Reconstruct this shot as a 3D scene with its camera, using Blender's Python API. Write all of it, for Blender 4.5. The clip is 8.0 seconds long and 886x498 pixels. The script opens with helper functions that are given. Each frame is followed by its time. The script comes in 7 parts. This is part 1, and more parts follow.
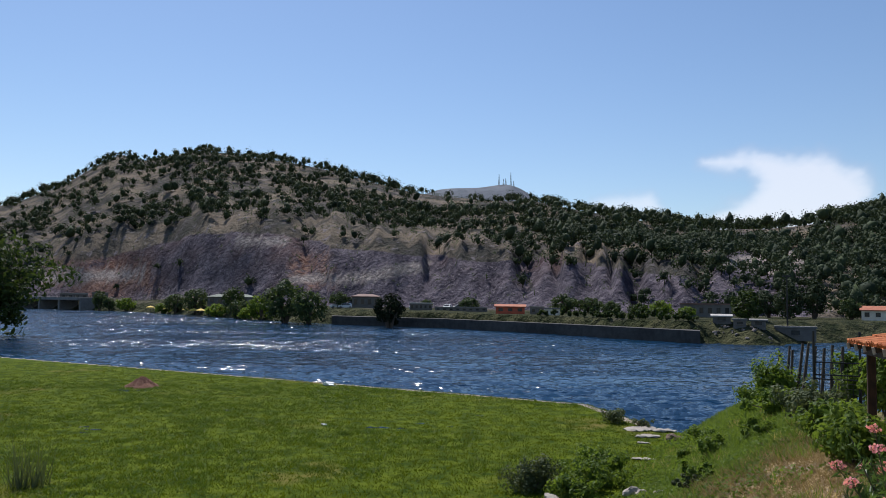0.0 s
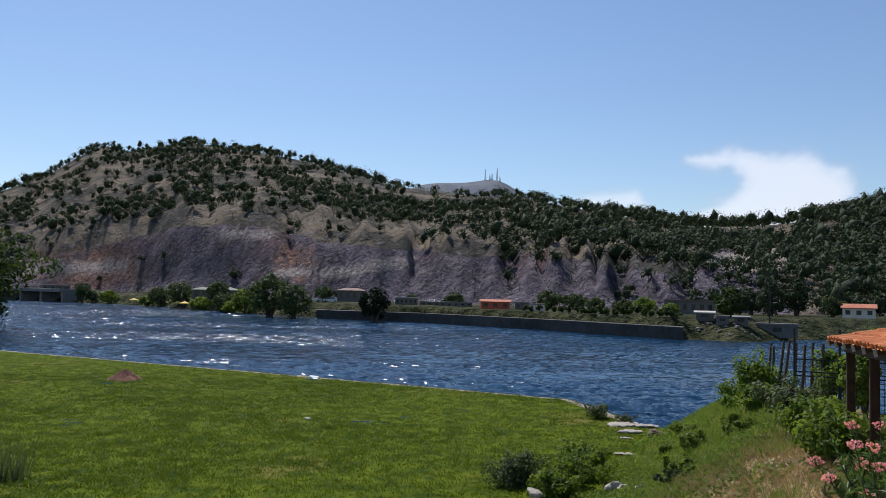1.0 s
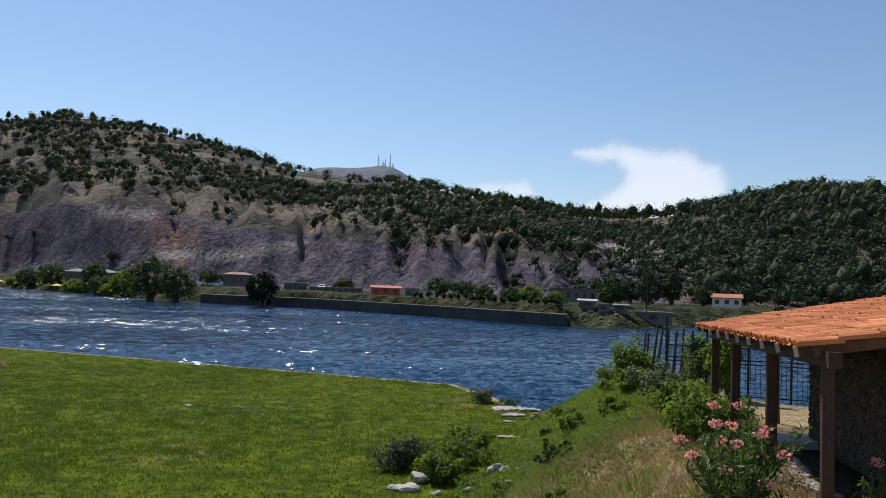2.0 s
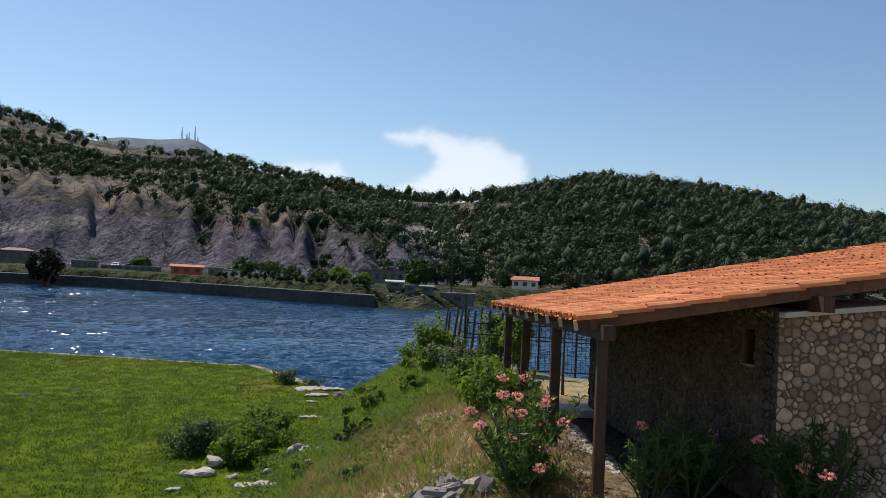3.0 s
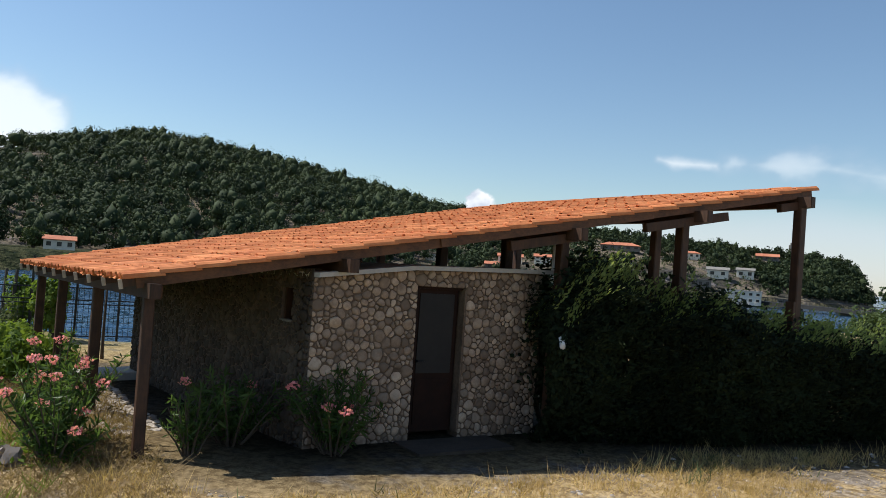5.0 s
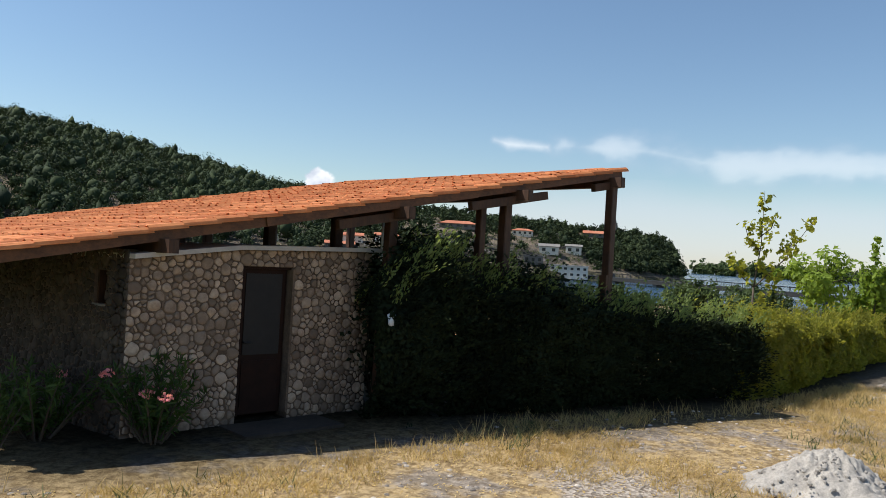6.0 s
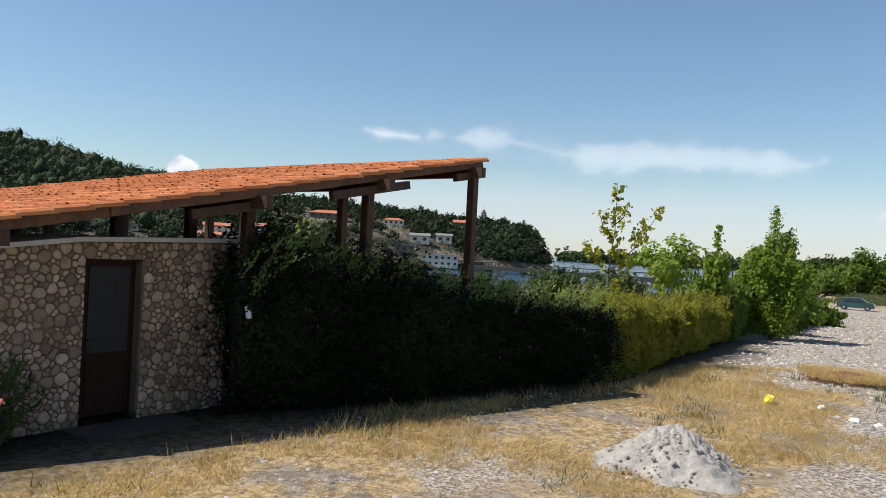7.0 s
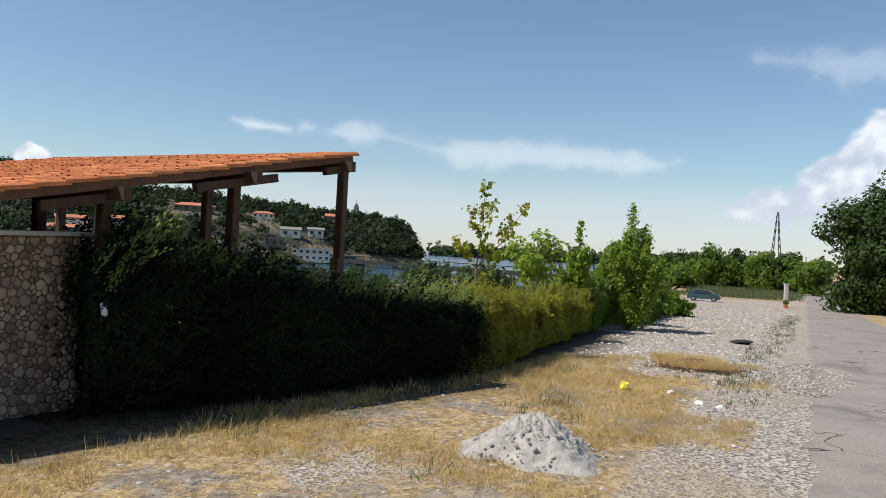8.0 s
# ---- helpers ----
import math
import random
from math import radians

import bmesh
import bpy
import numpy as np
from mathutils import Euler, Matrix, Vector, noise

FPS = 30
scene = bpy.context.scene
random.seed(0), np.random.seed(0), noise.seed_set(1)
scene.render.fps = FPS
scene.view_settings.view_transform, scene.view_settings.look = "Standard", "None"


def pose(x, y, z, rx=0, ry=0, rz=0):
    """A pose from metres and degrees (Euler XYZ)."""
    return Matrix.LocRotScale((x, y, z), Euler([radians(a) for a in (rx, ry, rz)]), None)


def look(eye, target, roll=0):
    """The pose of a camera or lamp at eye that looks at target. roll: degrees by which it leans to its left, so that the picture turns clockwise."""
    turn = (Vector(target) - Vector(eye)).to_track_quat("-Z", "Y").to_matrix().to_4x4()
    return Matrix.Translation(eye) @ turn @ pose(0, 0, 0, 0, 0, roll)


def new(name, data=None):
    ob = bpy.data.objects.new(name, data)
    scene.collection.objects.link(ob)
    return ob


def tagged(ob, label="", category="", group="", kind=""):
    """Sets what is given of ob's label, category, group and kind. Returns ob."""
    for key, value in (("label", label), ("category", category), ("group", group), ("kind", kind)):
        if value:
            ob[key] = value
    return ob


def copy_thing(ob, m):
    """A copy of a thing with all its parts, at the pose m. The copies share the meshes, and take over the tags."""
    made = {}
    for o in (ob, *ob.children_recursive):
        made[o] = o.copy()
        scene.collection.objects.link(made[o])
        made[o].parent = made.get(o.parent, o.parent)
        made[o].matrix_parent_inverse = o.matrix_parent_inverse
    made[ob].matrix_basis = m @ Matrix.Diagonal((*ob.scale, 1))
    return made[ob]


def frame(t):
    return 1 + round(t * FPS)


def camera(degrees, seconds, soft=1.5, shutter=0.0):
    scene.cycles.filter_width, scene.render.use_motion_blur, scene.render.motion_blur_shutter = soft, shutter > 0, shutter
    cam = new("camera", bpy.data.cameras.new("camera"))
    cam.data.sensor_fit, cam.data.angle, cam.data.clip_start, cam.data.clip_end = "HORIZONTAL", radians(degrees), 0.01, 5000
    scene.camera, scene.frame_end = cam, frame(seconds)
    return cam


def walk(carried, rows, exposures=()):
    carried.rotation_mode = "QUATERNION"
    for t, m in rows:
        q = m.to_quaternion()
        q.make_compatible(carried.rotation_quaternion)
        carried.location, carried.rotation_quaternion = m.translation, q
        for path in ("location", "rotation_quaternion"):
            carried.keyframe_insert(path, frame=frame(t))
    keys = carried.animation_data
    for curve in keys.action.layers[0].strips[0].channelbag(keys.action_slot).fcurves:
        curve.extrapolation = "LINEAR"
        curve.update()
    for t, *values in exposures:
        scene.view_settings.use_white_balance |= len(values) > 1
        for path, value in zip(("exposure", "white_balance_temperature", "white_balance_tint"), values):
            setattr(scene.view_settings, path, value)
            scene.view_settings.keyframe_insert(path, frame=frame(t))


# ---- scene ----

# ---- camera and its walk ----
cam = camera(59.3, 8.0, soft=0.75)
PATH = [
    (0.0, 0.000, 0.000, 2.508, 1.347, 3.741, -0.825),
    (0.5, -0.002, -0.002, 2.512, 0.897, 3.556, -1.075),
    (1.0, 0.011, -0.010, 2.510, 0.270, 3.372, -1.267),
    (2.5, 0.134, 0.008, 2.455, -14.352, 2.083, -2.386),
    (3.0, 0.228, 0.053, 2.422, -21.707, 1.787, -2.668),
    (3.5, 0.294, 0.057, 2.419, -29.301, 1.664, -3.105),
    (4.0, 0.223, -0.070, 2.411, -37.659, 1.537, -3.825),
    (4.5, 0.065, -0.174, 2.389, -46.527, 1.454, -4.316),
    (5.0, 0.002, -0.268, 2.381, -54.031, 1.105, -4.131),
    (6.5, 0.104, -0.510, 2.393, -70.555, 0.104, -3.175),
    (7.0, 0.159, -0.562, 2.397, -75.135, 0.083, -2.988),
    (7.5, 0.184, -0.597, 2.397, -79.774, 0.154, -3.065),
    (8.0, 0.115, -0.617, 2.401, -84.510, 0.157, -3.077),
]
walk(cam, [(t, pose(x, y, z, 90 + pitch, roll, yaw)) for t, x, y, z, yaw, pitch, roll in PATH],
     exposures=[(0.0, 0.04, 6120, 13), (2.5, 0.1, 6280, 12), (4.5, 0.29, 6420, 7), (6.5, 0.3, 6420, 8), (8.0, 0.21, 6400, 8)])

# ---- world, sun and exposure ----
SUN_YAW, SUN_ELEV = 22.0, 52.0
world = bpy.data.worlds.new("sky")
scene.world = world
world.use_nodes = True
wn = world.node_tree.nodes
wl = world.node_tree.links
bg = wn["Background"]
sky = wn.new("ShaderNodeTexSky")
sky.sky_type = "NISHITA"
sky.sun_disc = False
sky.sun_elevation = radians(SUN_ELEV)
sky.sun_rotation = radians(-SUN_YAW)
sky.dust_density, sky.ozone_density, sky.air_density = 0.25, 3.4, 1.1
wl.new(sky.outputs["Color"], bg.inputs["Color"])
bg.inputs["Strength"].default_value = 0.10
sun = new("sun", bpy.data.lights.new("sun", "SUN"))
sun.data.energy, sun.data.angle, sun.data.color = 5.0, radians(0.55), (1.0, 0.955, 0.88)
se, sy = radians(SUN_ELEV), radians(SUN_YAW)
sun.matrix_world = look((-math.sin(sy) * math.cos(se) * 50, math.cos(sy) * math.cos(se) * 50, math.sin(se) * 50), (0, 0, 0))

# ---- materials ----
class Nodes:
    """Short hand for node materials."""

    def __init__(self, name, rough=0.9, metal=0.0, spec=0.4):
        self.m = bpy.data.materials.new(name)
        self.m.use_nodes = True
        self.t = self.m.node_tree
        self.b = self.t.nodes["Principled BSDF"]
        self.b.inputs["Roughness"].default_value = rough
        self.b.inputs["Metallic"].default_value = metal
        self.b.inputs["Specular IOR Level"].default_value = spec
        self.tc = self.t.nodes.new("ShaderNodeTexCoord")
        self.gm = self.t.nodes.new("ShaderNodeNewGeometry")
        self.pos = self.gm.outputs["Position"]

    def link(self, a, b):
        self.t.links.new(a, b)

    def put(self, socket, v):
        if isinstance(v, (int, float)):
            socket.default_value = v
        elif isinstance(v, tuple):
            socket.default_value = (*v, 1) if len(v) == 3 and len(socket.default_value) == 4 else v
        else:
            self.link(v, socket)

    def noise(self, scale, detail=4, rough=0.6, src=None, kind="noise", stretch=None):
        n = self.t.nodes.new("ShaderNodeTexNoise" if kind == "noise" else "ShaderNodeTexVoronoi")
        n.inputs["Scale"].default_value = scale
        if kind == "noise":
            n.inputs["Detail"].default_value = detail
            n.inputs["Roughness"].default_value = rough
        v = src or self.pos
        if stretch:
            mp = self.t.nodes.new("ShaderNodeMapping")
            mp.inputs["Scale"].default_value = stretch
            self.link(v, mp.inputs["Vector"])
            v = mp.outputs[0]
        self.link(v, n.inputs["Vector"])
        return n.outputs["Fac"] if kind == "noise" else n.outputs["Distance" if kind == "dist" else "Color"]

    def ramp(self, fac, a, b):
        n = self.t.nodes.new("ShaderNodeMapRange")
        n.interpolation_type = "SMOOTHSTEP"
        self.put(n.inputs[0], fac)
        n.inputs[1].default_value, n.inputs[2].default_value = a, b
        return n.outputs[0]

    def mix(self, fac, a, b, how="MIX"):
        n = self.t.nodes.new("ShaderNodeMix")
        n.data_type, n.blend_type = "RGBA", how
        self.put(n.inputs[0], fac)
        self.put(n.inputs[6], a)
        self.put(n.inputs[7], b)
        return n.outputs[2]

    def math(self, op, a, b=0.0):
        n = self.t.nodes.new("ShaderNodeMath")
        n.operation = op
        self.put(n.inputs[0], a)
        self.put(n.inputs[1], b)
        return n.outputs[0]

    def attr(self, name):
        n = self.t.nodes.new("ShaderNodeAttribute")
        n.attribute_name = name
        return n.outputs["Fac"]

    def rand(self):
        o = self.t.nodes.new("ShaderNodeObjectInfo").outputs["Random"]
        return self.math("FRACT", self.math("ADD", o, self.gm.outputs["Random Per Island"]))

    def colour(self, c):
        self.put(self.b.inputs["Base Color"], c)
        return self

    def bump(self, h, strength=0.5, dist=0.02):
        n = self.t.nodes.new("ShaderNodeBump")
        n.inputs["Strength"].default_value, n.inputs["Distance"].default_value = strength, dist
        self.put(n.inputs["Height"], h)
        self.link(n.outputs[0], self.b.inputs["Normal"])
        return self


def plain(name, c1, c2, scale=8.0, rough=0.8, metal=0.0, bump=0.3, dist=0.005, by_piece=0.0, stretch=None, spec=0.4):
    """Two tones mottled at two scales, with fine relief; by_piece: how far single pieces differ."""
    n = Nodes(name, rough, metal, spec)
    big = n.noise(scale * 0.15, 3, src=n.tc.outputs["Object"] if not by_piece else None)
    fine = n.noise(scale, 5, 0.7, stretch=stretch)
    f = n.ramp(n.math("ADD", n.math("MULTIPLY", big, 0.5), n.math("MULTIPLY", fine, 0.5)), 0.32, 0.68)
    c = n.mix(f, c1, c2)
    if by_piece:
        r = n.rand()
        c = n.mix(n.math("MULTIPLY", r, by_piece), c, tuple(v * 0.45 for v in c1))
    n.colour(c).bump(fine, bump, dist)
    n.put(n.b.inputs["Roughness"], n.math("ADD", n.math("MULTIPLY", fine, 0.2), rough - 0.1))
    return n.m


def leafy(name, c1, c2, rough=0.55, through_light=0.25, vary=0.5, patch=0.7):
    n = Nodes(name, rough, 0, 0.15)
    r = n.gm.outputs["Random Per Island"]
    big = n.noise(patch, 2)
    c = n.mix(n.math("ADD", n.math("MULTIPLY", r, vary), n.math("MULTIPLY", n.ramp(big, 0.3, 0.7), 1 - vary)), c1, c2)
    n.colour(c)
    tr = n.t.nodes.new("ShaderNodeBsdfTranslucent")
    n.put(tr.inputs["Color"], n.mix(0.6, c, (c2[0] * 1.6, c2[1] * 1.6, c2[2] * 0.8)))
    sh = n.t.nodes.new("ShaderNodeMixShader")
    sh.inputs[0].default_value = through_light
    n.link(n.b.outputs[0], sh.inputs[1])
    n.link(tr.outputs[0], sh.inputs[2])
    n.link(sh.outputs[0], n.t.nodes["Material Output"].inputs["Surface"])
    return n.m


def ground_material():
    n = Nodes("ground cover", 0.95, 0, 0.05)
    lawn_a, dry_a, grav_a, hill_a, rock_a = (n.attr(k) for k in ("lawn", "dry", "gravel", "hill", "rock"))
    fine, mid, big = n.noise(9, 6, 0.7), n.noise(1.1, 5, 0.65), n.noise(0.16, 4)
    lawn = n.mix(n.ramp(mid, 0.35, 0.65), (0.020, 0.044, 0.002), (0.095, 0.126, 0.006))
    lawn = n.mix(n.ramp(fine, 0.45, 0.75), lawn, (0.108, 0.130, 0.007))
    lawn = n.mix(n.math("MULTIPLY", n.ramp(big, 0.56, 0.72), n.ramp(mid, 0.4, 0.6)), lawn, (0.15, 0.12, 0.035))
    bank = n.mix(n.ramp(mid, 0.35, 0.62), (0.045, 0.08, 0.012), (0.13, 0.13, 0.045))
    straw = n.mix(n.ramp(fine, 0.35, 0.65), (0.21, 0.142, 0.073), (0.50, 0.368, 0.20))
    straw = n.mix(n.ramp(mid, 0.55, 0.7), straw, (0.22, 0.18, 0.14))
    dirt = n.mix(n.ramp(fine, 0.35, 0.7), (0.17, 0.135, 0.105), (0.38, 0.32, 0.265))
    cells = n.noise(26, kind="colour")
    grav = n.mix(n.ramp(cells, 0.2, 0.8), (0.15, 0.125, 0.11), (0.54, 0.475, 0.42))
    grav = n.mix(n.ramp(big, 0.4, 0.65), grav, n.mix(0.5, grav, (0.34, 0.26, 0.17)))
    low = n.mix(dry_a, bank, n.mix(n.ramp(n.noise(0.45, 5, 0.7), 0.50, 0.60), straw, dirt))
    c = n.mix(lawn_a, low, lawn)
    gmask = n.ramp(n.math("ADD", grav_a, n.math("MULTIPLY", n.math("SUBTRACT", mid, 0.5), 0.9)), 0.4, 0.6)
    c = n.mix(gmask, c, grav)
    # hills: scrub, ochre grass, pale broken rock, rust-brown cuts
    h1, h2, h3 = n.noise(0.035, 6, 0.65), n.noise(0.22, 6, 0.75), n.noise(0.011, 3)
    # slope tones raised towards mauve, so the colour holds some aerial haze
    hill = n.mix(n.ramp(h1, 0.40, 0.6), (0.070, 0.066, 0.056), (0.25, 0.20, 0.145))
    hill = n.mix(n.ramp(h2, 0.52, 0.68), hill, (0.22, 0.195, 0.205))
    hill = n.mix(n.ramp(h2, 0.30, 0.45), (0.045, 0.052, 0.040), hill)
    rock = n.mix(n.ramp(n.noise(0.16, 7, 0.75, stretch=(1.0, 1.0, 0.35)), 0.38, 0.66), (0.055, 0.048, 0.066), (0.20, 0.17, 0.195))
    rock = n.mix(n.ramp(h3, 0.52, 0.66), rock, n.mix(0.55, rock, (0.20, 0.095, 0.055)))
    rock = n.mix(n.ramp(n.noise(0.75, 6, 0.8), 0.54, 0.68), rock, (0.32, 0.285, 0.295))
    rock = n.mix(n.ramp(n.noise(0.5, 5, 0.8), 0.56, 0.70), rock, (0.03, 0.034, 0.022))
    rmask = n.ramp(n.math("ADD", rock_a, n.math("MULTIPLY", n.math("SUBTRACT", h1, 0.5), 0.8)), 0.42, 0.58)
    hill = n.mix(rmask, hill, rock)
    hill = n.mix(n.math("MULTIPLY", n.attr("rust"), n.ramp(h2, 0.35, 0.6)), hill, n.mix(n.ramp(n.noise(0.6, 5, 0.75), 0.4, 0.6), (0.15, 0.072, 0.05), (0.34, 0.21, 0.16)))
    hill = n.mix(n.attr("track"), hill, n.mix(n.ramp(n.noise(0.8, 5, 0.75), 0.4, 0.6), (0.24, 0.20, 0.18), (0.46, 0.40, 0.36)))
    # distant mountain: aerial haze painted in as pale grey-blue
    hill = n.mix(n.attr("far_haze"), hill, n.mix(n.ramp(h1, 0.4, 0.6), (0.17, 0.185, 0.21), (0.22, 0.235, 0.26)))
    # dark earth by hut and hedge, deepened so its colour carries their shade
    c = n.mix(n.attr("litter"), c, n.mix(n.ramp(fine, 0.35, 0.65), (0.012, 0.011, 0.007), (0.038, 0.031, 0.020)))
    c = n.mix(hill_a, c, hill)
    strip = n.mix(n.ramp(n.noise(0.25, 5, 0.7), 0.38, 0.6), (0.022, 0.030, 0.012), (0.085, 0.085, 0.042))
    strip = n.mix(n.ramp(n.noise(0.07, 3), 0.58, 0.68), strip, (0.15, 0.13, 0.10))
    c = n.mix(n.attr("shore"), c, strip)
    n.colour(c)
    hh = n.math("ADD", n.math("MULTIPLY", fine, 0.06), n.math("MULTIPLY", n.math("MULTIPLY", n.math("ADD", h2, n.noise(0.5, 4)), hill_a), 3.5))
    hh = n.math("ADD", hh, n.math("MULTIPLY", n.math("MULTIPLY", n.noise(26, kind="dist"), gmask), 0.02))
    n.bump(hh, 0.9, 1.0)
    return n.m


def water_material():
    n = Nodes("river water", 0.12, 0, 0.5)
    n.b.inputs["IOR"].default_value = 1.33
    n.colour(n.mix(n.ramp(n.noise(0.05, 3), 0.35, 0.65), (0.003, 0.021, 0.052), (0.006, 0.036, 0.080)))
    # gusts: long bands of rough and of slack water
    w3 = n.noise(0.035, 4, 0.6, stretch=(0.45, 2.2, 1))
    gusts = n.math("ADD", n.math("MULTIPLY", n.ramp(w3, 0.38, 0.60), 1.0), 0.3)

    def vec(op, a, b):
        k = n.t.nodes.new("ShaderNodeVectorMath")
        k.operation = op
        for sock, v in zip(k.inputs, (a, b)):
            n.put(sock, v)
        return k.outputs[0]

    def ripples(scale, stretch, most):
        k = n.t.nodes.new("ShaderNodeTexNoise")
        k.inputs["Scale"].default_value, k.inputs["Detail"].default_value = scale, 3
        n.link(vec("MULTIPLY", n.pos, stretch), k.inputs["Vector"])
        return vec("MULTIPLY", vec("SUBTRACT", k.outputs["Color"], (0.5, 0.5, 0.5)), (most * 0.7, most, 0.0))

    slope = vec("ADD", ripples(0.5, (0.55, 1.6, 1.0), 0.9), ripples(2.0, (0.55, 1.5, 1.0), 2.4))
    amp = n.t.nodes.new("ShaderNodeCombineXYZ")
    for k in range(3):
        n.link(gusts, amp.inputs[k])
    n.link(vec("NORMALIZE", vec("ADD", vec("MULTIPLY", slope, amp.outputs[0]), (0.0, 0.0, 1.0)), (0.0, 0.0, 0.0)), n.b.inputs["Normal"])
    return n.m


def asphalt_material():
    n = Nodes("worn asphalt", 0.9, 0, 0.3)
    fine, mid = n.noise(40, 4, 0.7), n.noise(0.6, 5, 0.65)
    c = n.mix(n.ramp(fine, 0.35, 0.65), (0.20, 0.165, 0.145), (0.315, 0.268, 0.235))
    c = n.mix(n.ramp(mid, 0.45, 0.65), c, (0.16, 0.137, 0.118))
    warp = n.t.nodes.new("ShaderNodeVectorMath")
    warp.operation = "MULTIPLY_ADD"
    wob = n.t.nodes.new("ShaderNodeTexNoise")
    wob.inputs["Scale"].default_value = 1.1
    n.link(n.pos, wob.inputs["Vector"])
    n.link(wob.outputs["Color"], warp.inputs[0])
    warp.inputs[1].default_value = (1.5, 1.5, 0.0)
    n.link(n.pos, warp.inputs[2])
    vor = n.t.nodes.new("ShaderNodeTexVoronoi")
    vor.feature = "DISTANCE_TO_EDGE"
    vor.inputs["Scale"].default_value = 0.62
    n.link(warp.outputs[0], vor.inputs["Vector"])
    crack = n.math("MULTIPLY", n.ramp(vor.outputs["Distance"], 0.014, 0.004), n.ramp(n.noise(0.35, 3), 0.47, 0.58))
    c = n.mix(n.ramp(n.noise(0.3, 5, 0.7), 0.54, 0.57), c, n.mix(0.4, c, (0.33, 0.29, 0.255)))
    c = n.mix(crack, c, (0.045, 0.038, 0.032))
    n.colour(c).bump(fine, 0.5, 0.01)
    return n.m


M_GROUND, M_WATER, M_ROAD = ground_material(), water_material(), asphalt_material()
M_TILE = plain("terracotta tiles", (0.56, 0.15, 0.045), (0.80, 0.30, 0.11), 9, 0.85, by_piece=0.5, bump=0.5)
M_WOOD = plain("dark stained timber", (0.028, 0.011, 0.005), (0.08, 0.034, 0.015), 30, 0.6, stretch=(1, 1, 0.12), bump=0.4)
M_WOOD2 = plain("red brown timber", (0.06, 0.021, 0.008), (0.16, 0.064, 0.026), 26, 0.55, stretch=(0.2, 1, 1), bump=0.3)
M_OLDWOOD = plain("weathered fence wood", (0.035, 0.025, 0.02), (0.09, 0.07, 0.055), 25, 0.85, stretch=(1, 1, 0.15), bump=0.5)
M_RAFTER = plain("pale rafter ends", (0.42, 0.33, 0.25), (0.58, 0.48, 0.38), 18, 0.8)
M_COBBLE = plain("river cobbles", (0.30, 0.205, 0.145), (0.66, 0.50, 0.365), 12, 0.85, by_piece=0.9, bump=0.6)
# darker copy of the cobbles: shade under the roof put into the colour
M_SHADECOB = plain("shade-toned stones", (0.05, 0.036, 0.026), (0.14, 0.104, 0.075), 14, 0.9, by_piece=0.6, bump=0.4)
M_MORTAR = plain("grey mortar", (0.085, 0.056, 0.038), (0.18, 0.125, 0.086), 20, 0.95, bump=0.6, dist=0.01)
M_SLAB = plain("pale concrete", (0.38, 0.35, 0.32), (0.52, 0.48, 0.44), 9, 0.85)
M_CONC = plain("grey concrete", (0.15, 0.14, 0.13), (0.24, 0.225, 0.205), 7, 0.9)
M_DOOR = plain("brown door paint", (0.014, 0.006, 0.004), (0.028, 0.011, 0.007), 12, 0.75, spec=0.2)
M_DOORP = plain("grey door panel", (0.018, 0.016, 0.016), (0.03, 0.027, 0.026), 5, 0.6, spec=0.25)
M_METAL = plain("dark metal", (0.03, 0.03, 0.032), (0.06, 0.055, 0.05), 30, 0.5, 0.8)
M_SAND = plain("pale sand", (0.22, 0.20, 0.18), (0.42, 0.385, 0.345), 34, 0.95, bump=0.7, dist=0.008)
M_ROCK = plain("pale rock", (0.26, 0.22, 0.18), (0.46, 0.41, 0.35), 8, 0.9, bump=0.6, dist=0.02)
M_BRICKRUB = plain("broken slabs", (0.21, 0.175, 0.155), (0.33, 0.285, 0.255), 10, 0.9, by_piece=0.6, bump=0.5)
M_GRAVEL = plain("gravel stones", (0.35, 0.295, 0.25), (0.66, 0.575, 0.495), 20, 0.9, by_piece=0.9)
M_EARTH = plain("red earth", (0.12, 0.047, 0.029), (0.21, 0.095, 0.058), 12, 0.95, bump=0.8, dist=0.03)
M_BARK = plain("bark", (0.06, 0.045, 0.032), (0.13, 0.10, 0.075), 16, 0.9, stretch=(1, 1, 0.3), bump=0.6, dist=0.01)
M_PINE = leafy("pine needles", (0.013, 0.024, 0.013), (0.058, 0.077, 0.032), 0.8, 0.08, 0.45, 0.10)
M_OLIVE = leafy("willow leaves", (0.03, 0.05, 0.018), (0.08, 0.11, 0.04), 0.6)
M_HEDGE = leafy("hedge leaves", (0.018, 0.034, 0.009), (0.060, 0.088, 0.022), 0.6, 0.3)
M_HEDGEY = leafy("yellowing hedge leaves", (0.08, 0.112, 0.018), (0.34, 0.31, 0.055), 0.55, 0.6)
# near-black leaf tone; on the hedges by the hut it carries their shade
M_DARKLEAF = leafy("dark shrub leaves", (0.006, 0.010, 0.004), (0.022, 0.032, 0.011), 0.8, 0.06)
M_BRIGHT = leafy("fresh green leaves", (0.10, 0.16, 0.018), (0.25, 0.32, 0.055), 0.5, 0.45)
M_LIME = leafy("lime young leaves", (0.13, 0.16, 0.022), (0.36, 0.34, 0.06), 0.5, 0.6)
M_WEED = leafy("weeds", (0.045, 0.09, 0.012), (0.165, 0.225, 0.038), 0.6, 0.4)
M_GREYWEED = leafy("grey green weeds", (0.05, 0.068, 0.03), (0.125, 0.145, 0.065), 0.7, 0.2)
M_OLEANDER = leafy("oleander leaves", (0.028, 0.060, 0.016), (0.095, 0.150, 0.045), 0.4, 0.45)
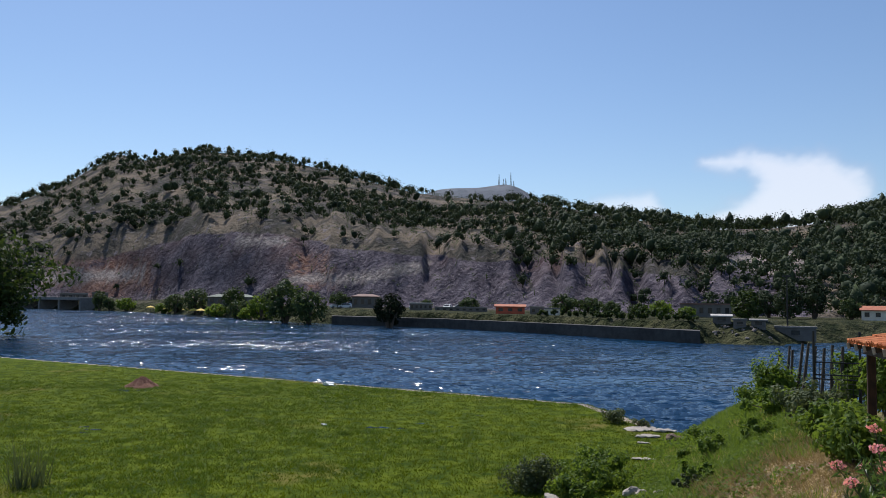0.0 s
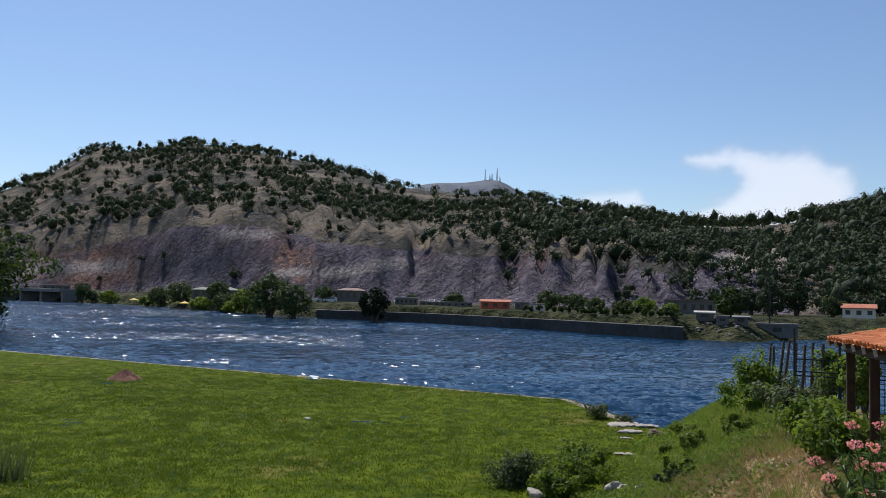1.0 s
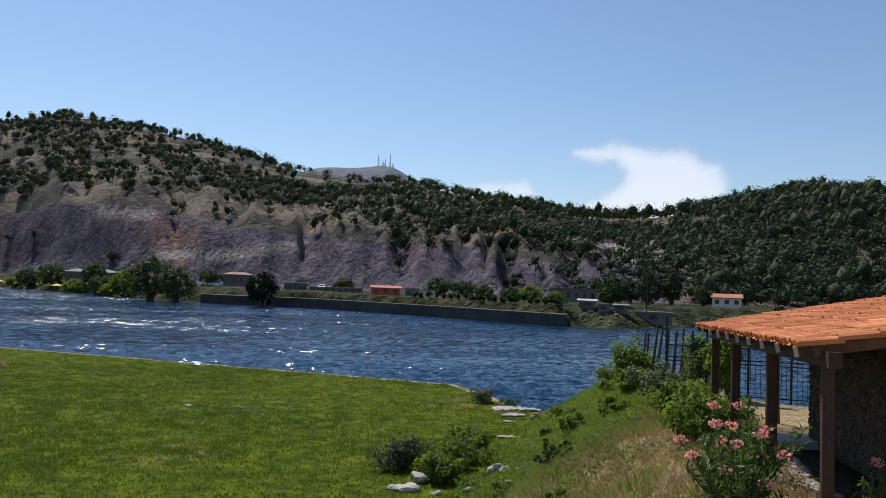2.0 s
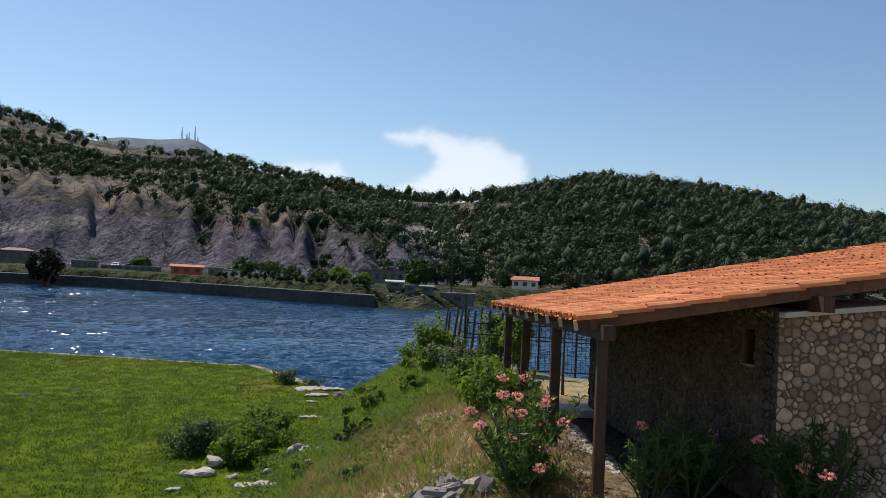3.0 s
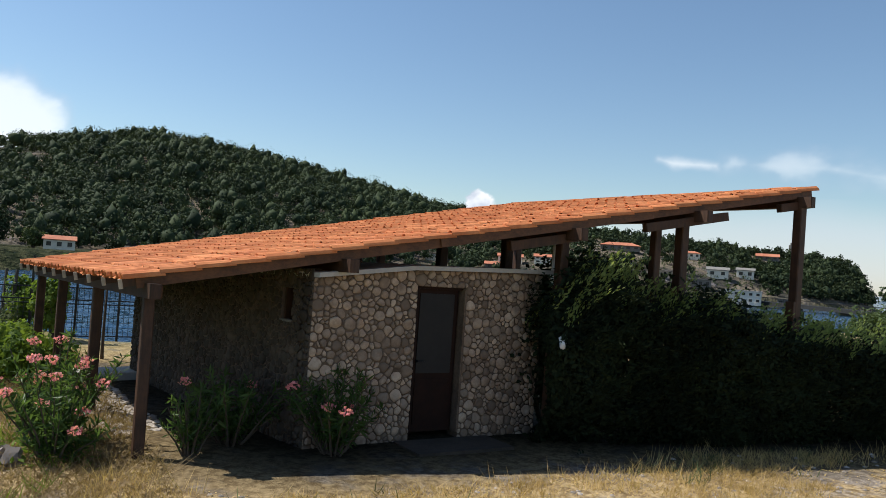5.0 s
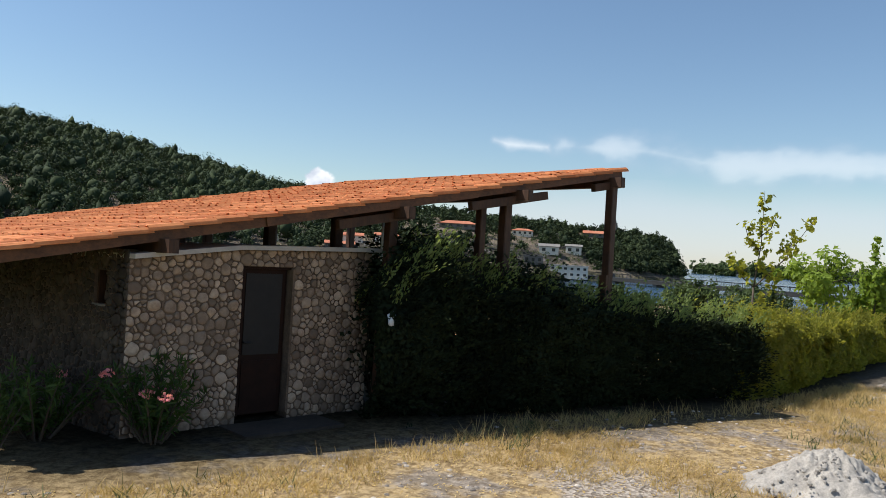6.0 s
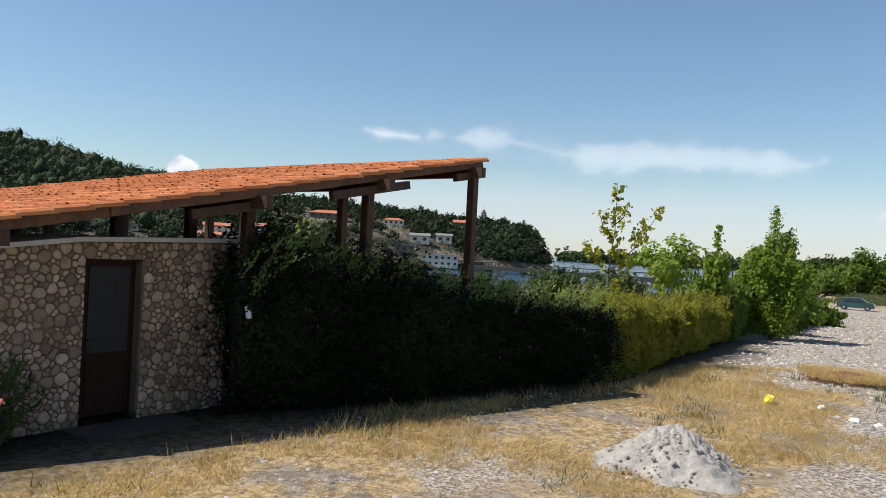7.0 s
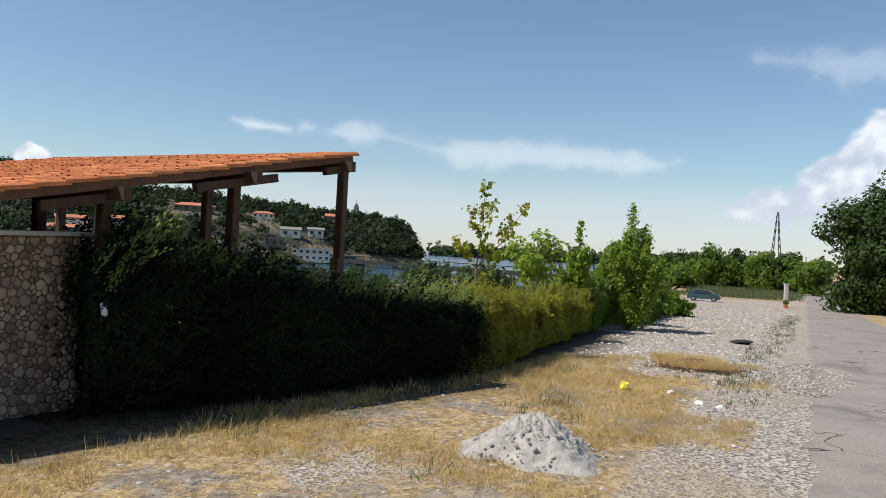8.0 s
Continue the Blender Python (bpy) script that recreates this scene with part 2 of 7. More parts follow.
M_LAWN = leafy("lawn blades", (0.03, 0.055, 0.003), (0.12, 0.148, 0.008), 0.6, 0.35, 0.4, 0.3)
M_TUFT = leafy("dark lawn tufts", (0.022, 0.055, 0.004), (0.10, 0.15, 0.012), 0.6, 0.3)
M_STRAW = leafy("dry straw", (0.26, 0.172, 0.074), (0.62, 0.46, 0.22), 0.7, 0.3)
M_DRYWEED = leafy("brown dry weeds", (0.115, 0.076, 0.036), (0.31, 0.225, 0.12), 0.7, 0.3)
# sun on the tops of the dark hedges, put into a lighter leaf colour
M_LITTIP = leafy("sunlit hedge tips", (0.09, 0.13, 0.035), (0.26, 0.31, 0.11), 0.5, 0.5)
M_PINK = leafy("pink petals", (0.68, 0.17, 0.21), (0.90, 0.42, 0.44), 0.6, 0.3)
M_WHITEWALL = plain("white render", (0.66, 0.59, 0.49), (0.82, 0.75, 0.64), 0.8, 0.9)
M_GREYWALL = plain("grey render", (0.12, 0.108, 0.098), (0.20, 0.185, 0.165), 0.8, 0.95)
M_QUAY = plain("stone quay", (0.03, 0.028, 0.026), (0.085, 0.078, 0.072), 1.2, 0.95, bump=0.6, dist=0.05)
M_ORANGE = plain("orange cladding", (0.50, 0.09, 0.045), (0.60, 0.14, 0.07), 0.9, 0.7)
M_ROOFRED = plain("far red roof", (0.36, 0.11, 0.06), (0.50, 0.20, 0.11), 1.5, 0.85)
M_ROOFBROWN = plain("brown sheet roof", (0.16, 0.09, 0.07), (0.24, 0.14, 0.11), 1.5, 0.8)
M_ROOFGREEN = plain("green roof", (0.09, 0.11, 0.08), (0.15, 0.17, 0.13), 1.5, 0.8)
M_GLASSDARK = plain("dark window glass", (0.02, 0.022, 0.025), (0.04, 0.042, 0.045), 1, 0.15)
M_YELLOW = plain("yellow plastic", (0.75, 0.60, 0.05), (0.85, 0.72, 0.10), 6, 0.5)
M_PARASOL = plain("yellow canvas", (0.62, 0.42, 0.06), (0.75, 0.55, 0.12), 3, 0.8)
M_WHITE = plain("white plastic", (0.72, 0.72, 0.70), (0.82, 0.82, 0.80), 6, 0.5)
M_GREENNET = plain("green plastic net", (0.05, 0.30, 0.14), (0.10, 0.42, 0.22), 9, 0.6)
M_BLACK = plain("black rubber", (0.012, 0.012, 0.012), (0.03, 0.03, 0.03), 9, 0.7)
M_CARPAINT = plain("grey green car paint", (0.035, 0.075, 0.072), (0.05, 0.09, 0.088), 0.5, 0.3, 0.4, bump=0.0)
M_TERRAPOT = plain("clay pot", (0.48, 0.13, 0.07), (0.58, 0.20, 0.10), 8, 0.8)

# ---- the lie of the land ----
WATER = -3.0
NEAR = [(-3000, 1000), (-390, 210), (-105, 98), (-39, 65.5), (-4.1, 47.4), (7.3, 41.2), (8.4, 36.0), (9.2, 32.8), (11.4, 36.5), (22, 38),
        (66, 36), (104, 8), (128, -26), (1000, -175), (4000, -640), (4000, -4000), (-3000, -4000)]
FARL = [(-3300, 1960), (-790, 730), (-164, 299), (-101, 249), (-38, 170), (-3.7, 154.6), (17.4, 131), (32.6, 108.7), (40.6, 101), (55, 114),
        (102, 128), (135, 118), (154, 82), (179, 67), (220, 53), (255, 42), (298, 30), (318, 36), (420, 90), (1180, 920), (4000, 3000), (4000, 4500), (-3300, 4500)]
# ridge: bearing to the left, elevation of the crest, distance of the foot, distance of the crest
RIDGE = np.array([(60, 3.2, 429, 910), (31, 5.7, 390, 806), (27.6, 7.3, 370, 780), (25.7, 8.7, 358, 764), (24.2, 9.65, 351, 754), (22.7, 9.3, 338, 745), (19, 10.25, 306, 728), (12.9, 9.8, 266, 676),
                  (6.9, 8.55, 247, 624), (3.6, 7.9, 240, 600), (1.3, 7.65, 234, 585), (-5.5, 7.2, 214, 559), (-11.6, 6.2, 195, 520), (-17.4, 5.2, 182, 494), (-21, 5.1, 182, 481),
                  (-24.5, 5.55, 182, 455), (-27.4, 6.15, 188, 448), (-33, 7.1, 195, 442), (-38.5, 6.65, 202, 448), (-43.4, 5.95, 208, 455), (-47.2, 5.3, 221, 455),
                  (-54.6, 3.75, 230, 430), (-60, 2.9, 205, 370), (-64, 3.1, 196, 320), (-67.2, 2.95, 205, 312), (-74.8, 2.4, 236, 318), (-79, 2.0, 262, 320),
                  (-82.6, 1.7, 294, 324), (-83.6, 0.8, 300, 332), (-86, 0.0, 320, 345), (-140, 0.0, 546, 585)])[::-1]


def inside(px, py, poly):
    """Signed distance to a closed outline: positive inside."""
    best = np.full(px.shape, 1e9)
    odd = np.zeros(px.shape, bool)
    for (ax, ay), (bx, by) in zip(poly, poly[1:] + poly[:1]):
        dx, dy = bx - ax, by - ay
        k = np.clip(((px - ax) * dx + (py - ay) * dy) / (dx * dx + dy * dy), 0, 1)
        best = np.minimum(best, np.hypot(px - ax - k * dx, py - ay - k * dy))
        if ay != by:
            odd ^= ((ay > py) != (by > py)) & (px < (bx - ax) * (py - ay) / (by - ay) + ax)
    return np.where(odd, best, -best)


def step(a, b, v):
    v = np.clip((v - a) / (b - a), 0, 1)
    return v * v * (3 - 2 * v)


_rng = np.random.default_rng(5)
_lat = _rng.random((256, 256))


def vnoise(x, y):
    xi, yi = np.floor(x).astype(int), np.floor(y).astype(int)
    fx, fy = x - xi, y - yi
    fx, fy = fx * fx * (3 - 2 * fx), fy * fy * (3 - 2 * fy)
    g = lambda i, j: _lat[i % 256, j % 256]
    return (g(xi, yi) * (1 - fx) + g(xi + 1, yi) * fx) * (1 - fy) + (g(xi, yi + 1) * (1 - fx) + g(xi + 1, yi + 1) * fx) * fy * 1.0


def fbm(x, y, n=4):
    return sum(vnoise(x * 2 ** i + 17.3 * i, y * 2 ** i + 5.1 * i) / 2 ** i for i in range(n)) / (2 - 2 ** (1 - n)) - 0.5


def bank(x, y):
    return (x - 3.3) * 0.919 - (y - 18.3) * 0.395


def height(x, y):
    x, y = np.atleast_1d(np.asarray(x, float)), np.atleast_1d(np.asarray(y, float))
    x, y = np.broadcast_arrays(x, y)
    r = np.hypot(x, y)
    near, far = inside(x, y, NEAR), inside(x, y, FARL)
    s = bank(x, y)
    # this side: lawn, bank, the yard, and the plain beyond
    lawn = -2.72 + 0.05 * fbm(x * 0.15, y * 0.15)
    yard = 0.0 - 1.9 * step(12, 85, x) - 0.05 + 0.1 * fbm(x * 0.3, y * 0.3) - 0.4 * step(20, 36, y) * (x > 0) - 2.7 * step(16.5, 25, y) * step(10.2, 12.4, x - (y - 20) * 0.15) * step(70, 40, x)
    top = step(-0.6, 5.2, s + 0.8 * fbm(x * 0.4, y * 0.4))
    z1 = lawn * (1 - top) + yard * top + 0.8 * step(6.5, 2.0, r)
    z1 = WATER - 1.0 + (z1 - WATER + 1.0) * step(-1.2, 1.0, near + 0.5 * fbm(x * 0.5, y * 0.5))
    # the other side: shore strip, then the hills
    bear = np.degrees(np.arctan2(-x, y))
    el, foot, crest = (np.interp(bear, RIDGE[:, 0], RIDGE[:, k]) for k in (1, 2, 3))
    top_z = np.tan(np.radians(el)) * crest + 2.4
    k = np.clip((r - foot) / (crest - foot), 0, 1)
    rough = 0.6 * fbm(x * 0.010, y * 0.010, 5) + 0.8 * (0.25 - np.abs(fbm(x * 0.016 + 40, y * 0.006, 4)))
    cliff = step(-30, -8, bear) * step(40, 25, bear)
    prof = (k ** 0.85) * (1 - 0.34 * cliff) + 0.34 * cliff * (0.45 * step(0.0, 0.13, k + 0.12 * rough) + 0.55 * step(0.12, 1.0, k))
    hill = (top_z + 0.6) * prof + 16 * rough * step(0, 0.3, k) * step(1.0, 0.75, k) * (el / 8)
    hill += 26 * cliff * step(0.01, 0.06, k) * step(0.34, 0.12, k) * (0.16 - np.abs(fbm(bear * 0.45, k * 2.5, 5)))
    crag = cliff * step(0.0, 0.05, k) * step(0.5, 0.2, k)
    hill += crag * (7.0 * fbm(bear * 1.3, k * 9, 5) + 5.0 * np.abs(fbm(bear * 3.1 + 7, k * 5 + 2, 3)))
    hill -= np.maximum(r - crest, 0) * 0.25
    z2 = -1.25 + np.maximum(hill, 0) * step(-2, 10, far)
    z2 = np.maximum(z2, (219 * np.exp(-((bear + 1.0) / 7.6) ** 4) + 9 * np.exp(-((bear + 3.4) / 1.6) ** 2)) * step(1150, 1500, r) * step(2300, 1500, r))
    z2 = WATER - 1.5 + (z2 - WATER + 1.5) * step(-1.5, 1.2 + 9 * step(-15, -19, bear) + 7 * step(5, 9, bear), far)
    return np.where(near > far, z1, z2)


def at(x, y):
    return float(height(x, y)[0])


# ---- mesh helpers ----
class Bag:
    """Collects vertices and faces of one mesh."""

    def __init__(self):
        self.v, self.f, self.n = [], [], 0

    def add(self, verts, faces):
        verts = np.asarray(verts, float).reshape(-1, 3)
        self.v.append(verts)
        for q in faces if isinstance(faces, list) else [faces]:
            self.f.append(np.asarray(q, int) + self.n)
        self.n += len(verts)
        return self

    def mesh(self, name, materials, smooth=False):
        me = bpy.data.meshes.new(name)
        co = np.concatenate(self.v) if self.v else np.zeros((0, 3))
        loops, totals = [], []
        for q in self.f:
            q = q.reshape(-1, q.shape[-1])
            loops.append(q.ravel())
            totals.append(np.full(len(q), q.shape[1]))
        loops, totals = np.concatenate(loops), np.concatenate(totals)
        me.vertices.add(len(co))
        me.vertices.foreach_set("co", co.ravel().astype(np.float32))
        me.loops.add(len(loops))
        me.loops.foreach_set("vertex_index", loops.astype(np.int32))
        me.polygons.add(len(totals))
        me.polygons.foreach_set("loop_start", np.concatenate([[0], np.cumsum(totals)[:-1]]).astype(np.int32))
        me.polygons.foreach_set("use_smooth", np.full(len(totals), smooth))
        for q in materials if isinstance(materials, (list, tuple)) else [materials]:
            me.materials.append(q)
        me.update(calc_edges=True)
        me.validate()
        return me

    def box(self, c, size, m=None):
        """A box with its long edges broken, centre c, under the turn m."""
        sx, sy, sz = (k / 2 for k in size)
        e = min(sx, sy, sz) * 0.18
        ring = [(-sx + e, -sy), (sx - e, -sy), (sx, -sy + e), (sx, sy - e), (sx - e, sy), (-sx + e, sy), (-sx, sy - e), (-sx, -sy + e)]
        v = [(x, y, z) for z in (-sz, sz) for x, y in ring]
        if m is not None:
            v = [tuple(m @ Vector(p)) for p in v]
        v = np.array(v) + np.array(c)
        i = np.arange(8)
        j = (i + 1) % 8
        return self.add(v, [np.stack([i, j, j + 8, i + 8], 1), i[::-1][None], (i + 8)[None]])

    def tube(self, pts, radii, sides=7):
        pts = np.asarray(pts, float)
        a = np.linspace(0, 2 * np.pi, sides, endpoint=False)
        rings = []
        for k, p in enumerate(pts):
            d = pts[min(k + 1, len(pts) - 1)] - pts[max(k - 1, 0)]
            d = d / (np.linalg.norm(d) + 1e-9)
            u = np.cross(d, (0.31, 0.95, 0.05) if abs(d[2]) > 0.5 else (0, 0, 1.0))
            u /= np.linalg.norm(u)
            w = np.cross(d, u)
            rings.append(p + radii[k] * (np.cos(a)[:, None] * u + np.sin(a)[:, None] * w))
        i = np.arange(sides)
        j = (i + 1) % sides
        q = [np.stack([i + k * sides, j + k * sides, j + (k + 1) * sides, i + (k + 1) * sides], 1) for k in range(len(pts) - 1)]
        return self.add(np.concatenate(rings), [np.concatenate(q), i[::-1][None], (i + (len(pts) - 1) * sides)[None]])

    def leaves(self, pts, size, rng, long=1.7, droop=0.0, out=None, spread=1.0, around=None, loose=0.55):
        """One folded lozenge a point, turned at random (or outward along out)."""
        pts = np.asarray(pts, float)
        n = len(pts)
        d = rng.normal(size=(n, 3)) * spread
        d[:, 2] -= droop
        if out is not None:
            d += out
        d /= np.linalg.norm(d, axis=1)[:, None] + 1e-9
        if around is None:
            u = np.cross(d, rng.normal(size=(n, 3)))
        else:
            a, b = pts - around, pts - pts.mean(0)
            face = a / (np.linalg.norm(a, axis=1)[:, None] + 1e-9) + 0.5 * b / (np.linalg.norm(b, axis=1)[:, None] + 1e-9) + np.array([0, 0, 0.35]) + rng.normal(size=(n, 3)) * loose
            face /= np.linalg.norm(face, axis=1)[:, None] + 1e-9
            d = d - face * np.sum(d * face, 1)[:, None]
            d /= np.linalg.norm(d, axis=1)[:, None] + 1e-9
            u = np.cross(face, d)
        u /= np.linalg.norm(u, axis=1)[:, None] + 1e-9
        w = np.cross(d, u)
        s = size * rng.uniform(0.6, 1.3, n)[:, None]
        v = np.stack([pts - d * s * long / 2, pts + u * s / 2 + w * s * 0.12, pts + d * s * long / 2, pts - u * s / 2 + w * s * 0.12], 1).reshape(-1, 3)
        return self.add(v, np.arange(4 * n).reshape(n, 4))

    def blades(self, base, high, wide, rng, lean=0.35):
        base = np.asarray(base, float)
        n = len(base)
        a = rng.uniform(0, 2 * np.pi, n)
        h = high * rng.uniform(0.5, 1.3, n)
        side = np.stack([np.cos(a), np.sin(a), 0 * a], 1) * wide / 2
        tip = base + np.stack([rng.normal(0, lean, n) * h, rng.normal(0, lean, n) * h, h], 1)
        v = np.stack([base - side, base + side, tip], 1).reshape(-1, 3)
        return self.add(v, np.arange(3 * n).reshape(n, 3))


def part(name, bag, material, parent=None, label="", smooth=False):
    ob = new(name, bag.mesh(name, material, smooth))
    ob.parent = parent
    if label:
        ob["label"] = label
    return ob


def thing(name, place, label, category, group="", kind=""):
    ob = new(name)
    ob.location = place
    ob.empty_display_size = 0.2
    return tagged(ob, label, category, group, kind)


def polar(bearing, r):
    return -math.sin(radians(bearing)) * r, math.cos(radians(bearing)) * r


def turned(deg):
    return Matrix.Rotation(radians(deg), 3, "Z")


def lump(rng, sub=2, rough=0.25, flat=(1, 1, 1)):
    """Vertices and faces of an uneven stone of radius about 1."""
    bm = bmesh.new()
    bmesh.ops.create_icosphere(bm, subdivisions=sub, radius=1)
    v = np.array([p.co[:] for p in bm.verts])
    f = np.array([[q.index for q in p.verts] for p in bm.faces])
    bm.free()
    k = rng.normal(size=(4, 3)) * 1.6
    ph = rng.uniform(0, 6, 4)
    v = v * (1 + rough * np.mean(np.sin(v @ k.T + ph), 1)[:, None] * 1.4)
    v = np.sign(v) * np.abs(v) ** 0.92
    return v * np.array(flat), f


# ---- ground: one sheet out to the horizon ----
def sheet(name, xs, ys, zs, material, masks=None):
    n, m = xs.shape
    i = np.arange(n * m).reshape(n, m)
    f = np.stack([i[:-1, :-1], i[1:, :-1], i[1:, 1:], i[:-1, 1:]], -1).reshape(-1, 4)
    b = Bag().add(np.stack([xs, ys, zs], -1), f)
    me = b.mesh(name, material, True)
    for key, val in (masks or {}).items():
        me.attributes.new(key, "FLOAT", "POINT").data.foreach_set("value", val.ravel().astype(np.float32))
    return new(name, me)


bears = np.radians(np.concatenate([np.arange(180, 60, -4), np.arange(60, -120, -0.3), np.arange(-120, -180.1, -4)]))
radii = np.concatenate([np.linspace(0.0, 60, 170), np.geomspace(60.6, 130, 60), np.geomspace(131.5, 480, 190), np.geomspace(490, 4200, 40)])
B, R = np.meshgrid(bears, radii, indexing="ij")
gx, gy = -np.sin(B) * R, np.cos(B) * R
gz = height(gx, gy)
g_near, g_far = inside(gx, gy, NEAR), inside(gx, gy, FARL)
g_bank = bank(gx, gy)
road_side = (gx - 12) * 0.336 + (gy + 4.7) * 0.942          # distance to the left of the road's near edge
this_side = g_near > g_far
bear_d = np.degrees(B)
el, foot, crest = (np.interp(bear_d, RIDGE[:, 0], RIDGE[:, k]) for k in (1, 2, 3))
up = np.clip((R - foot) / (crest - foot), 0, 1)
ratio = np.degrees(np.arctan2(gz - 2.4, R)) / np.maximum(el, 0.5)
HUT = [(6.96, 6.75), (10.35, 5.38), (11.6, 11.1), (8.2, 12.5)]
HEDGELINE = [(10.3, 5.4), (12.1, 3.5), (15.6, 0.9), (21.1, -1.0), (29.9, -3.1), (29.9, -2.0), (21.1, 0.0), (16, 2.2), (13, 5)]
sight = np.degrees(np.arctan2(gz - 2.4, R))
# quarry tracks and rust-red cuts on the slope: bearing to the left, elevation
TRACKS = [[(12.6, 1.2), (7.2, 1.35), (3.0, 2.3), (2.4, 2.75), (4.5, 2.35), (7.0, 1.7), (12.4, 1.5)], [(16.2, 3.9), (12.8, 4.0), (12.8, 4.25), (16.2, 4.2)],
          [(28.5, 0.9), (22.5, 1.3), (22.4, 1.7), (28.4, 1.3)], [(-24.4, 2.6), (-21.6, 2.2), (-18.0, 2.9), (-21.8, 3.6), (-24.6, 3.8)]]
RUST = [[(28.6, 0.3), (21.5, 0.5), (22.5, 2.4), (28.3, 2.2)], [(12.5, 0.9), (9.2, 0.9), (9.8, 3.0), (12.4, 3.2)], [(-25.4, 3.0), (-22.6, 3.0), (-22.6, 4.2), (-25.4, 4.2)]]
masks = {
    "lawn": this_side * step(0.9, -0.3, g_bank + 2.0 * fbm(gx * 0.3, gy * 0.3)),
    "dry": this_side * step(2.6, 5.0, g_bank + 1.5 * step(17, 12, gy) + 2.2 * fbm(gx * 0.5, gy * 0.5)) * step(24, 12, gy),
    "gravel": this_side * np.maximum(step(16.5, 19, gx) * step(112, 100, gx) * step(-1.2, -0.4, road_side) * step(-60, -50, gy) * step(1.5, -0.5, gy + 0.22 * gx - 2.5),
                                     np.maximum.reduce([0.95 * step(1.7, 0.5, np.abs(road_side - 0.5)) * (gx > 5), 0.62 * np.exp(-((gx - 8.7) / 1.4) ** 2 - ((gy - 1.0) / 2.2) ** 2), 0.95 * step(0.0, 0.3, 0.5 - np.abs(g_near - 1.0)) * (gx < 8)])),
    "hill": (~this_side) * 1.0,
    "shore": (~this_side) * step(4, -14, R - foot + 14 * fbm(gx * 0.05, gy * 0.05)) * (R < 420),
    # land far off, where the haze tint goes into the colour
    "far_haze": (~this_side) * step(850, 1000, R),
    "track": (~this_side) * np.maximum.reduce([step(-0.24, -0.04, inside(bear_d, sight, p) + 0.22 * fbm(bear_d * 2.3, sight * 5, 4)) for p in TRACKS]),
    "rust": (~this_side) * np.maximum.reduce([step(-0.5, 0.3, inside(bear_d, sight, p) + 1.0 * fbm(bear_d * 1.1, sight * 2.2, 4)) for p in RUST]),
    # band within 2.2 m of hut and hedge that holds the painted shade
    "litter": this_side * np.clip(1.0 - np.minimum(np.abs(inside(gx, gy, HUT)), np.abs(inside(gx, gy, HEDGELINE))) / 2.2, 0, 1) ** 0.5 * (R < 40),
    "rock": (~this_side) * step(-4, 3, R - foot) * np.maximum(step(-25, -12, bear_d) * step(0.42, 0.28, ratio + 0.5 * fbm(gx * 0.012, gy * 0.012, 3)) * step(34, 30, bear_d),
                                      0.75 * np.exp(-((bear_d + 20.5) / 5.0) ** 2) * step(1.0, 0.6, ratio)),
}
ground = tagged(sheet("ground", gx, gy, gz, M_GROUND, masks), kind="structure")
wr = np.concatenate([[10, 20], np.geomspace(28, 330, 520), np.geomspace(345, 4300, 25)])
wb = np.concatenate([np.arange(80, 36, -2.0), np.arange(36, -36, -0.12), np.arange(-36, -125, -1.0)])
WB, WR = np.meshgrid(np.radians(wb), wr, indexing="ij")
wx, wy = -np.sin(WB) * WR, np.cos(WB) * WR
gust = 0.45 + 1.1 * step(-0.16, 0.2, fbm(wx * 0.02, wy * 0.045, 3))
wave = (0.20 * fbm(wx * 0.28, wy * 0.75, 3) + 0.26 * (0.2 - np.abs(fbm(wx * 0.8 + 8, wy * 1.9, 3)))) * gust * (1 + 1.1 * step(95, 42, WR)) * step(20, 34, WR) * step(330, 250, WR) * step(40, 34, np.abs(np.degrees(WB)))
water = tagged(sheet("water", wx, wy, WATER + wave, M_WATER), kind="structure")

# road along the yard, falling with the plain
ru, rv = np.meshgrid(np.linspace(-6, 190, 260), np.linspace(0, 1, 9), indexing="ij")
edge = 0.22 * fbm(ru * 0.9, ru * 0 + 3.3, 3) * 2.0
ryy = -4.7 - ru * 0.336 - (rv * 5.4 + edge * (1 - rv)) * 0.942
rxx = 12 + ru * 0.942 - (rv * 5.4 + edge * (1 - rv)) * 0.336
rzz = np.maximum(height(rxx, ryy), height(rxx + 0.3, ryy + 0.3)) + 0.03 - 0.06 * (rv == 0)
road = tagged(sheet("road", rxx, ryy, rzz, M_ROAD), kind="structure")


# ---- clouds, far behind everything ----
def cloud_material():
    n = Nodes("cloud", 1)
    em = n.t.nodes.new("ShaderNodeEmission")
    em.inputs["Strength"].default_value = 1.0
    n.put(em.inputs["Color"], n.mix(n.attr("lit"), (0.53, 0.57, 0.68), (0.93, 0.93, 0.95)))
    tr = n.t.nodes.new("ShaderNodeBsdfTransparent")
    sh = n.t.nodes.new("ShaderNodeMixShader")
    n.put(sh.inputs[0], n.attr("dense"))
    n.link(tr.outputs[0], sh.inputs[1])
    n.link(em.outputs[0], sh.inputs[2])
    n.link(sh.outputs[0], n.t.nodes["Material Output"].inputs["Surface"])
    return n.m


M_CLOUD = cloud_material()


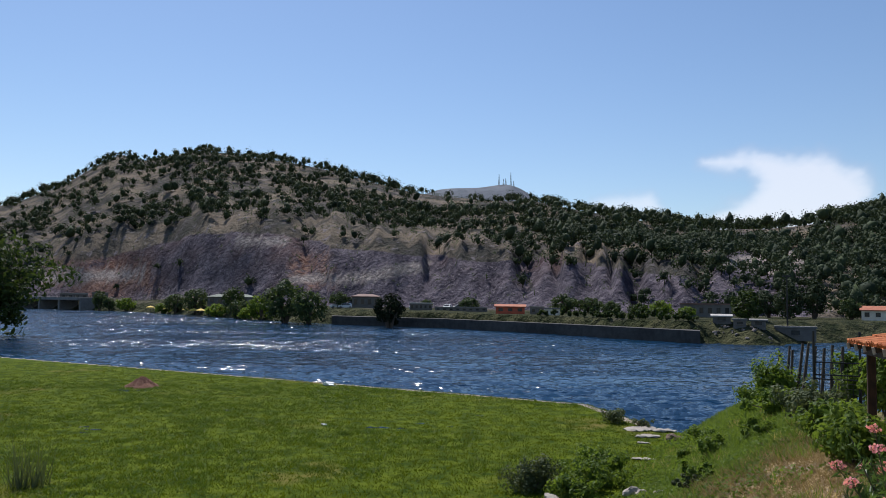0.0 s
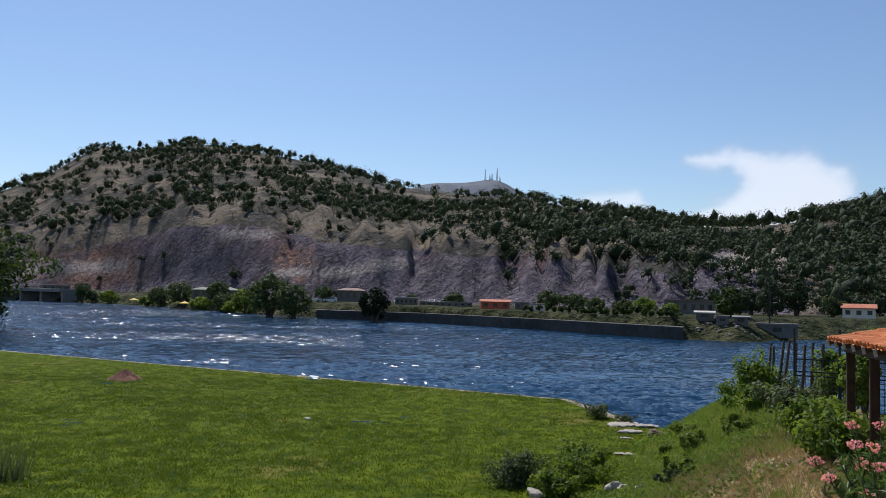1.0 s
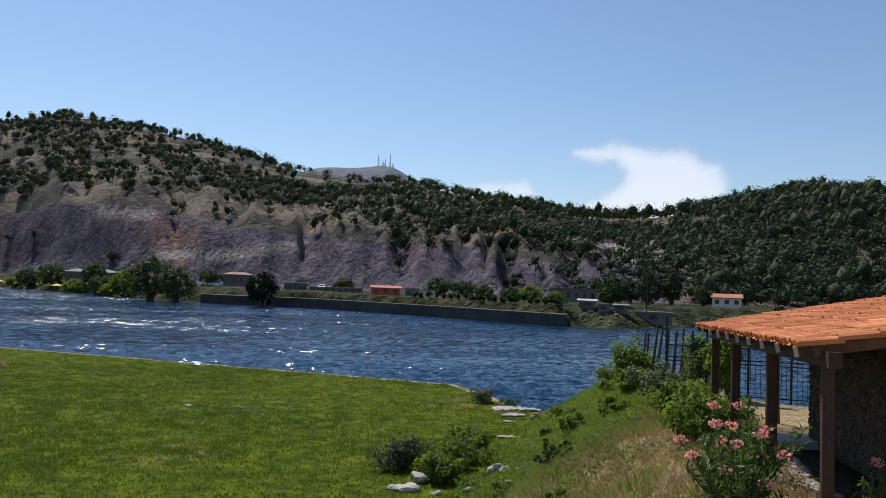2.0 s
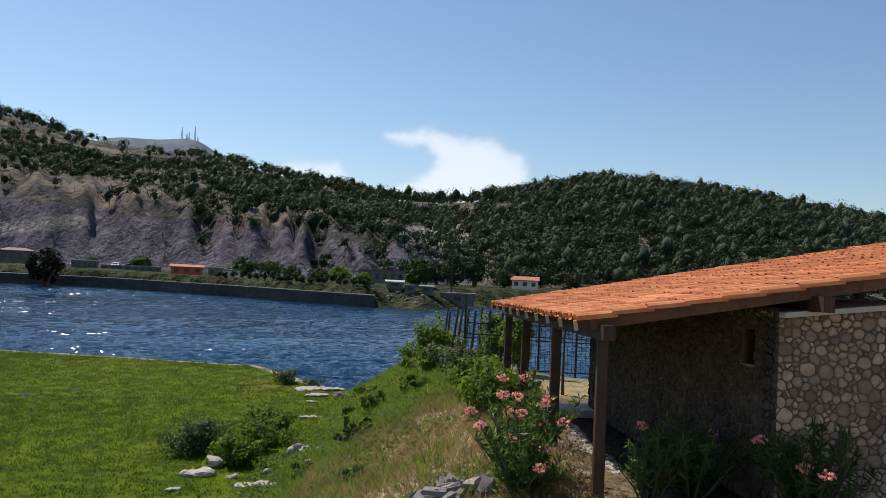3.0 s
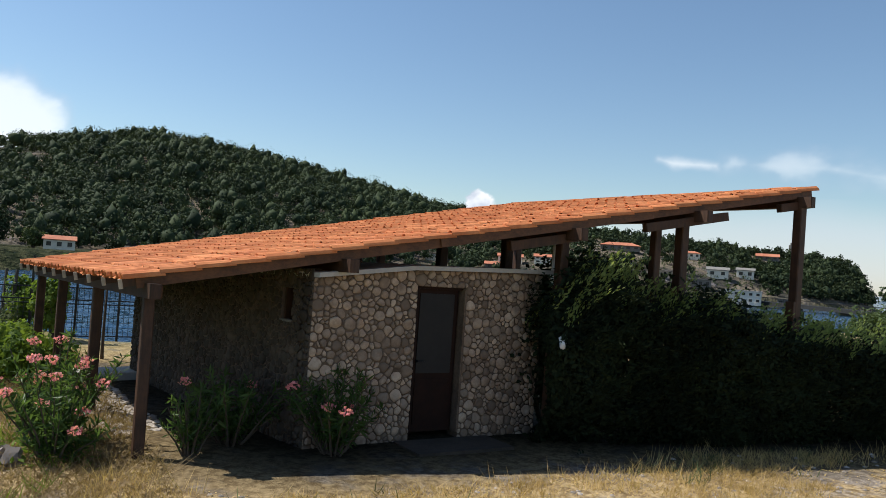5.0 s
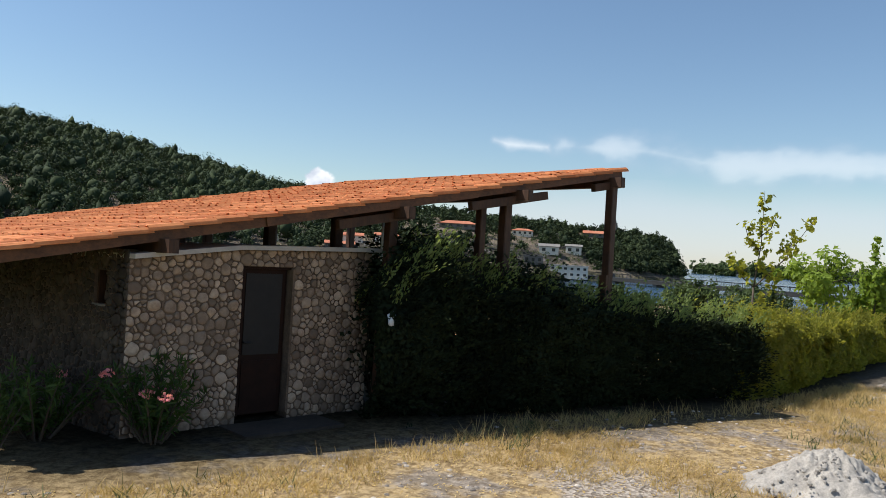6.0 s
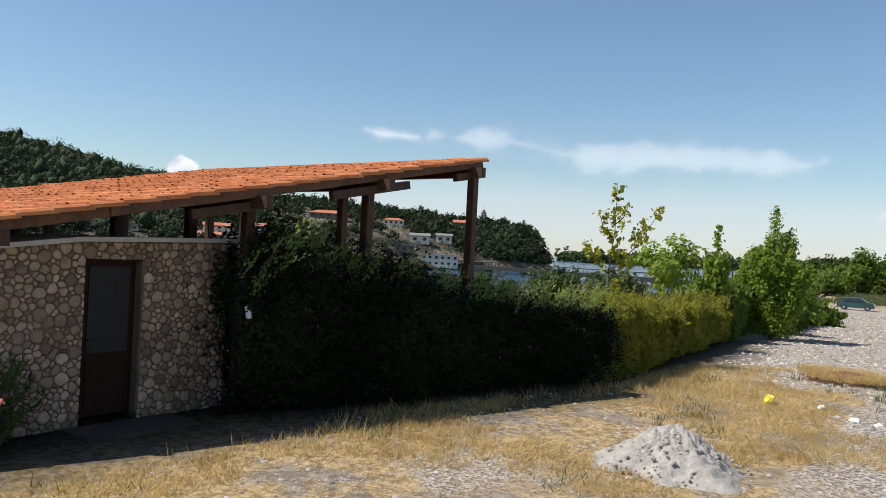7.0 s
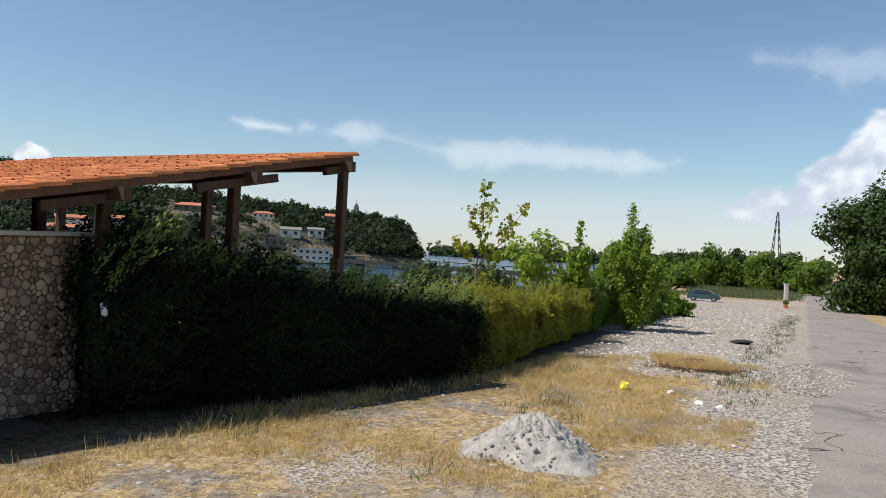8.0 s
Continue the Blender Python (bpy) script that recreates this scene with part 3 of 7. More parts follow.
def cloud(name, outline, soft, ragged, most, scale=0.6, puffs=False, pale=None):
    ys = [p[0] for p in outline]
    es = [p[1] for p in outline]
    cb, ce = np.meshgrid(np.linspace(max(ys) + 1.5, min(ys) - 1.5, 110), np.linspace(min(es) - 1.2, max(es) + 1.2, 70), indexing="ij")
    d = inside(cb, ce, outline) + ragged * 2 * fbm(cb * scale, ce * scale * 1.3, 5)
    dense = step(-soft, soft, d) * most
    lit = step(-0.25, 0.35, fbm(cb * 0.9, ce * 1.1, 5) + 0.25 * (ce - np.mean(es)) / (max(es) - min(es))) if puffs else step(-0.5, 0.3, d)
    if pale is not None:
        lit = lit * 0 + pale
    r = 4350.0
    b, e = np.radians(cb), np.radians(ce)
    ob = sheet(name, -np.sin(b) * np.cos(e) * r, np.cos(b) * np.cos(e) * r, np.sin(e) * r + 2.4, M_CLOUD, {"dense": dense, "lit": lit})
    return tagged(ob, kind="structure")


cloud("backdrop_cloud", [(-17.2, 9.8), (-20.5, 10.4), (-24.5, 9.9), (-27.0, 8.8), (-27.6, 7.2), (-26, 4.5), (-15.5, 4.8), (-18.3, 6.4), (-20.2, 7.3), (-21.0, 8.3), (-20.1, 9.2)], 0.95, 0.55, 0.66, 0.8)
cloud("backdrop_cloud_low", [(-9.5, 7.2), (-13.6, 7.6), (-14.5, 6.6), (-9.5, 6.2)], 0.7, 0.4, 0.5)
cloud("backdrop_cumulus", [(-55.2, 4.0), (-55.3, 5.0), (-56.2, 5.7), (-57.2, 5.2), (-58, 4.0)], 0.15, 0.35, 0.97, 1.5, True)
cloud("backdrop_streak", [(-74, 8.3), (-80, 8.6), (-84, 7.9), (-92, 8.2), (-101, 7.2), (-100, 6.4), (-93, 6.2), (-86, 6.4), (-80, 7.6)], 1.0, 1.2, 0.36, 0.4)
cloud("backdrop_cirrus", [(-69, 8.5), (-73, 8.3), (-73, 8.0), (-70, 8.0)], 0.4, 0.3, 0.55)
cloud("backdrop_haze", [(-66, 4.6), (-80, 4.9), (-104, 4.6), (-118, 4.0), (-118, 0.2), (-66, 0.2)], 1.6, 0.5, 0.5, 0.25, pale=0.15)
cloud("backdrop_cumulus_bank", [(-104.5, 3.6), (-106, 5.2), (-108.4, 5.6), (-109.5, 7.2), (-111.6, 8.2), (-113.4, 10.2), (-122, 11), (-122, 3.4), (-112, 3.6), (-108, 3.2)], 0.35, 0.9, 0.85, 0.75, True)
cloud("backdrop_cirrus_high", [(-106, 14), (-112, 14.4), (-118, 12.5), (-116, 11.8), (-110, 13)], 1.4, 1.2, 0.25)


# ---- the stone hut and its tiled roof ----
ER, EL, TR = Vector((4.96, 7.75, 2.02)), Vector((7.15, 14.7, 1.90)), Vector((13.75, 2.30, 4.10))
TL = TR + EL - ER
LA, LB = (TR - ER).length, (EL - ER).length
VA, VB = (TR - ER) / LA, (EL - ER) / LB
VN = VA.cross(VB).normalized()


def roof_at(a, b, drop=0.0):
    return ER + VA * a + VB * b - VN * drop


def beam(bag, p, q, wide, high, side=None):
    """A squared timber from p to q; p and q run along its top."""
    p, q = Vector(p), Vector(q)
    d = (q - p)
    n = d.length
    d.normalize()
    s = side or d.cross(Vector((0, 0, 1)))
    if s.length < 1e-3:
        s = Vector((0.9, -0.4, 0))
    s = s.normalized()
    u = s.cross(d).normalized()
    m = Matrix((d, s, u)).transposed()
    bag.box((p + q) / 2 - u * high / 2, (n, wide, high), m)
    return bag


def tile_mesh(rng, k):
    prof = [(0.0, 0.02), (0.018, 0.055), (0.05, 0.083), (0.085, 0.083), (0.117, 0.055), (0.135, 0.02), (0.17, 0.0), (0.225, 0.006)]
    length, lift = 0.455, 0.018
    v = []
    for x, up in ((0, lift), (length, -0.004)):
        for thick in (0, -0.014):
            for y, z in prof:
                j = rng.normal(0, 0.003)
                p = VA * (x + (0 if x else rng.normal(0, 0.008))) + VB * (y + j * 0.3) + VN * (z + up + thick + j)
                v.append(p[:])
    n = len(prof)
    f = []
    for i in range(n - 1):
        f += [(i, i + 1, 2 * n + i + 1, 2 * n + i), (n + i + 1, n + i, 3 * n + i, 3 * n + i + 1), (i + 1, i, n + i, n + i + 1)]
    f += [(0, 2 * n, 3 * n, n), (n - 1, 2 * n - 1, 4 * n - 1, 3 * n - 1)]
    return np.array(v), np.array(f)


def build_roof():
    rng = np.random.default_rng(11)
    roof = thing("tiled_roof", ER, "orange terracotta barrel-tiled lean-to roof on dark timber posts", "roof")
    shift = -np.array(ER)
    # boarding and rafters under the tiles
    deck = Bag()
    c = [roof_at(a, b, d) for d in (0.02, 0.05) for a, b in ((0.06, 0.05), (LA - 0.08, 0.05), (LA - 0.08, LB - 0.05), (0.06, LB - 0.05))]
    deck.add(np.array([p[:] for p in c]) + shift, [np.array([(0, 1, 2, 3), (7, 6, 5, 4), (0, 4, 5, 1), (1, 5, 6, 2), (2, 6, 7, 3), (3, 7, 4, 0)])])
    part("deck", deck, M_WOOD, roof)
    for k in range(10):
        b = 0.12 + k * (LB - 0.24) / 9
        bag = Bag()
        beam(bag, Vector(roof_at(0.02, b, 0.055)) - ER, Vector(roof_at(LA - 0.1, b, 0.055)) - ER, 0.07, 0.11)
        part("rafter", bag, M_WOOD, roof)
        bag = Bag()
        beam(bag, Vector(roof_at(-0.03, b, 0.075)) - ER, Vector(roof_at(0.018, b, 0.075)) - ER, 0.065, 0.11)
        part("rafter_end", bag, M_RAFTER, roof, "pale sawn rafter end")
    # fascia in three lapped lengths
    for a0, a1, dz, dy in ((0.15, 4.3, 0.075, 0.07), (3.9, 7.3, 0.068, 0.035), (6.9, LA - 0.05, 0.062, 0.07)):
        bag = Bag()
        beam(bag, Vector(roof_at(a0, 0.03 + dy, dz)) - ER, Vector(roof_at(a1, 0.03 + dy, dz)) - ER, 0.06, 0.125)
        part("fascia", bag, M_WOOD2, roof, "red-brown timber fascia board")
    # purlins with their ends showing past the fascia
    for a, d in ((0.30, 0.16), (2.62, 0.18), (5.95, 0.18), (8.15, 0.17), (LA - 0.32, 0.17)):
        bag = Bag()
        beam(bag, Vector(roof_at(a, -0.16, d)) - ER, Vector(roof_at(a, LB - 0.1, d)) - ER, 0.13, 0.17)
        part("purlin", bag, M_WOOD, roof)
    # short bearers along the slope over the pairs of posts
    for a0, a1, b, d in ((7.2, 8.75, 0.12, 0.25), (LA - 0.75, LA - 0.12, 0.10, 0.235), (5.0, 6.15, 0.2, 0.25)):
        bag = Bag()
        beam(bag, Vector(roof_at(a0, b, d)) - ER, Vector(roof_at(a1, b, d)) - ER, 0.12, 0.13)
        part("bearer", bag, M_WOOD, roof)
    # posts
    for a, b, foot_z, lean, w in ((0.30, 0.22, None, -0.16, 0.125), (0.30, 2.65, None, 0, 0.14), (0.30, 5.1, None, 0, 0.14), (0.30, 7.05, None, 0, 0.14),
                                  (6.05, 0.42, 0.0, 0, 0.15), (7.75, 0.45, 0.0, 0, 0.13), (8.2, 0.40, 0.0, 0, 0.16), (LA - 0.34, 0.06, 0.0, 0, 0.15),
                                  (5.95, 1.5, 2.3, 0, 0.15), (4.9, 1.6, 2.3, 0, 0.14), (5.95, 3.2, 2.3, 0, 0.14), (4.3, 3.0, 2.3, 0, 0.13), (5.95, 5.2, -0.3, 0, 0.14),
                                  (8.15, 6.6, -0.3, 0, 0.15), (LA - 0.34, 6.8, -0.3, 0, 0.15)):
        t = roof_at(a, b, 0.34)
        fz = at(t.x, t.y) - 0.05 if foot_z is None else foot_z if foot_z > 1 else at(t.x, t.y) - 0.05
        bag = Bag()
        p, q = Vector((t.x + lean * 0.6, t.y + lean, fz)) - ER, t - ER
        n = q - p
        m = Matrix((Vector((0.93, -0.37, 0)), Vector((0.37, 0.93, 0)), n / (t.z - fz))).transposed()
        bag.box((p + q) / 2, (w, w, t.z - fz), m)
        part("post", bag, M_WOOD, roof)
        if foot_z == 0.0 and w > 0.12:
            bag = Bag()
            bag.box((p + q) / 2 - Vector((0.93, -0.37, 0)) * 0.10 - Vector((0, 0, (t.z - fz) * 0.2)), (0.06, w, (t.z - fz) * 0.6), m)
            part("splice_board", bag, M_WOOD, roof)
    for a, b in ((2.62, 0.05), (0.32, 0.02)):
        bag = Bag()
        t = roof_at(a, b, 0.34)
        bag.box(Vector((t.x, t.y, t.z + 0.08)) - ER, (0.12, 0.10, 0.14), turned(-22))
        part("stub", bag, M_WOOD2, roof, "red-brown timber stub on the slab edge")
    # tiles: those by the open verge one by one, the rest joined
    shapes = [Bag().add(*tile_mesh(rng, k)).mesh("tile", M_TILE) for k in range(6)]
    raw = [tile_mesh(rng, k) for k in range(6)]
    rows, cols = 26, 33
    rest = Bag()
    for i in range(rows):
        a = i * (LA - 0.02) / rows
        for j in range(cols):
            p = VA * (a + rng.normal(0, 0.008)) + VB * (j * (LB - 0.02) / cols + rng.normal(0, 0.004)) - VN * (0.09 + rng.normal(0, 0.004))
            if j < 11:
                ob = new("tile", shapes[rng.integers(6)])
                ob.parent = roof
                ob.location = p
            else:
                v, f = raw[rng.integers(6)]
                rest.add(v + np.array(p), f)
    ob = part("tiles", rest, M_TILE, roof)
    ob["kind"] = "stuff"
    return roof


build_roof()

# hut walls
C0, D0 = Vector((6.96, 6.75)), Vector((10.35, 5.38))
WU = (D0 - C0).normalized()
WN = Vector((WU.y, -WU.x))                 # outward, to the yard
S1 = Vector((8.2, 12.5))
SU = (S1 - C0).normalized()
SN = Vector((-SU.y, SU.x))
DOOR_A, DOOR_B, DOOR_TOP = (Vector((8.36, 6.19)) - C0).dot(WU), (Vector((9.10, 5.89)) - C0).dot(WU), 2.06


def prism(bag, base, inward, z0, z1a, z1b):
    """A wall length between two plan points, its top from z1a to z1b."""
    a, b = base
    pts = [a, b, b + inward, a + inward]
    tops = [z1a, z1b, z1b, z1a]
    v = [(p.x, p.y, z0) for p in pts] + [(p.x, p.y, t) for p, t in zip(pts, tops)]
    return bag.add(v, np.array([(3, 2, 1, 0), (4, 5, 6, 7), (0, 1, 5, 4), (1, 2, 6, 5), (2, 3, 7, 6), (3, 0, 4, 7)]))


def slab_z(u):
    return float(np.interp(u, [0, 1.4, 2.3, 3.7], [2.10, 2.27, 2.30, 2.34]))


def wall_of(name, lengths, inward, label=""):
    bag = Bag()
    for a, b, z0, za, zb in lengths:
        prism(bag, (a, b), inward, z0, za, zb)
    ob = new(name, bag.mesh(name, M_MORTAR))
    return tagged(ob, label, kind="structure")


fw = (D0 - C0).length
pt = lambda u: C0 + WU * u
ps = lambda u: C0 + SU * u
wall_front = wall_of("wall_front", [(pt(0), pt(DOOR_A), -0.4, slab_z(0), slab_z(DOOR_A)), (pt(DOOR_A), pt(DOOR_B), DOOR_TOP, slab_z(DOOR_A), slab_z(DOOR_B)),
                                    (pt(DOOR_B), pt(fw), -0.4, slab_z(DOOR_B), slab_z(fw))], -WN * 0.28)
sl = (S1 - C0).length
WIN_A, WIN_B = 0.46, 0.74
def under_roof(u):
    p = ps(u)
    return ER.z - (VN.x * (p.x - ER.x) + VN.y * (p.y - ER.y)) / VN.z - 0.26


wall_side = wall_of("wall_side", [(ps(0.28), ps(WIN_A), -0.4, under_roof(0.28), under_roof(WIN_A)), (ps(WIN_A), ps(WIN_B), -0.4, 1.5, 1.5), (ps(WIN_A), ps(WIN_B), 1.93, under_roof(WIN_A), under_roof(WIN_B)),
                                  (ps(WIN_B), ps(sl), -0.4, under_roof(WIN_B), under_roof(sl))], -SN * 0.28)
B1 = D0 + (S1 - C0)
wall_back = wall_of("wall_back", [(S1, B1, -0.4, 1.9, 2.2)], SU * -0.28)
wall_end = wall_of("wall_end", [(B1, D0, -0.4, 2.2, 2.3)], -WU * 0.28)


def clipped(poly, nx, nz, d):
    """The part of a polygon where nx * u + nz * z <= d."""
    out = []
    for (a, b), (c, e) in zip(poly, poly[1:] + poly[:1]):
        p, q = nx * a + nz * b - d, nx * c + nz * e - d
        if p <= 0:
            out.append((a, b))
        if p * q < 0:
            k = p / (p - q)
            out.append((a + (c - a) * k, b + (e - b) * k))
    return out


def cobbles(parent, origin, along, out, length, top, skip, material, rng, count_as_parts, size=0.108):
    """Rounded field stones packed close in the mortar face, each trimmed to its neighbours."""
    seeds = []
    for target, tries in ((1.35, 200), (1.0, 900), (0.72, 3000), (0.48, 7000)):
        for _ in range(tries):
            u, z, r = rng.uniform(0, length), rng.uniform(-0.1, 2.5), size * 0.5 * target * rng.uniform(0.85, 1.2)
            if z > top(u) - 0.02 or any(a < u < b and c < z < d for a, b, c, d in skip):
                continue
            if all((u - p) ** 2 + (z - q) ** 2 > (0.88 * (r + w)) ** 2 for p, q, w in seeds):
                seeds.append((u, z, r))
    pts = np.array(seeds)
    bag, laid = Bag(), 0
    for i, (u, z, r) in enumerate(seeds):
        poly = [(u - 2.2 * r, z - 1.9 * r), (u + 2.2 * r, z - 1.9 * r), (u + 2.2 * r, z + 1.9 * r), (u - 2.2 * r, z + 1.9 * r)]
        gap = np.hypot(pts[:, 0] - u, pts[:, 1] - z)
        for k in np.argsort(gap)[1:15]:
            p, q, w = seeds[k]
            nx, nz = (p - u) / gap[k], (q - z) / gap[k]
            poly = clipped(poly, nx, nz, nx * u + nz * z + gap[k] / 2 + (r * r - w * w) / (2 * gap[k]) - rng.uniform(0.003, 0.012))
        for nx, nz, d in ((-1, 0, 0.0), (1, 0, length), (0, 1, top(u) - 0.005), (0, -1, 0.12)):
            poly = clipped(poly, nx, nz, d)
        for a, b, c, d in skip:
            poly = clipped(poly, 1, 0, a) if u <= a else clipped(poly, -1, 0, -b) if u >= b else clipped(poly, 0, -1, -d) if z >= d else clipped(poly, 0, 1, c)
        if len(poly) < 3:
            continue
        # corners rounded off
        for _ in range(2 if len(poly) < 5 else 1):
            poly = [((1 - k) * a[0] + k * b[0], (1 - k) * a[1] + k * b[1]) for a, b in zip(poly, poly[1:] + poly[:1]) for k in (0.22, 0.78)]
        ring = np.array(poly)
        c = ring.mean(0)
        n = len(ring)
        proud = rng.uniform(0.016, 0.034) * (0.6 + 4 * r)
        tilt = rng.normal(0, 0.10, 2)
        v = []
        for k, h in ((1.0, -0.02), (0.97, 0.45), (0.80, 0.88), (0.42, 1.0)):
            e = (ring - c) * k
            lift = proud * h + (e @ tilt) * (h > 0) + rng.normal(0, 0.0012, n)
            w = e + c
            v.append(np.stack([origin.x + along.x * w[:, 0] + out.x * lift, origin.y + along.y * w[:, 0] + out.y * lift, w[:, 1]], 1))
        v = np.concatenate(v)
        k = np.arange(n)
        m = (k + 1) % n
        f = [np.concatenate([np.stack([k + a * n, m + a * n, m + a * n + n, k + a * n + n], 1) for a in range(3)]), (k + 3 * n)[None]]
        if count_as_parts and laid < 300 and z > 0.1:
            laid += 1
            part("stone", Bag().add(v, f), material, parent, "", True)
        else:
            bag.add(v, f)
    if bag.n:
        ob = part("stones", bag, material, parent, "", True)
        ob["kind"] = "stuff"


# the roof slab of the hut, with its pale edge
bag = Bag()
o = WN * 0.12
us = [0.015, 1.4, 2.3, 3.0, fw + 0.12]
topv, botv = [], []
for u in us:
    p, q = pt(u) + o, pt(u) + SU * (sl * 0.95)
    z = slab_z(max(u, 0))
    topv += [(p.x, p.y, z + 0.062), (q.x, q.y, z - 0.05)]
    botv += [(p.x, p.y, z + 0.003), (q.x, q.y, z - 0.11)]
n = len(us)
v = topv + botv
f = []
for i in range(n - 1):
    a, b, c, d = 2 * i, 2 * i + 1, 2 * i + 3, 2 * i + 2
    f += [(a, d, c, b), (2 * n + a, 2 * n + b, 2 * n + c, 2 * n + d), (a, 2 * n + a, 2 * n + d, d), (b, c, 2 * n + c, 2 * n + b)]
f += [(0, 1, 2 * n + 1, 2 * n), (2 * n - 2, 4 * n - 2, 4 * n - 1, 2 * n - 1)]
tagged(new("trim_slab", bag.add(v, np.array(f)).mesh("trim_slab", M_SLAB)), "pale concrete slab edge over the stone wall", kind="structure")


def build_door():
    o = pt((DOOR_A + DOOR_B) / 2)
    d = thing("door_1", (o.x, o.y, 0.05), "closed dark brown door with a grey upper panel", "door", kind="structure")
    m = Matrix(((WU.x, -WN.x, 0), (WU.y, -WN.y, 0), (0, 0, 1)))
    w = DOOR_B - DOOR_A

    def bx(name, c, size, material, label="", parent=d):
        return part(name, Bag().box(m @ Vector(c), size, m), material, parent, label)

    leaf = bx("leaf", (-0.01, 0.13, 0.99), (w - 0.10, 0.045, 1.97), M_DOOR)
    bx("panel", (-0.01, 0.102, 1.36), (w - 0.24, 0.012, 1.10), M_DOORP, "grey smooth upper panel")
    bx("panel", (-0.01, 0.102, 0.42), (w - 0.24, 0.012, 0.62), M_DOOR)
    bx("jamb", (-w / 2 + 0.025, 0.10, 1.0), (0.05, 0.14, 2.0), M_DOOR)
    bx("jamb", (w / 2 - 0.02, 0.06, 1.0), (0.035, 0.17, 2.0), M_MORTAR, "grey rendered door reveal")
    bx("head", (0, 0.10, 2.0), (w, 0.14, 0.04), M_DOOR)
    h = Bag().tube([m @ Vector((-w / 2 + 0.11, 0.10, 0.98)), m @ Vector((-w / 2 + 0.11, 0.055, 0.98)), m @ Vector((-w / 2 + 0.22, 0.05, 0.98))], [0.011, 0.011, 0.009], 8)
    part("door_handle", h, M_METAL, d, "dark metal lever handle")


build_door()
o = ps((WIN_A + WIN_B) / 2)
win = thing("window_1", (o.x, o.y, 1.5), "small dark unglazed window slot with a timber frame", "window", kind="structure")
m = Matrix(((SU.x, -SN.x, 0), (SU.y, -SN.y, 0), (0, 0, 1)))
part("window_frame", Bag().box(m @ Vector((-0.105, 0.08, 0.215)), (0.03, 0.10, 0.43), m).box(m @ Vector((0.105, 0.08, 0.215)), (0.03, 0.10, 0.43), m), M_WOOD, win)
part("pane", Bag().box(m @ Vector((0, 0.18, 0.215)), (0.18, 0.01, 0.42), m), M_GLASSDARK, win)
part("window_sill", Bag().box(m @ Vector((0, 0.03, 0.0)), (0.30, 0.10, 0.03), m), M_CONC, win)
m = Matrix(((WU.x, -WN.x, 0), (WU.y, -WN.y, 0), (0, 0, 1)))
p = pt(2.0) + WN * 0.42
# the step lies in shade, painted in with the dark stone tone
bag = Bag().box((p.x, p.y, -0.08), (1.5, 0.7, 0.14), m)
tagged(new("doorstep", bag.mesh("doorstep", M_SHADECOB)), "low worn concrete step at the hut door", "step")
# white down pipe at the hut's end
p = pt(fw + 0.16) + WN * 0.05
pipe = thing("downpipe", (p.x, p.y, 0), "white plastic downpipe at the end of the stone wall", "pipe")
part("pipe", Bag().tube([(0, 0, -0.1), (0, 0, 2.85)], [0.035, 0.035], 10), M_WHITE, pipe, smooth=True)
part("collar", Bag().tube([(0, 0, 2.30), (0, 0, 2.40)], [0.045, 0.045], 10), M_WHITE, pipe)
# ---- plants ----
def clump_points(rng, centres, spread, per):
    c = np.repeat(np.asarray(centres, float), per, 0)
    d = rng.normal(size=c.shape)
    d /= np.linalg.norm(d, axis=1)[:, None] + 1e-9
    r = rng.uniform(0.35, 1.0, (len(c), 1)) ** 0.5
    return c + d * r * np.asarray(spread)


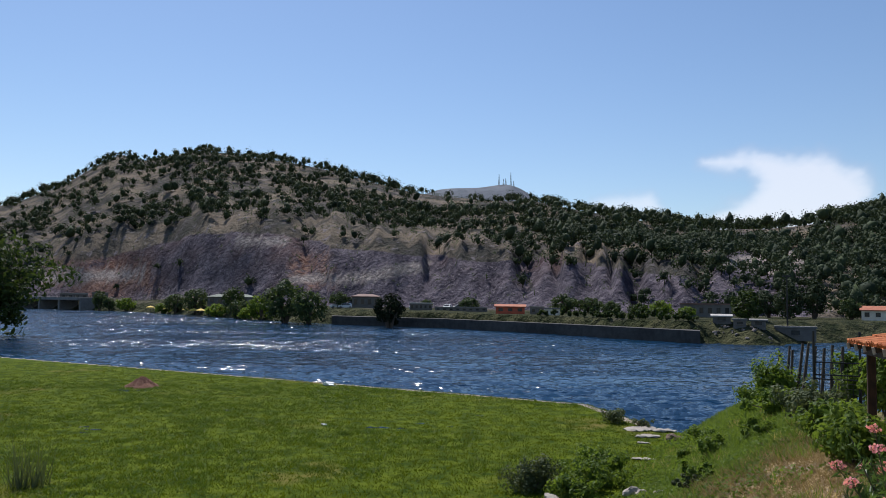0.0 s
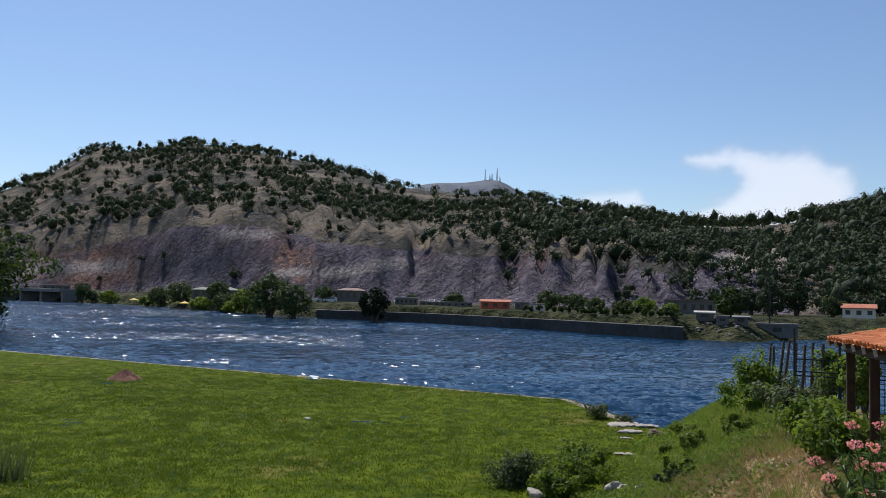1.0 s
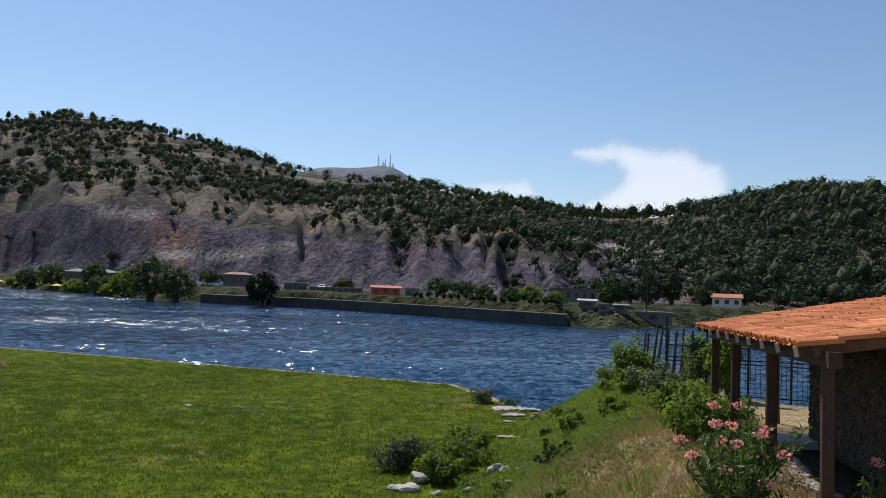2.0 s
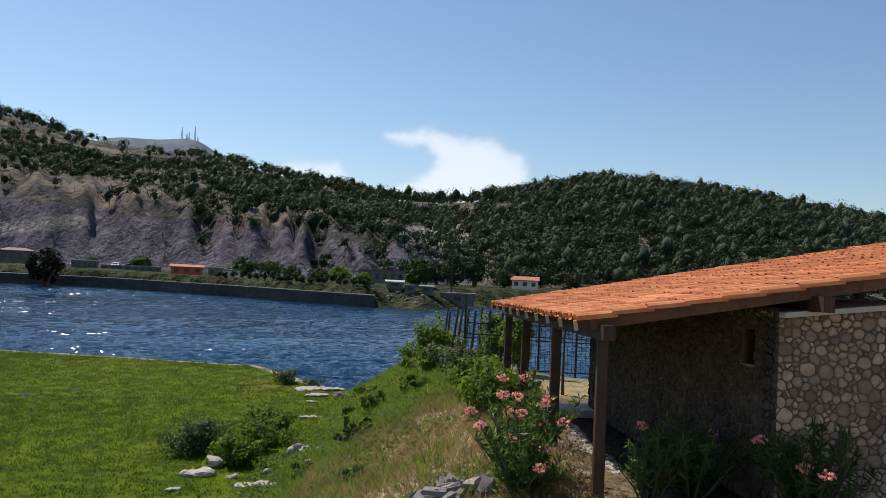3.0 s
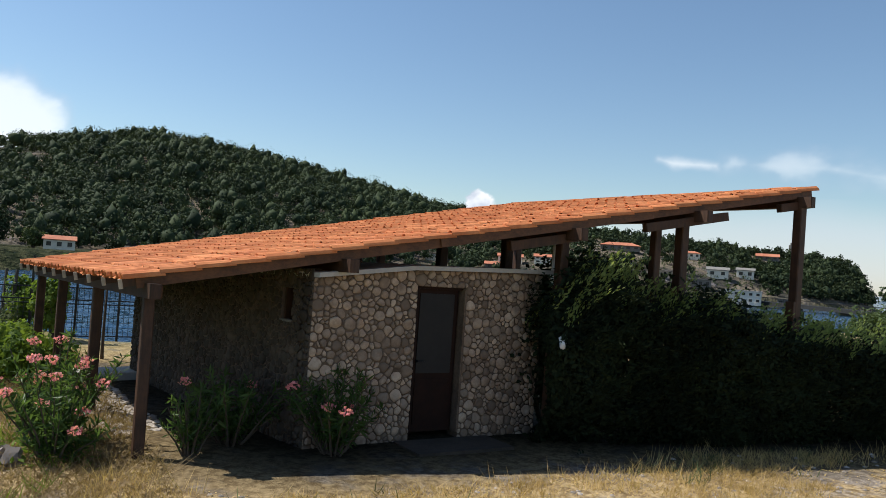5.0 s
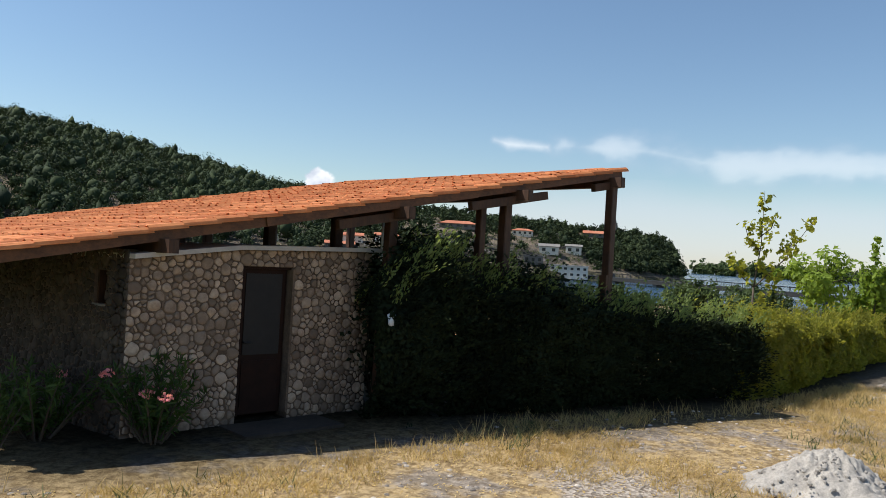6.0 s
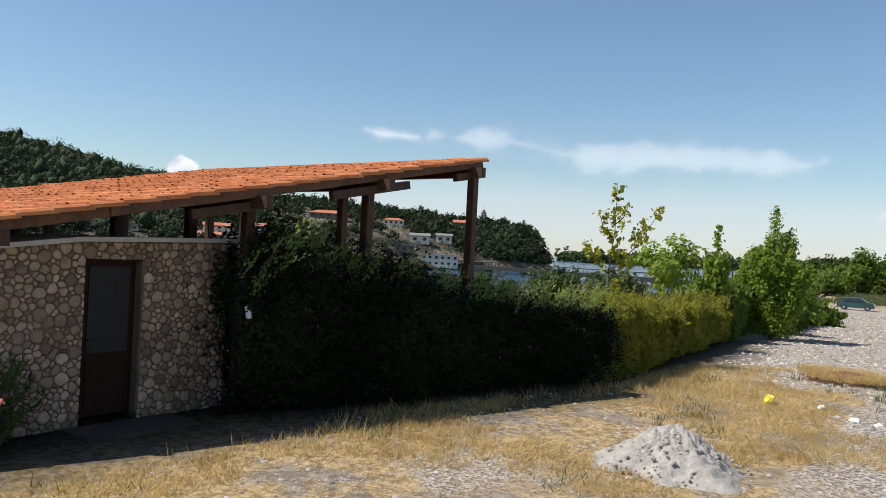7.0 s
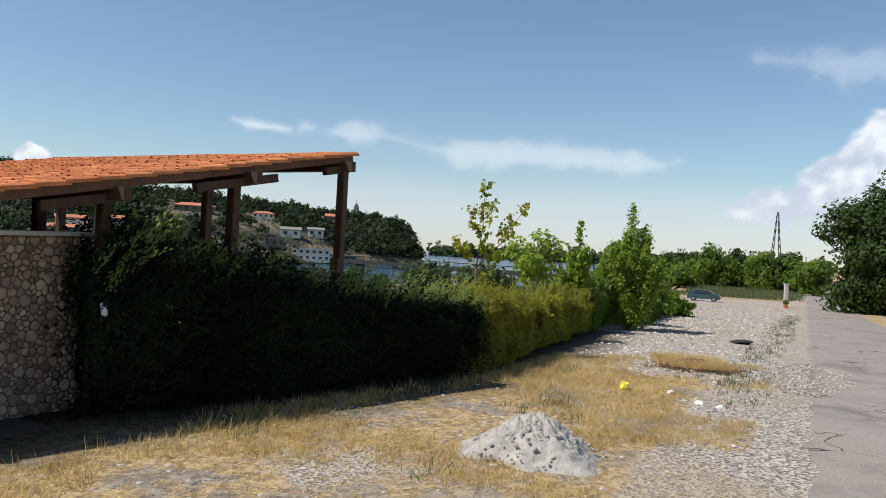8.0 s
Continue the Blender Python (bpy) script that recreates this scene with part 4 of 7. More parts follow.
def tree(name, x, y, tall, wide, trunk, material, label, category="tree", seed=1, low=0.25, clumps=60, per=60, leaf=0.16, group="", lift=0.0, stems=1, cone=0.0):
    """Tapered trunk, limbs, and a crown of many small leaves in uneven clumps."""
    rng = np.random.default_rng(seed)
    z0 = at(x, y)
    ob = thing(name, (x, y, z0), label, category, group)
    wood, ends = Bag(), []
    for s in range(stems):
        a = rng.uniform(0, 6.28)
        base = np.array([math.cos(a), math.sin(a), 0]) * (0.15 * wide if stems > 1 else 0)
        n = 6
        h = tall * (0.9 if s == 0 else rng.uniform(0.6, 0.85))
        sway = np.cumsum(rng.normal(0, 0.03 * tall / n, (n, 2)), 0)
        spine = [base + (base * 0.6 * k / (n - 1)) + np.array([*(sway[k] if k else (0, 0)), -0.15 + (h + 0.15) * k / (n - 1)]) for k in range(n)]
        wood.tube(spine, [trunk * (1 - 0.8 * k / (n - 1)) for k in range(n)], 8)
        for k in range(int(9 + tall)):
            q = rng.uniform(low, 0.95)
            p = np.array([np.interp(q, np.linspace(0, 1, n), [c[i] for c in spine]) for i in range(3)])
            reach = wide / 2 * rng.uniform(0.45, 1.0) * (math.sin(math.pi * min(1, (q - low) / (1 - low) * 0.75 + 0.25)) * (1 - cone) + cone * (1.1 - q))
            a = rng.uniform(0, 6.28)
            e = p + np.array([math.cos(a) * reach, math.sin(a) * reach, reach * rng.uniform(0.15, 0.7)])
            wood.tube([p, (p + e) / 2 + rng.normal(0, 0.04 * reach + 1e-4, 3), e], [trunk * 0.28, trunk * 0.17, trunk * 0.06], 5)
            ends += [e, (p + e) / 2 + rng.normal(0, 0.1 * reach + 1e-4, 3)]
        ends.append(np.array(spine[-1]))
    part("trunk", wood, M_BARK, ob, smooth=True)
    ends = np.array(ends)
    c = ends[rng.integers(0, len(ends), clumps)] + rng.normal(0, 0.085 * wide, (clumps, 3))
    sz = wide * rng.uniform(0.07, 0.17, (clumps, 1)).repeat(per, 0)
    bag = Bag().leaves(clump_points(rng, c, sz, per), leaf, rng, droop=0.3, around=np.repeat(c, per, 0))
    part("crown", bag, material, ob)
    return ob


def shrub(name, x, y, wide, tall, material, label, category="bush", seed=1, count=1500, leaf=0.07, group="", deep=None, z=None, twigs=9):
    rng = np.random.default_rng(seed)
    z0 = at(x, y) if z is None else z
    ob = thing(name, (x, y, z0), label, category, group)
    wood = Bag()
    tips = []
    for k in range(twigs):
        a, q = rng.uniform(0, 6.28), rng.uniform(0.2, 1)
        e = np.array([math.cos(a) * wide / 2 * q, math.sin(a) * (deep or wide) / 2 * q, tall * rng.uniform(0.55, 1.0) * (1.1 - 0.45 * q)])
        wood.tube([(0, 0, -0.1), e * 0.5 + rng.normal(0, 0.03, 3), e], [0.022, 0.014, 0.005], 5)
        tips += [e, e * 0.75, e * 0.5]
    part("stem", wood, M_BARK, ob)
    tips = np.array(tips)
    c = tips[rng.integers(0, len(tips), count // 25 + 1)] + rng.normal(0, 0.07 * wide, (count // 25 + 1, 3))
    p = clump_points(rng, c, 0.17 * min(wide, tall * 1.5), 25)
    p[:, 2] = np.maximum(p[:, 2], 0.02)
    part("foliage", Bag().leaves(p, leaf, rng, around=np.repeat(c, 25, 0)), material, ob)
    return ob


def oleander(x, y, wide, tall, seed, flowers, label, count=2600):
    rng = np.random.default_rng(seed)
    ob = thing("oleander", (x, y, at(x, y)), label, "flowering shrub", "oleanders by the hut")
    stems, leaves, heads = Bag(), Bag(), []
    for k in range(34):
        a, q = rng.uniform(0, 6.28), rng.uniform(0.05, 1) ** 0.7
        e = np.array([math.cos(a) * wide / 2 * q, math.sin(a) * wide / 2 * q, tall * rng.uniform(0.45, 1.0) * (1.05 - 0.3 * q)])
        mid = e * np.array([0.55, 0.55, 0.5])
        stems.tube([(e[0] * 0.12, e[1] * 0.12, -0.08), mid, e], [0.016, 0.011, 0.004], 5)
        n = count // 34
        t = rng.uniform(0.15, 1.0, n)[:, None]
        pts = (1 - t) ** 2 * np.array([0, 0, 0]) + 2 * t * (1 - t) * mid + t * t * e
        out = rng.normal(size=(n, 3)) * 0.9 + np.array([0, 0, 0.7])
        out /= np.linalg.norm(out, axis=1)[:, None]
        leaves.leaves(pts + out * 0.06, 0.026, rng, long=5.2, out=out * 2.2, spread=0.3)
        heads.append(e)
    part("branchwork", stems, M_BARK, ob)["kind"] = "stuff"
    part("foliage", leaves, M_OLEANDER, ob, "long narrow green leaves")
    order = [i for i in rng.permutation(len(heads)) if heads[i][2] > 0.4 * tall][:flowers]
    for i in order:
        c = heads[i] + np.array([0, 0, 0.02])
        pts = clump_points(rng, [c], (0.085, 0.085, 0.05), 40)
        part("flower_head", Bag().leaves(pts, 0.034, rng, long=1.2), M_PINK, ob, "pink flower cluster")
    return ob


def cover(name, pts, high, wide, per, material, seed, lean=0.35, jitter=0.04, label=""):
    """Grass that nobody could count."""
    rng = np.random.default_rng(seed)
    p = np.repeat(np.asarray(pts, float), per, 0)
    p[:, :2] += rng.normal(0, jitter, (len(p), 2))
    ob = part(name, Bag().blades(p, high, wide, rng, lean), material)
    return tagged(ob, label, "grass", kind="stuff")


def scatter(rng, n, x0, x1, y0, y1, keep):
    x, y = rng.uniform(x0, x1, n), rng.uniform(y0, y1, n)
    k = keep(x, y)
    x, y = x[k], y[k]
    return np.stack([x, y, height(x, y) - 0.01], 1)


rng = np.random.default_rng(21)
on_near = lambda x, y, d=0.6: inside(x, y, NEAR) > d
off_road = lambda x, y: (x - 12) * 0.336 + (y + 4.7) * 0.942 > 0.5
cobbles(wall_front, C0, WU, WN, fw, slab_z, [(DOOR_A, DOOR_B, -1, DOOR_TOP)], M_COBBLE, rng, True)
# the side wall's shade comes from its darker stone colour
cobbles(wall_side, C0, SU, SN, sl, under_roof, [(WIN_A, WIN_B, 1.5, 1.93)], M_SHADECOB, rng, False, 0.105)

# lawn: short turf and a few taller darker tufts
lawn_pts = scatter(rng, 90000, -44, 9, 17, 60, lambda x, y: on_near(x, y) & (bank(x, y) < 0.8) & (np.hypot(x, y) > 18) & (rng.random(len(x)) < np.clip(1.5 - np.hypot(x, y) / 50, 0.2, 1)))
cover("lawn_grass", lawn_pts, 0.07, 0.04, 4, M_LAWN, 1, 0.6, 0.07, "short bright green lawn grass by the river")
tuft_pts = scatter(rng, 5200, -36, 6, 18, 46, lambda x, y: on_near(x, y, 1.5) & (bank(x, y) < 0.3) & (fbm(x * 0.2, y * 0.2) > -0.02))
cover("lawn_tufts", tuft_pts, 0.11, 0.035, 20, M_TUFT, 2, 0.9, 0.17, "darker weed tufts in the lawn")
bank_pts = scatter(rng, 60000, 0, 15, 6, 38, lambda x, y: on_near(x, y, 0.3) & (bank(x, y) > 0) & (bank(x, y) < 5.6) & (fbm(x * 0.35, y * 0.35) + 0.03 * (y - 17) - 0.03 * (bank(x, y) - 2) > -0.07))
cover("bank_weeds", bank_pts, 0.11, 0.018, 7, M_WEED, 3, 0.75, 0.09, "mixed green weeds on the river bank")
drybank = scatter(rng, 8000, 0, 9, 6.0, 17, lambda x, y: (bank(x, y) > 1.2) & (bank(x, y) < 6.2) & (np.hypot(x, y) > 6))
cover("bank_straw", drybank, 0.15, 0.013, 7, M_DRYWEED, 4, 1.0, 0.08, "dry brown grass on the bank")
yard_keep = lambda x, y: off_road(x, y) & (x - 0.9 * y > -2) & (np.hypot(x, y) > 5.5) & ((Vector((0, 0)).x + (x - C0.x) * WN.x + (y - C0.y) * WN.y) > 0.4) & (np.abs(inside(x, y, HUT)) > 2.0) & (np.abs(inside(x, y, HEDGELINE)) > 0.8)
straw_pts = scatter(rng, 26000, 2, 21, -7, 8.5, lambda x, y: yard_keep(x, y) & (fbm(x * 0.42, y * 0.42) > -0.01))
cover("yard_straw", straw_pts, 0.10, 0.011, 9, M_STRAW, 5, 0.8, 0.07, "dry yellow grass over the yard")
line_pts = scatter(rng, 2600, 4, 20, -2, 8, lambda x, y: yard_keep(x, y) & (np.abs((x - 7.9) * 0.53 + (y - 4.7) * 0.85) < 0.5))
cover("shade_edge_grass", line_pts, 0.22, 0.010, 7, M_STRAW, 6, 0.45, 0.07, "tall seeding dry grass along the hut")
greens = scatter(rng, 1500, 4, 19, -6, 8, lambda x, y: yard_keep(x, y) & (fbm(x * 0.7 + 9, y * 0.7) > 0.10))
cover("yard_weeds", greens, 0.16, 0.016, 9, M_GREYWEED, 7, 0.6, 0.07, "sparse green weeds in the dry yard")
strip_pts = scatter(rng, 5000, 14, 75, -27, -4, lambda x, y: np.abs((x - 12) * 0.336 + (y + 4.7) * 0.942 - 0.9) < 0.55 + 0.4 * fbm(x * 0.5, y * 0.5))
cover("verge_weeds", strip_pts, 0.15, 0.02, 8, M_GREYWEED, 8, 0.5, 0.10, "weeds between gravel and road")
plain_pts = scatter(rng, 16000, 70, 170, -70, 0, lambda x, y: on_near(x, y, 2) & off_road(x, y) & ((x > 112) | (y + 0.22 * x > 1.5)))
cover("plain_grass", plain_pts, 0.5, 0.10, 4, M_GREYWEED, 9, 0.4, 0.3, "tall pale grass past the gravel")

chips = scatter(rng, 26000, 3, 20, -6, 8, lambda x, y: yard_keep(x, y) & (fbm(x * 0.5 + 2, y * 0.5) > -0.16))
chips[:, 2] += 0.022
flat = np.tile([0, 0, 1.0], (len(chips), 1))
bag = Bag().leaves(chips, 0.016, rng, long=2.4, around=chips - flat, loose=0.35)
tagged(part("leaf_litter", bag, M_STRAW), "dry fallen leaves and chips over the yard", "leaf litter", kind="stuff")

# gravel
gp = scatter(rng, 42000, 9, 88, -30, 3, lambda x, y: off_road(x, y) & (y + 0.22 * x < 2.2) & (rng.random(len(x)) < np.clip(1.25 - x / 60, 0.22, 1)) & ((x > 16.8 + 1.5 * fbm(y * 0.6, x * 0.2)) | (fbm(x * 0.42, y * 0.42) < -0.10) & (rng.random(len(x)) < 0.35)))
bag = Bag()
vv, ff = lump(rng, 1, 0.4, (1, 1, 0.6))
for p in gp:
    s = rng.uniform(0.02, 0.055) * (1 + p[0] / 50)
    a = rng.uniform(0, 6.28)
    c, d = math.cos(a) * s, math.sin(a) * s
    bag.add(np.stack([vv[:, 0] * c - vv[:, 1] * d * 0.8, vv[:, 0] * d + vv[:, 1] * c * 0.8, vv[:, 2] * s], 1) + p, ff)
spill = scatter(rng, 5200, 14.5, 23.5, -10.5, -5.5, lambda x, y: (((x - 18.8) * 0.942 - (y + 7.4) * 0.336) / 3.2) ** 2 + (((x - 18.8) * 0.336 + (y + 7.4) * 0.942) / 0.95) ** 2 < 1 + 1.2 * fbm(x * 0.8, y * 0.8))
for p in spill:
    s = rng.uniform(0.012, 0.032)
    bag.add(vv * s + p + np.array([0, 0, 0.04]), ff)
tagged(part("gravel", bag, M_GRAVEL), "loose pale gravel stones over the yard", "gravel", kind="stuff")
sp = scatter(rng, 1800, 5, 18, -4.5, 7, lambda x, y: yard_keep(x, y) & (rng.random(len(x)) < 0.6))
bag = Bag()
for p in sp:
    s = rng.uniform(0.012, 0.04)
    bag.add(vv * s + p + np.array([0, 0, 0.01]), ff)
tagged(part("yard_pebbles", bag, M_GRAVEL), "scattered pebbles in the dry yard", "gravel", kind="stuff")

# ---- hedge and shrubs past the hut ----
def hedge(points, label, name, material, seed, deep, leaf, per_m2, group="hedge past the hut", shoots=14):
    """A clipped run: stems inside, leaves over an uneven surface; points: x, y of the near face, top z."""
    rng = np.random.default_rng(seed)
    x0, y0 = points[0][:2]
    ob = thing(name, (x0, y0, at(x0, y0)), label, "hedge", group)
    org = np.array([x0, y0, at(x0, y0)])
    stems, leaves, tips, fronds = Bag(), Bag(), Bag(), Bag()
    for (ax, ay, az), (bx, by, bz) in zip(points, points[1:]):
        ln = math.hypot(bx - ax, by - ay)
        d = np.array([(bx - ax) / ln, (by - ay) / ln, 0])
        nrm = np.array([-d[1], d[0], 0])
        n = int(per_m2 * ln * (az + deep))
        t = rng.random(n)
        g = height(ax + d[0] * ln * t, ay + d[1] * ln * t)
        top = az + (bz - az) * t
        along = t * ln
        q = rng.random(n)
        face = q < 0.6
        zz = np.where(face, rng.random(n) ** 0.85, 0.96 + 0.10 * rng.normal(size=n))
        wob = 1.2 * fbm((ax + along) * 0.9, zz * top * 1.1 + seed, 3) + 0.08 * rng.normal(size=n)
        off = np.where(face, 0.0 + wob * 0.6 + 0.22 * (zz < 0.25) * (0.25 - zz) * 4, rng.random(n) * deep)
        off = off + 0.18 * rng.random(n) ** 2
        z = g + (top - g) * zz * (1 + 0.5 * fbm((ax + along) * 0.8, off * 0.8 + seed * 3.1, 3))
        p = np.array([ax, ay, 0]) + along[:, None] * d + off[:, None] * nrm
        p[:, 2] = np.maximum(z, g + 0.02)
        heart = np.array([ax, ay, 0]) + along[:, None] * d + nrm * (deep * 0.5 + 0.3)
        heart[:, 2] = g + (top - g) * 0.55
        heart += rng.normal(0, 0.25, heart.shape)
        leaves.leaves(p - org, leaf, rng, around=heart - org, loose=0.7)
        for k in range(int(ln * shoots * (3.4 if material is M_DARKLEAF else 1))):
            t0 = rng.random()
            c = np.array([ax, ay, 0]) + d * ln * t0 + nrm * rng.uniform(-0.2, 0.9)
            c[2] = (az + (bz - az) * t0) * (1.06 - 0.24 * rng.random() ** 2)
            way = d * rng.uniform(0.1, 0.9) - nrm * rng.uniform(0, 0.5) + np.array([0, 0, rng.uniform(0.5, 1.0)])
            way = way / np.linalg.norm(way) * rng.uniform(0.25, 0.65)
            tt = np.linspace(0.05, 1, 26)[:, None]
            tips.leaves(c + way * tt + rng.normal(0, 0.03, (26, 3)) - org, leaf * 0.5, rng, long=2.4, out=way * 3 / np.linalg.norm(way), spread=0.6)
        for k in range(int(ln * 85) if material is M_DARKLEAF else 0):
            t0 = rng.random()
            c = np.array([ax, ay, 0]) + d * ln * t0 - nrm * rng.uniform(-0.15, 0.2)
            c[2] = (az + (bz - az) * t0) * rng.uniform(0.12, 0.98)
            way = d * rng.uniform(-0.3, 1.0) - nrm * rng.uniform(0.15, 0.7) + np.array([0, 0, rng.uniform(-0.2, 0.8)])
            way = way / np.linalg.norm(way) * rng.uniform(0.3, 0.65)
            tt = np.linspace(0.0, 1, 30)[:, None]
            sag = np.array([0, 0, -0.18]) * tt ** 2
            fronds.leaves(c + way * tt + sag + rng.normal(0, 0.028, (30, 3)) - org, leaf * 0.5, rng, long=2.6, out=way * 3 / np.linalg.norm(way), spread=0.6)
        for k in range(int(ln * 3)):
            t = (k + rng.random()) / (ln * 3)
            c = np.array([ax, ay, 0]) + d * ln * t + nrm * deep * rng.uniform(0.3, 0.7)
            c[2] = at(c[0], c[1]) - 0.05
            h = (az + (bz - az) * t) - c[2]
            e = c + np.array([rng.normal(0, 0.15), rng.normal(0, 0.15), h * 0.8])
            stems.tube([c - org, (c + e) / 2 + rng.normal(0, 0.05, 3) - org, e - org], [0.025, 0.016, 0.006], 5)
    part("stem", stems, M_BARK, ob)["kind"] = "stuff"
    part("foliage", leaves, material, ob)
    if fronds.n:
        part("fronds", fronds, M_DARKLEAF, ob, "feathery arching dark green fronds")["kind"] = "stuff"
    # tips of the dark hedges get the painted sunlit tone, others their own leaf
    part("young_growth", tips, M_LITTIP if material is M_DARKLEAF else material, ob, "hedge tips, in a sunlit tone on the dark hedges")["kind"] = "stuff"
    return ob


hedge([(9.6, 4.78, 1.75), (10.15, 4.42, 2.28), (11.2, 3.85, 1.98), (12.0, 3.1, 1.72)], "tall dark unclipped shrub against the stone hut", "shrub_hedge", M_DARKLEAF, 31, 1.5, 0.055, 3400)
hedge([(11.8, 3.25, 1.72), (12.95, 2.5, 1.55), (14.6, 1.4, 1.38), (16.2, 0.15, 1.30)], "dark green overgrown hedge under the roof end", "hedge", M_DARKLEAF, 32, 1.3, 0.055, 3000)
hedge([(15.9, 0.5, 1.38), (16.8, -0.1, 1.3), (18.6, -0.75, 1.22), (21.1, -1.3, 1.10)], "yellow-green clipped hedge beside the gravel", "hedge", M_HEDGEY, 33, 1.1, 0.055, 2600)
hedge([(20.9, -1.2, 1.10), (25.0, -2.3, 0.98), (29.9, -3.4, 0.85)], "yellow-green clipped hedge beside the gravel", "hedge", M_HEDGEY, 34, 1.1, 0.085, 1000)
hedge([(29.7, -3.4, 1.25), (40.0, -6.2, 1.2), (51.2, -9.2, 0.9), (66, -13, 0.3)], "loose green shrubs at the hedge's far end", "shrub_row", M_WEED, 35, 1.8, 0.15, 350)
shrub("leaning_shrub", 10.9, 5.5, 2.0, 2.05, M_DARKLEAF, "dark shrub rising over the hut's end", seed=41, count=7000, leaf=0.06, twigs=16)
shrub("leaning_shrub", 12.3, 4.3, 1.8, 1.6, M_HEDGE, "green shrub with light tips under the roof", seed=42, count=6000, leaf=0.055, twigs=14)
shrub("leaning_shrub", 13.4, 3.3, 1.5, 1.25, M_HEDGE, "green shrub with light tips under the roof", seed=43, count=5000, leaf=0.055, twigs=14)



def shoot_tree(name, x, y, tall, wide, shoots, per, leaf, spread, material, label, seed, trunk=0.03, low=0.35, fork=0.0, group=""):
    """Upright stems from one foot, leaves set along each of them."""
    r = np.random.default_rng(seed)
    ob = thing(name, (x, y, at(x, y)), label, "tree", group)
    wood, leaves = Bag(), Bag()
    for k in range(shoots):
        a, q = k * 2.4 + r.uniform(-0.3, 0.3), (0 if k == 0 else r.uniform(0.3, 1.0))
        top = np.array([math.cos(a) * wide / 2 * q, math.sin(a) * wide / 2 * q, tall * (1 - 0.5 * q ** 1.3) * (1 if k == 0 else r.uniform(0.85, 1.0))])
        foot = np.array([0, 0, fork * tall])
        mid = foot + (top - foot) * np.array([0.6, 0.6, 0.5]) + r.normal(0, 0.03 * wide, 3)
        start = np.array([0, 0, -0.1]) if k == 0 else foot
        wood.tube([start, mid, top], [trunk if k == 0 else trunk * 0.6, trunk * 0.5, trunk * 0.15], 6)
        t = r.uniform(low if k == 0 or fork else max(low, 0.1), 1.0, per) ** 0.9
        t = np.round(t * 14) / 14 + r.normal(0, 0.012, per) if fork else t
        t = np.clip(t, 0, 1.0)[:, None]
        line = (1 - t) ** 2 * start + 2 * t * (1 - t) * mid + t * t * top
        leaves.leaves(line + r.normal(0, spread, (per, 3)) * (1.15 - 0.75 * t), leaf, r, droop=0.3, around=line, loose=0.7)
    part("trunk", wood, M_BARK, ob, smooth=True)
    part("crown", leaves, material, ob)
    return ob


def sapling(x, y):
    r = np.random.default_rng(51)
    ob = thing("sapling", (x, y, at(x, y)), "thin young tree with sparse yellow-green leaves", "tree")
    wood, leaves = Bag(), Bag()
    fork = np.array([0.0, 0.02, 2.15])
    wood.tube([(0, 0, -0.1), (0.03, 0.04, 1.1), fork], [0.035, 0.028, 0.022], 7)
    limbs = [(fork, (0.05, -0.10, 4.35), 18), (fork, (-0.1, -1.15, 3.75), 15), (fork, (0.1, 0.62, 2.95), 11), (np.array([0.0, 0.0, 1.75]), (0.2, -0.45, 2.5), 8),
             (np.array([0.03, -0.05, 3.0]), (-0.25, 0.28, 3.6), 7), (np.array([0.0, -0.55, 2.9]), (0.3, -0.75, 3.45), 6), (np.array([0.03, -0.05, 3.3]), (0.1, -0.40, 3.9), 5)]
    for a, e, n in limbs:
        e = np.array(e)
        mid = (a + e) / 2 + np.array([0, 0.05 * np.sign(e[1]), -0.10])
        wood.tube([a, mid, e], [0.016, 0.011, 0.004], 6)
        for k in range(n):
            t = 0.18 + 0.82 * (k + r.uniform(0, 0.8)) / n
            c = (1 - t) ** 2 * a + 2 * t * (1 - t) * mid + t * t * e
            c = c + r.normal(0, 0.07, 3)
            p = c + r.normal(0, 0.055, (7, 3))
            leaves.leaves(p, 0.105, r, long=1.15, droop=0.4, around=np.repeat(c[None], 7, 0), loose=0.9)
    part("trunk", wood, M_BARK, ob, smooth=True)
    part("crown", leaves, M_LIME, ob)


sapling(19.0, 0.35)
tree("young_tree", 24.4, -1.25, 3.35, 2.5, 0.05, M_BRIGHT, "small round-headed young tree behind the hedge", seed=52, low=0.62, clumps=34, per=46, leaf=0.10)
shoot_tree("young_tree", 29.5, -2.9, 4.1, 1.5, 8, 220, 0.11, 0.15, M_BRIGHT, "slim pale green young tree in the hedge", 53, 0.035, 0.35, 0.2)
shoot_tree("bright_tree", 33.0, -5.3, 5.2, 3.0, 26, 900, 0.085, 0.20, M_BRIGHT, "bushy bright green tree at the hedge's end", 54, 0.05, 0.12)
tree("bright_tree", 38.5, -6.2, 2.3, 2.6, 0.06, M_WEED, "low green tree behind the bright tree", seed=55, low=0.1, clumps=90, per=40, leaf=0.17, stems=2)
for k, (x, y, h, w) in enumerate(((47, -8.6, 1.7, 2.6), (56, -11.3, 1.5, 2.6), (52, 1.5, 2.3, 3.6), (60, 5.5, 2.4, 4), (70, -6, 2.6, 4))):
    tree("shore_tree", x, y, h, w, 0.07, M_OLIVE if k > 1 else M_WEED, "low grey-green shrubby tree by the water", seed=60 + k, low=0.06, clumps=80, per=34, leaf=0.2, stems=3, group="shore trees")

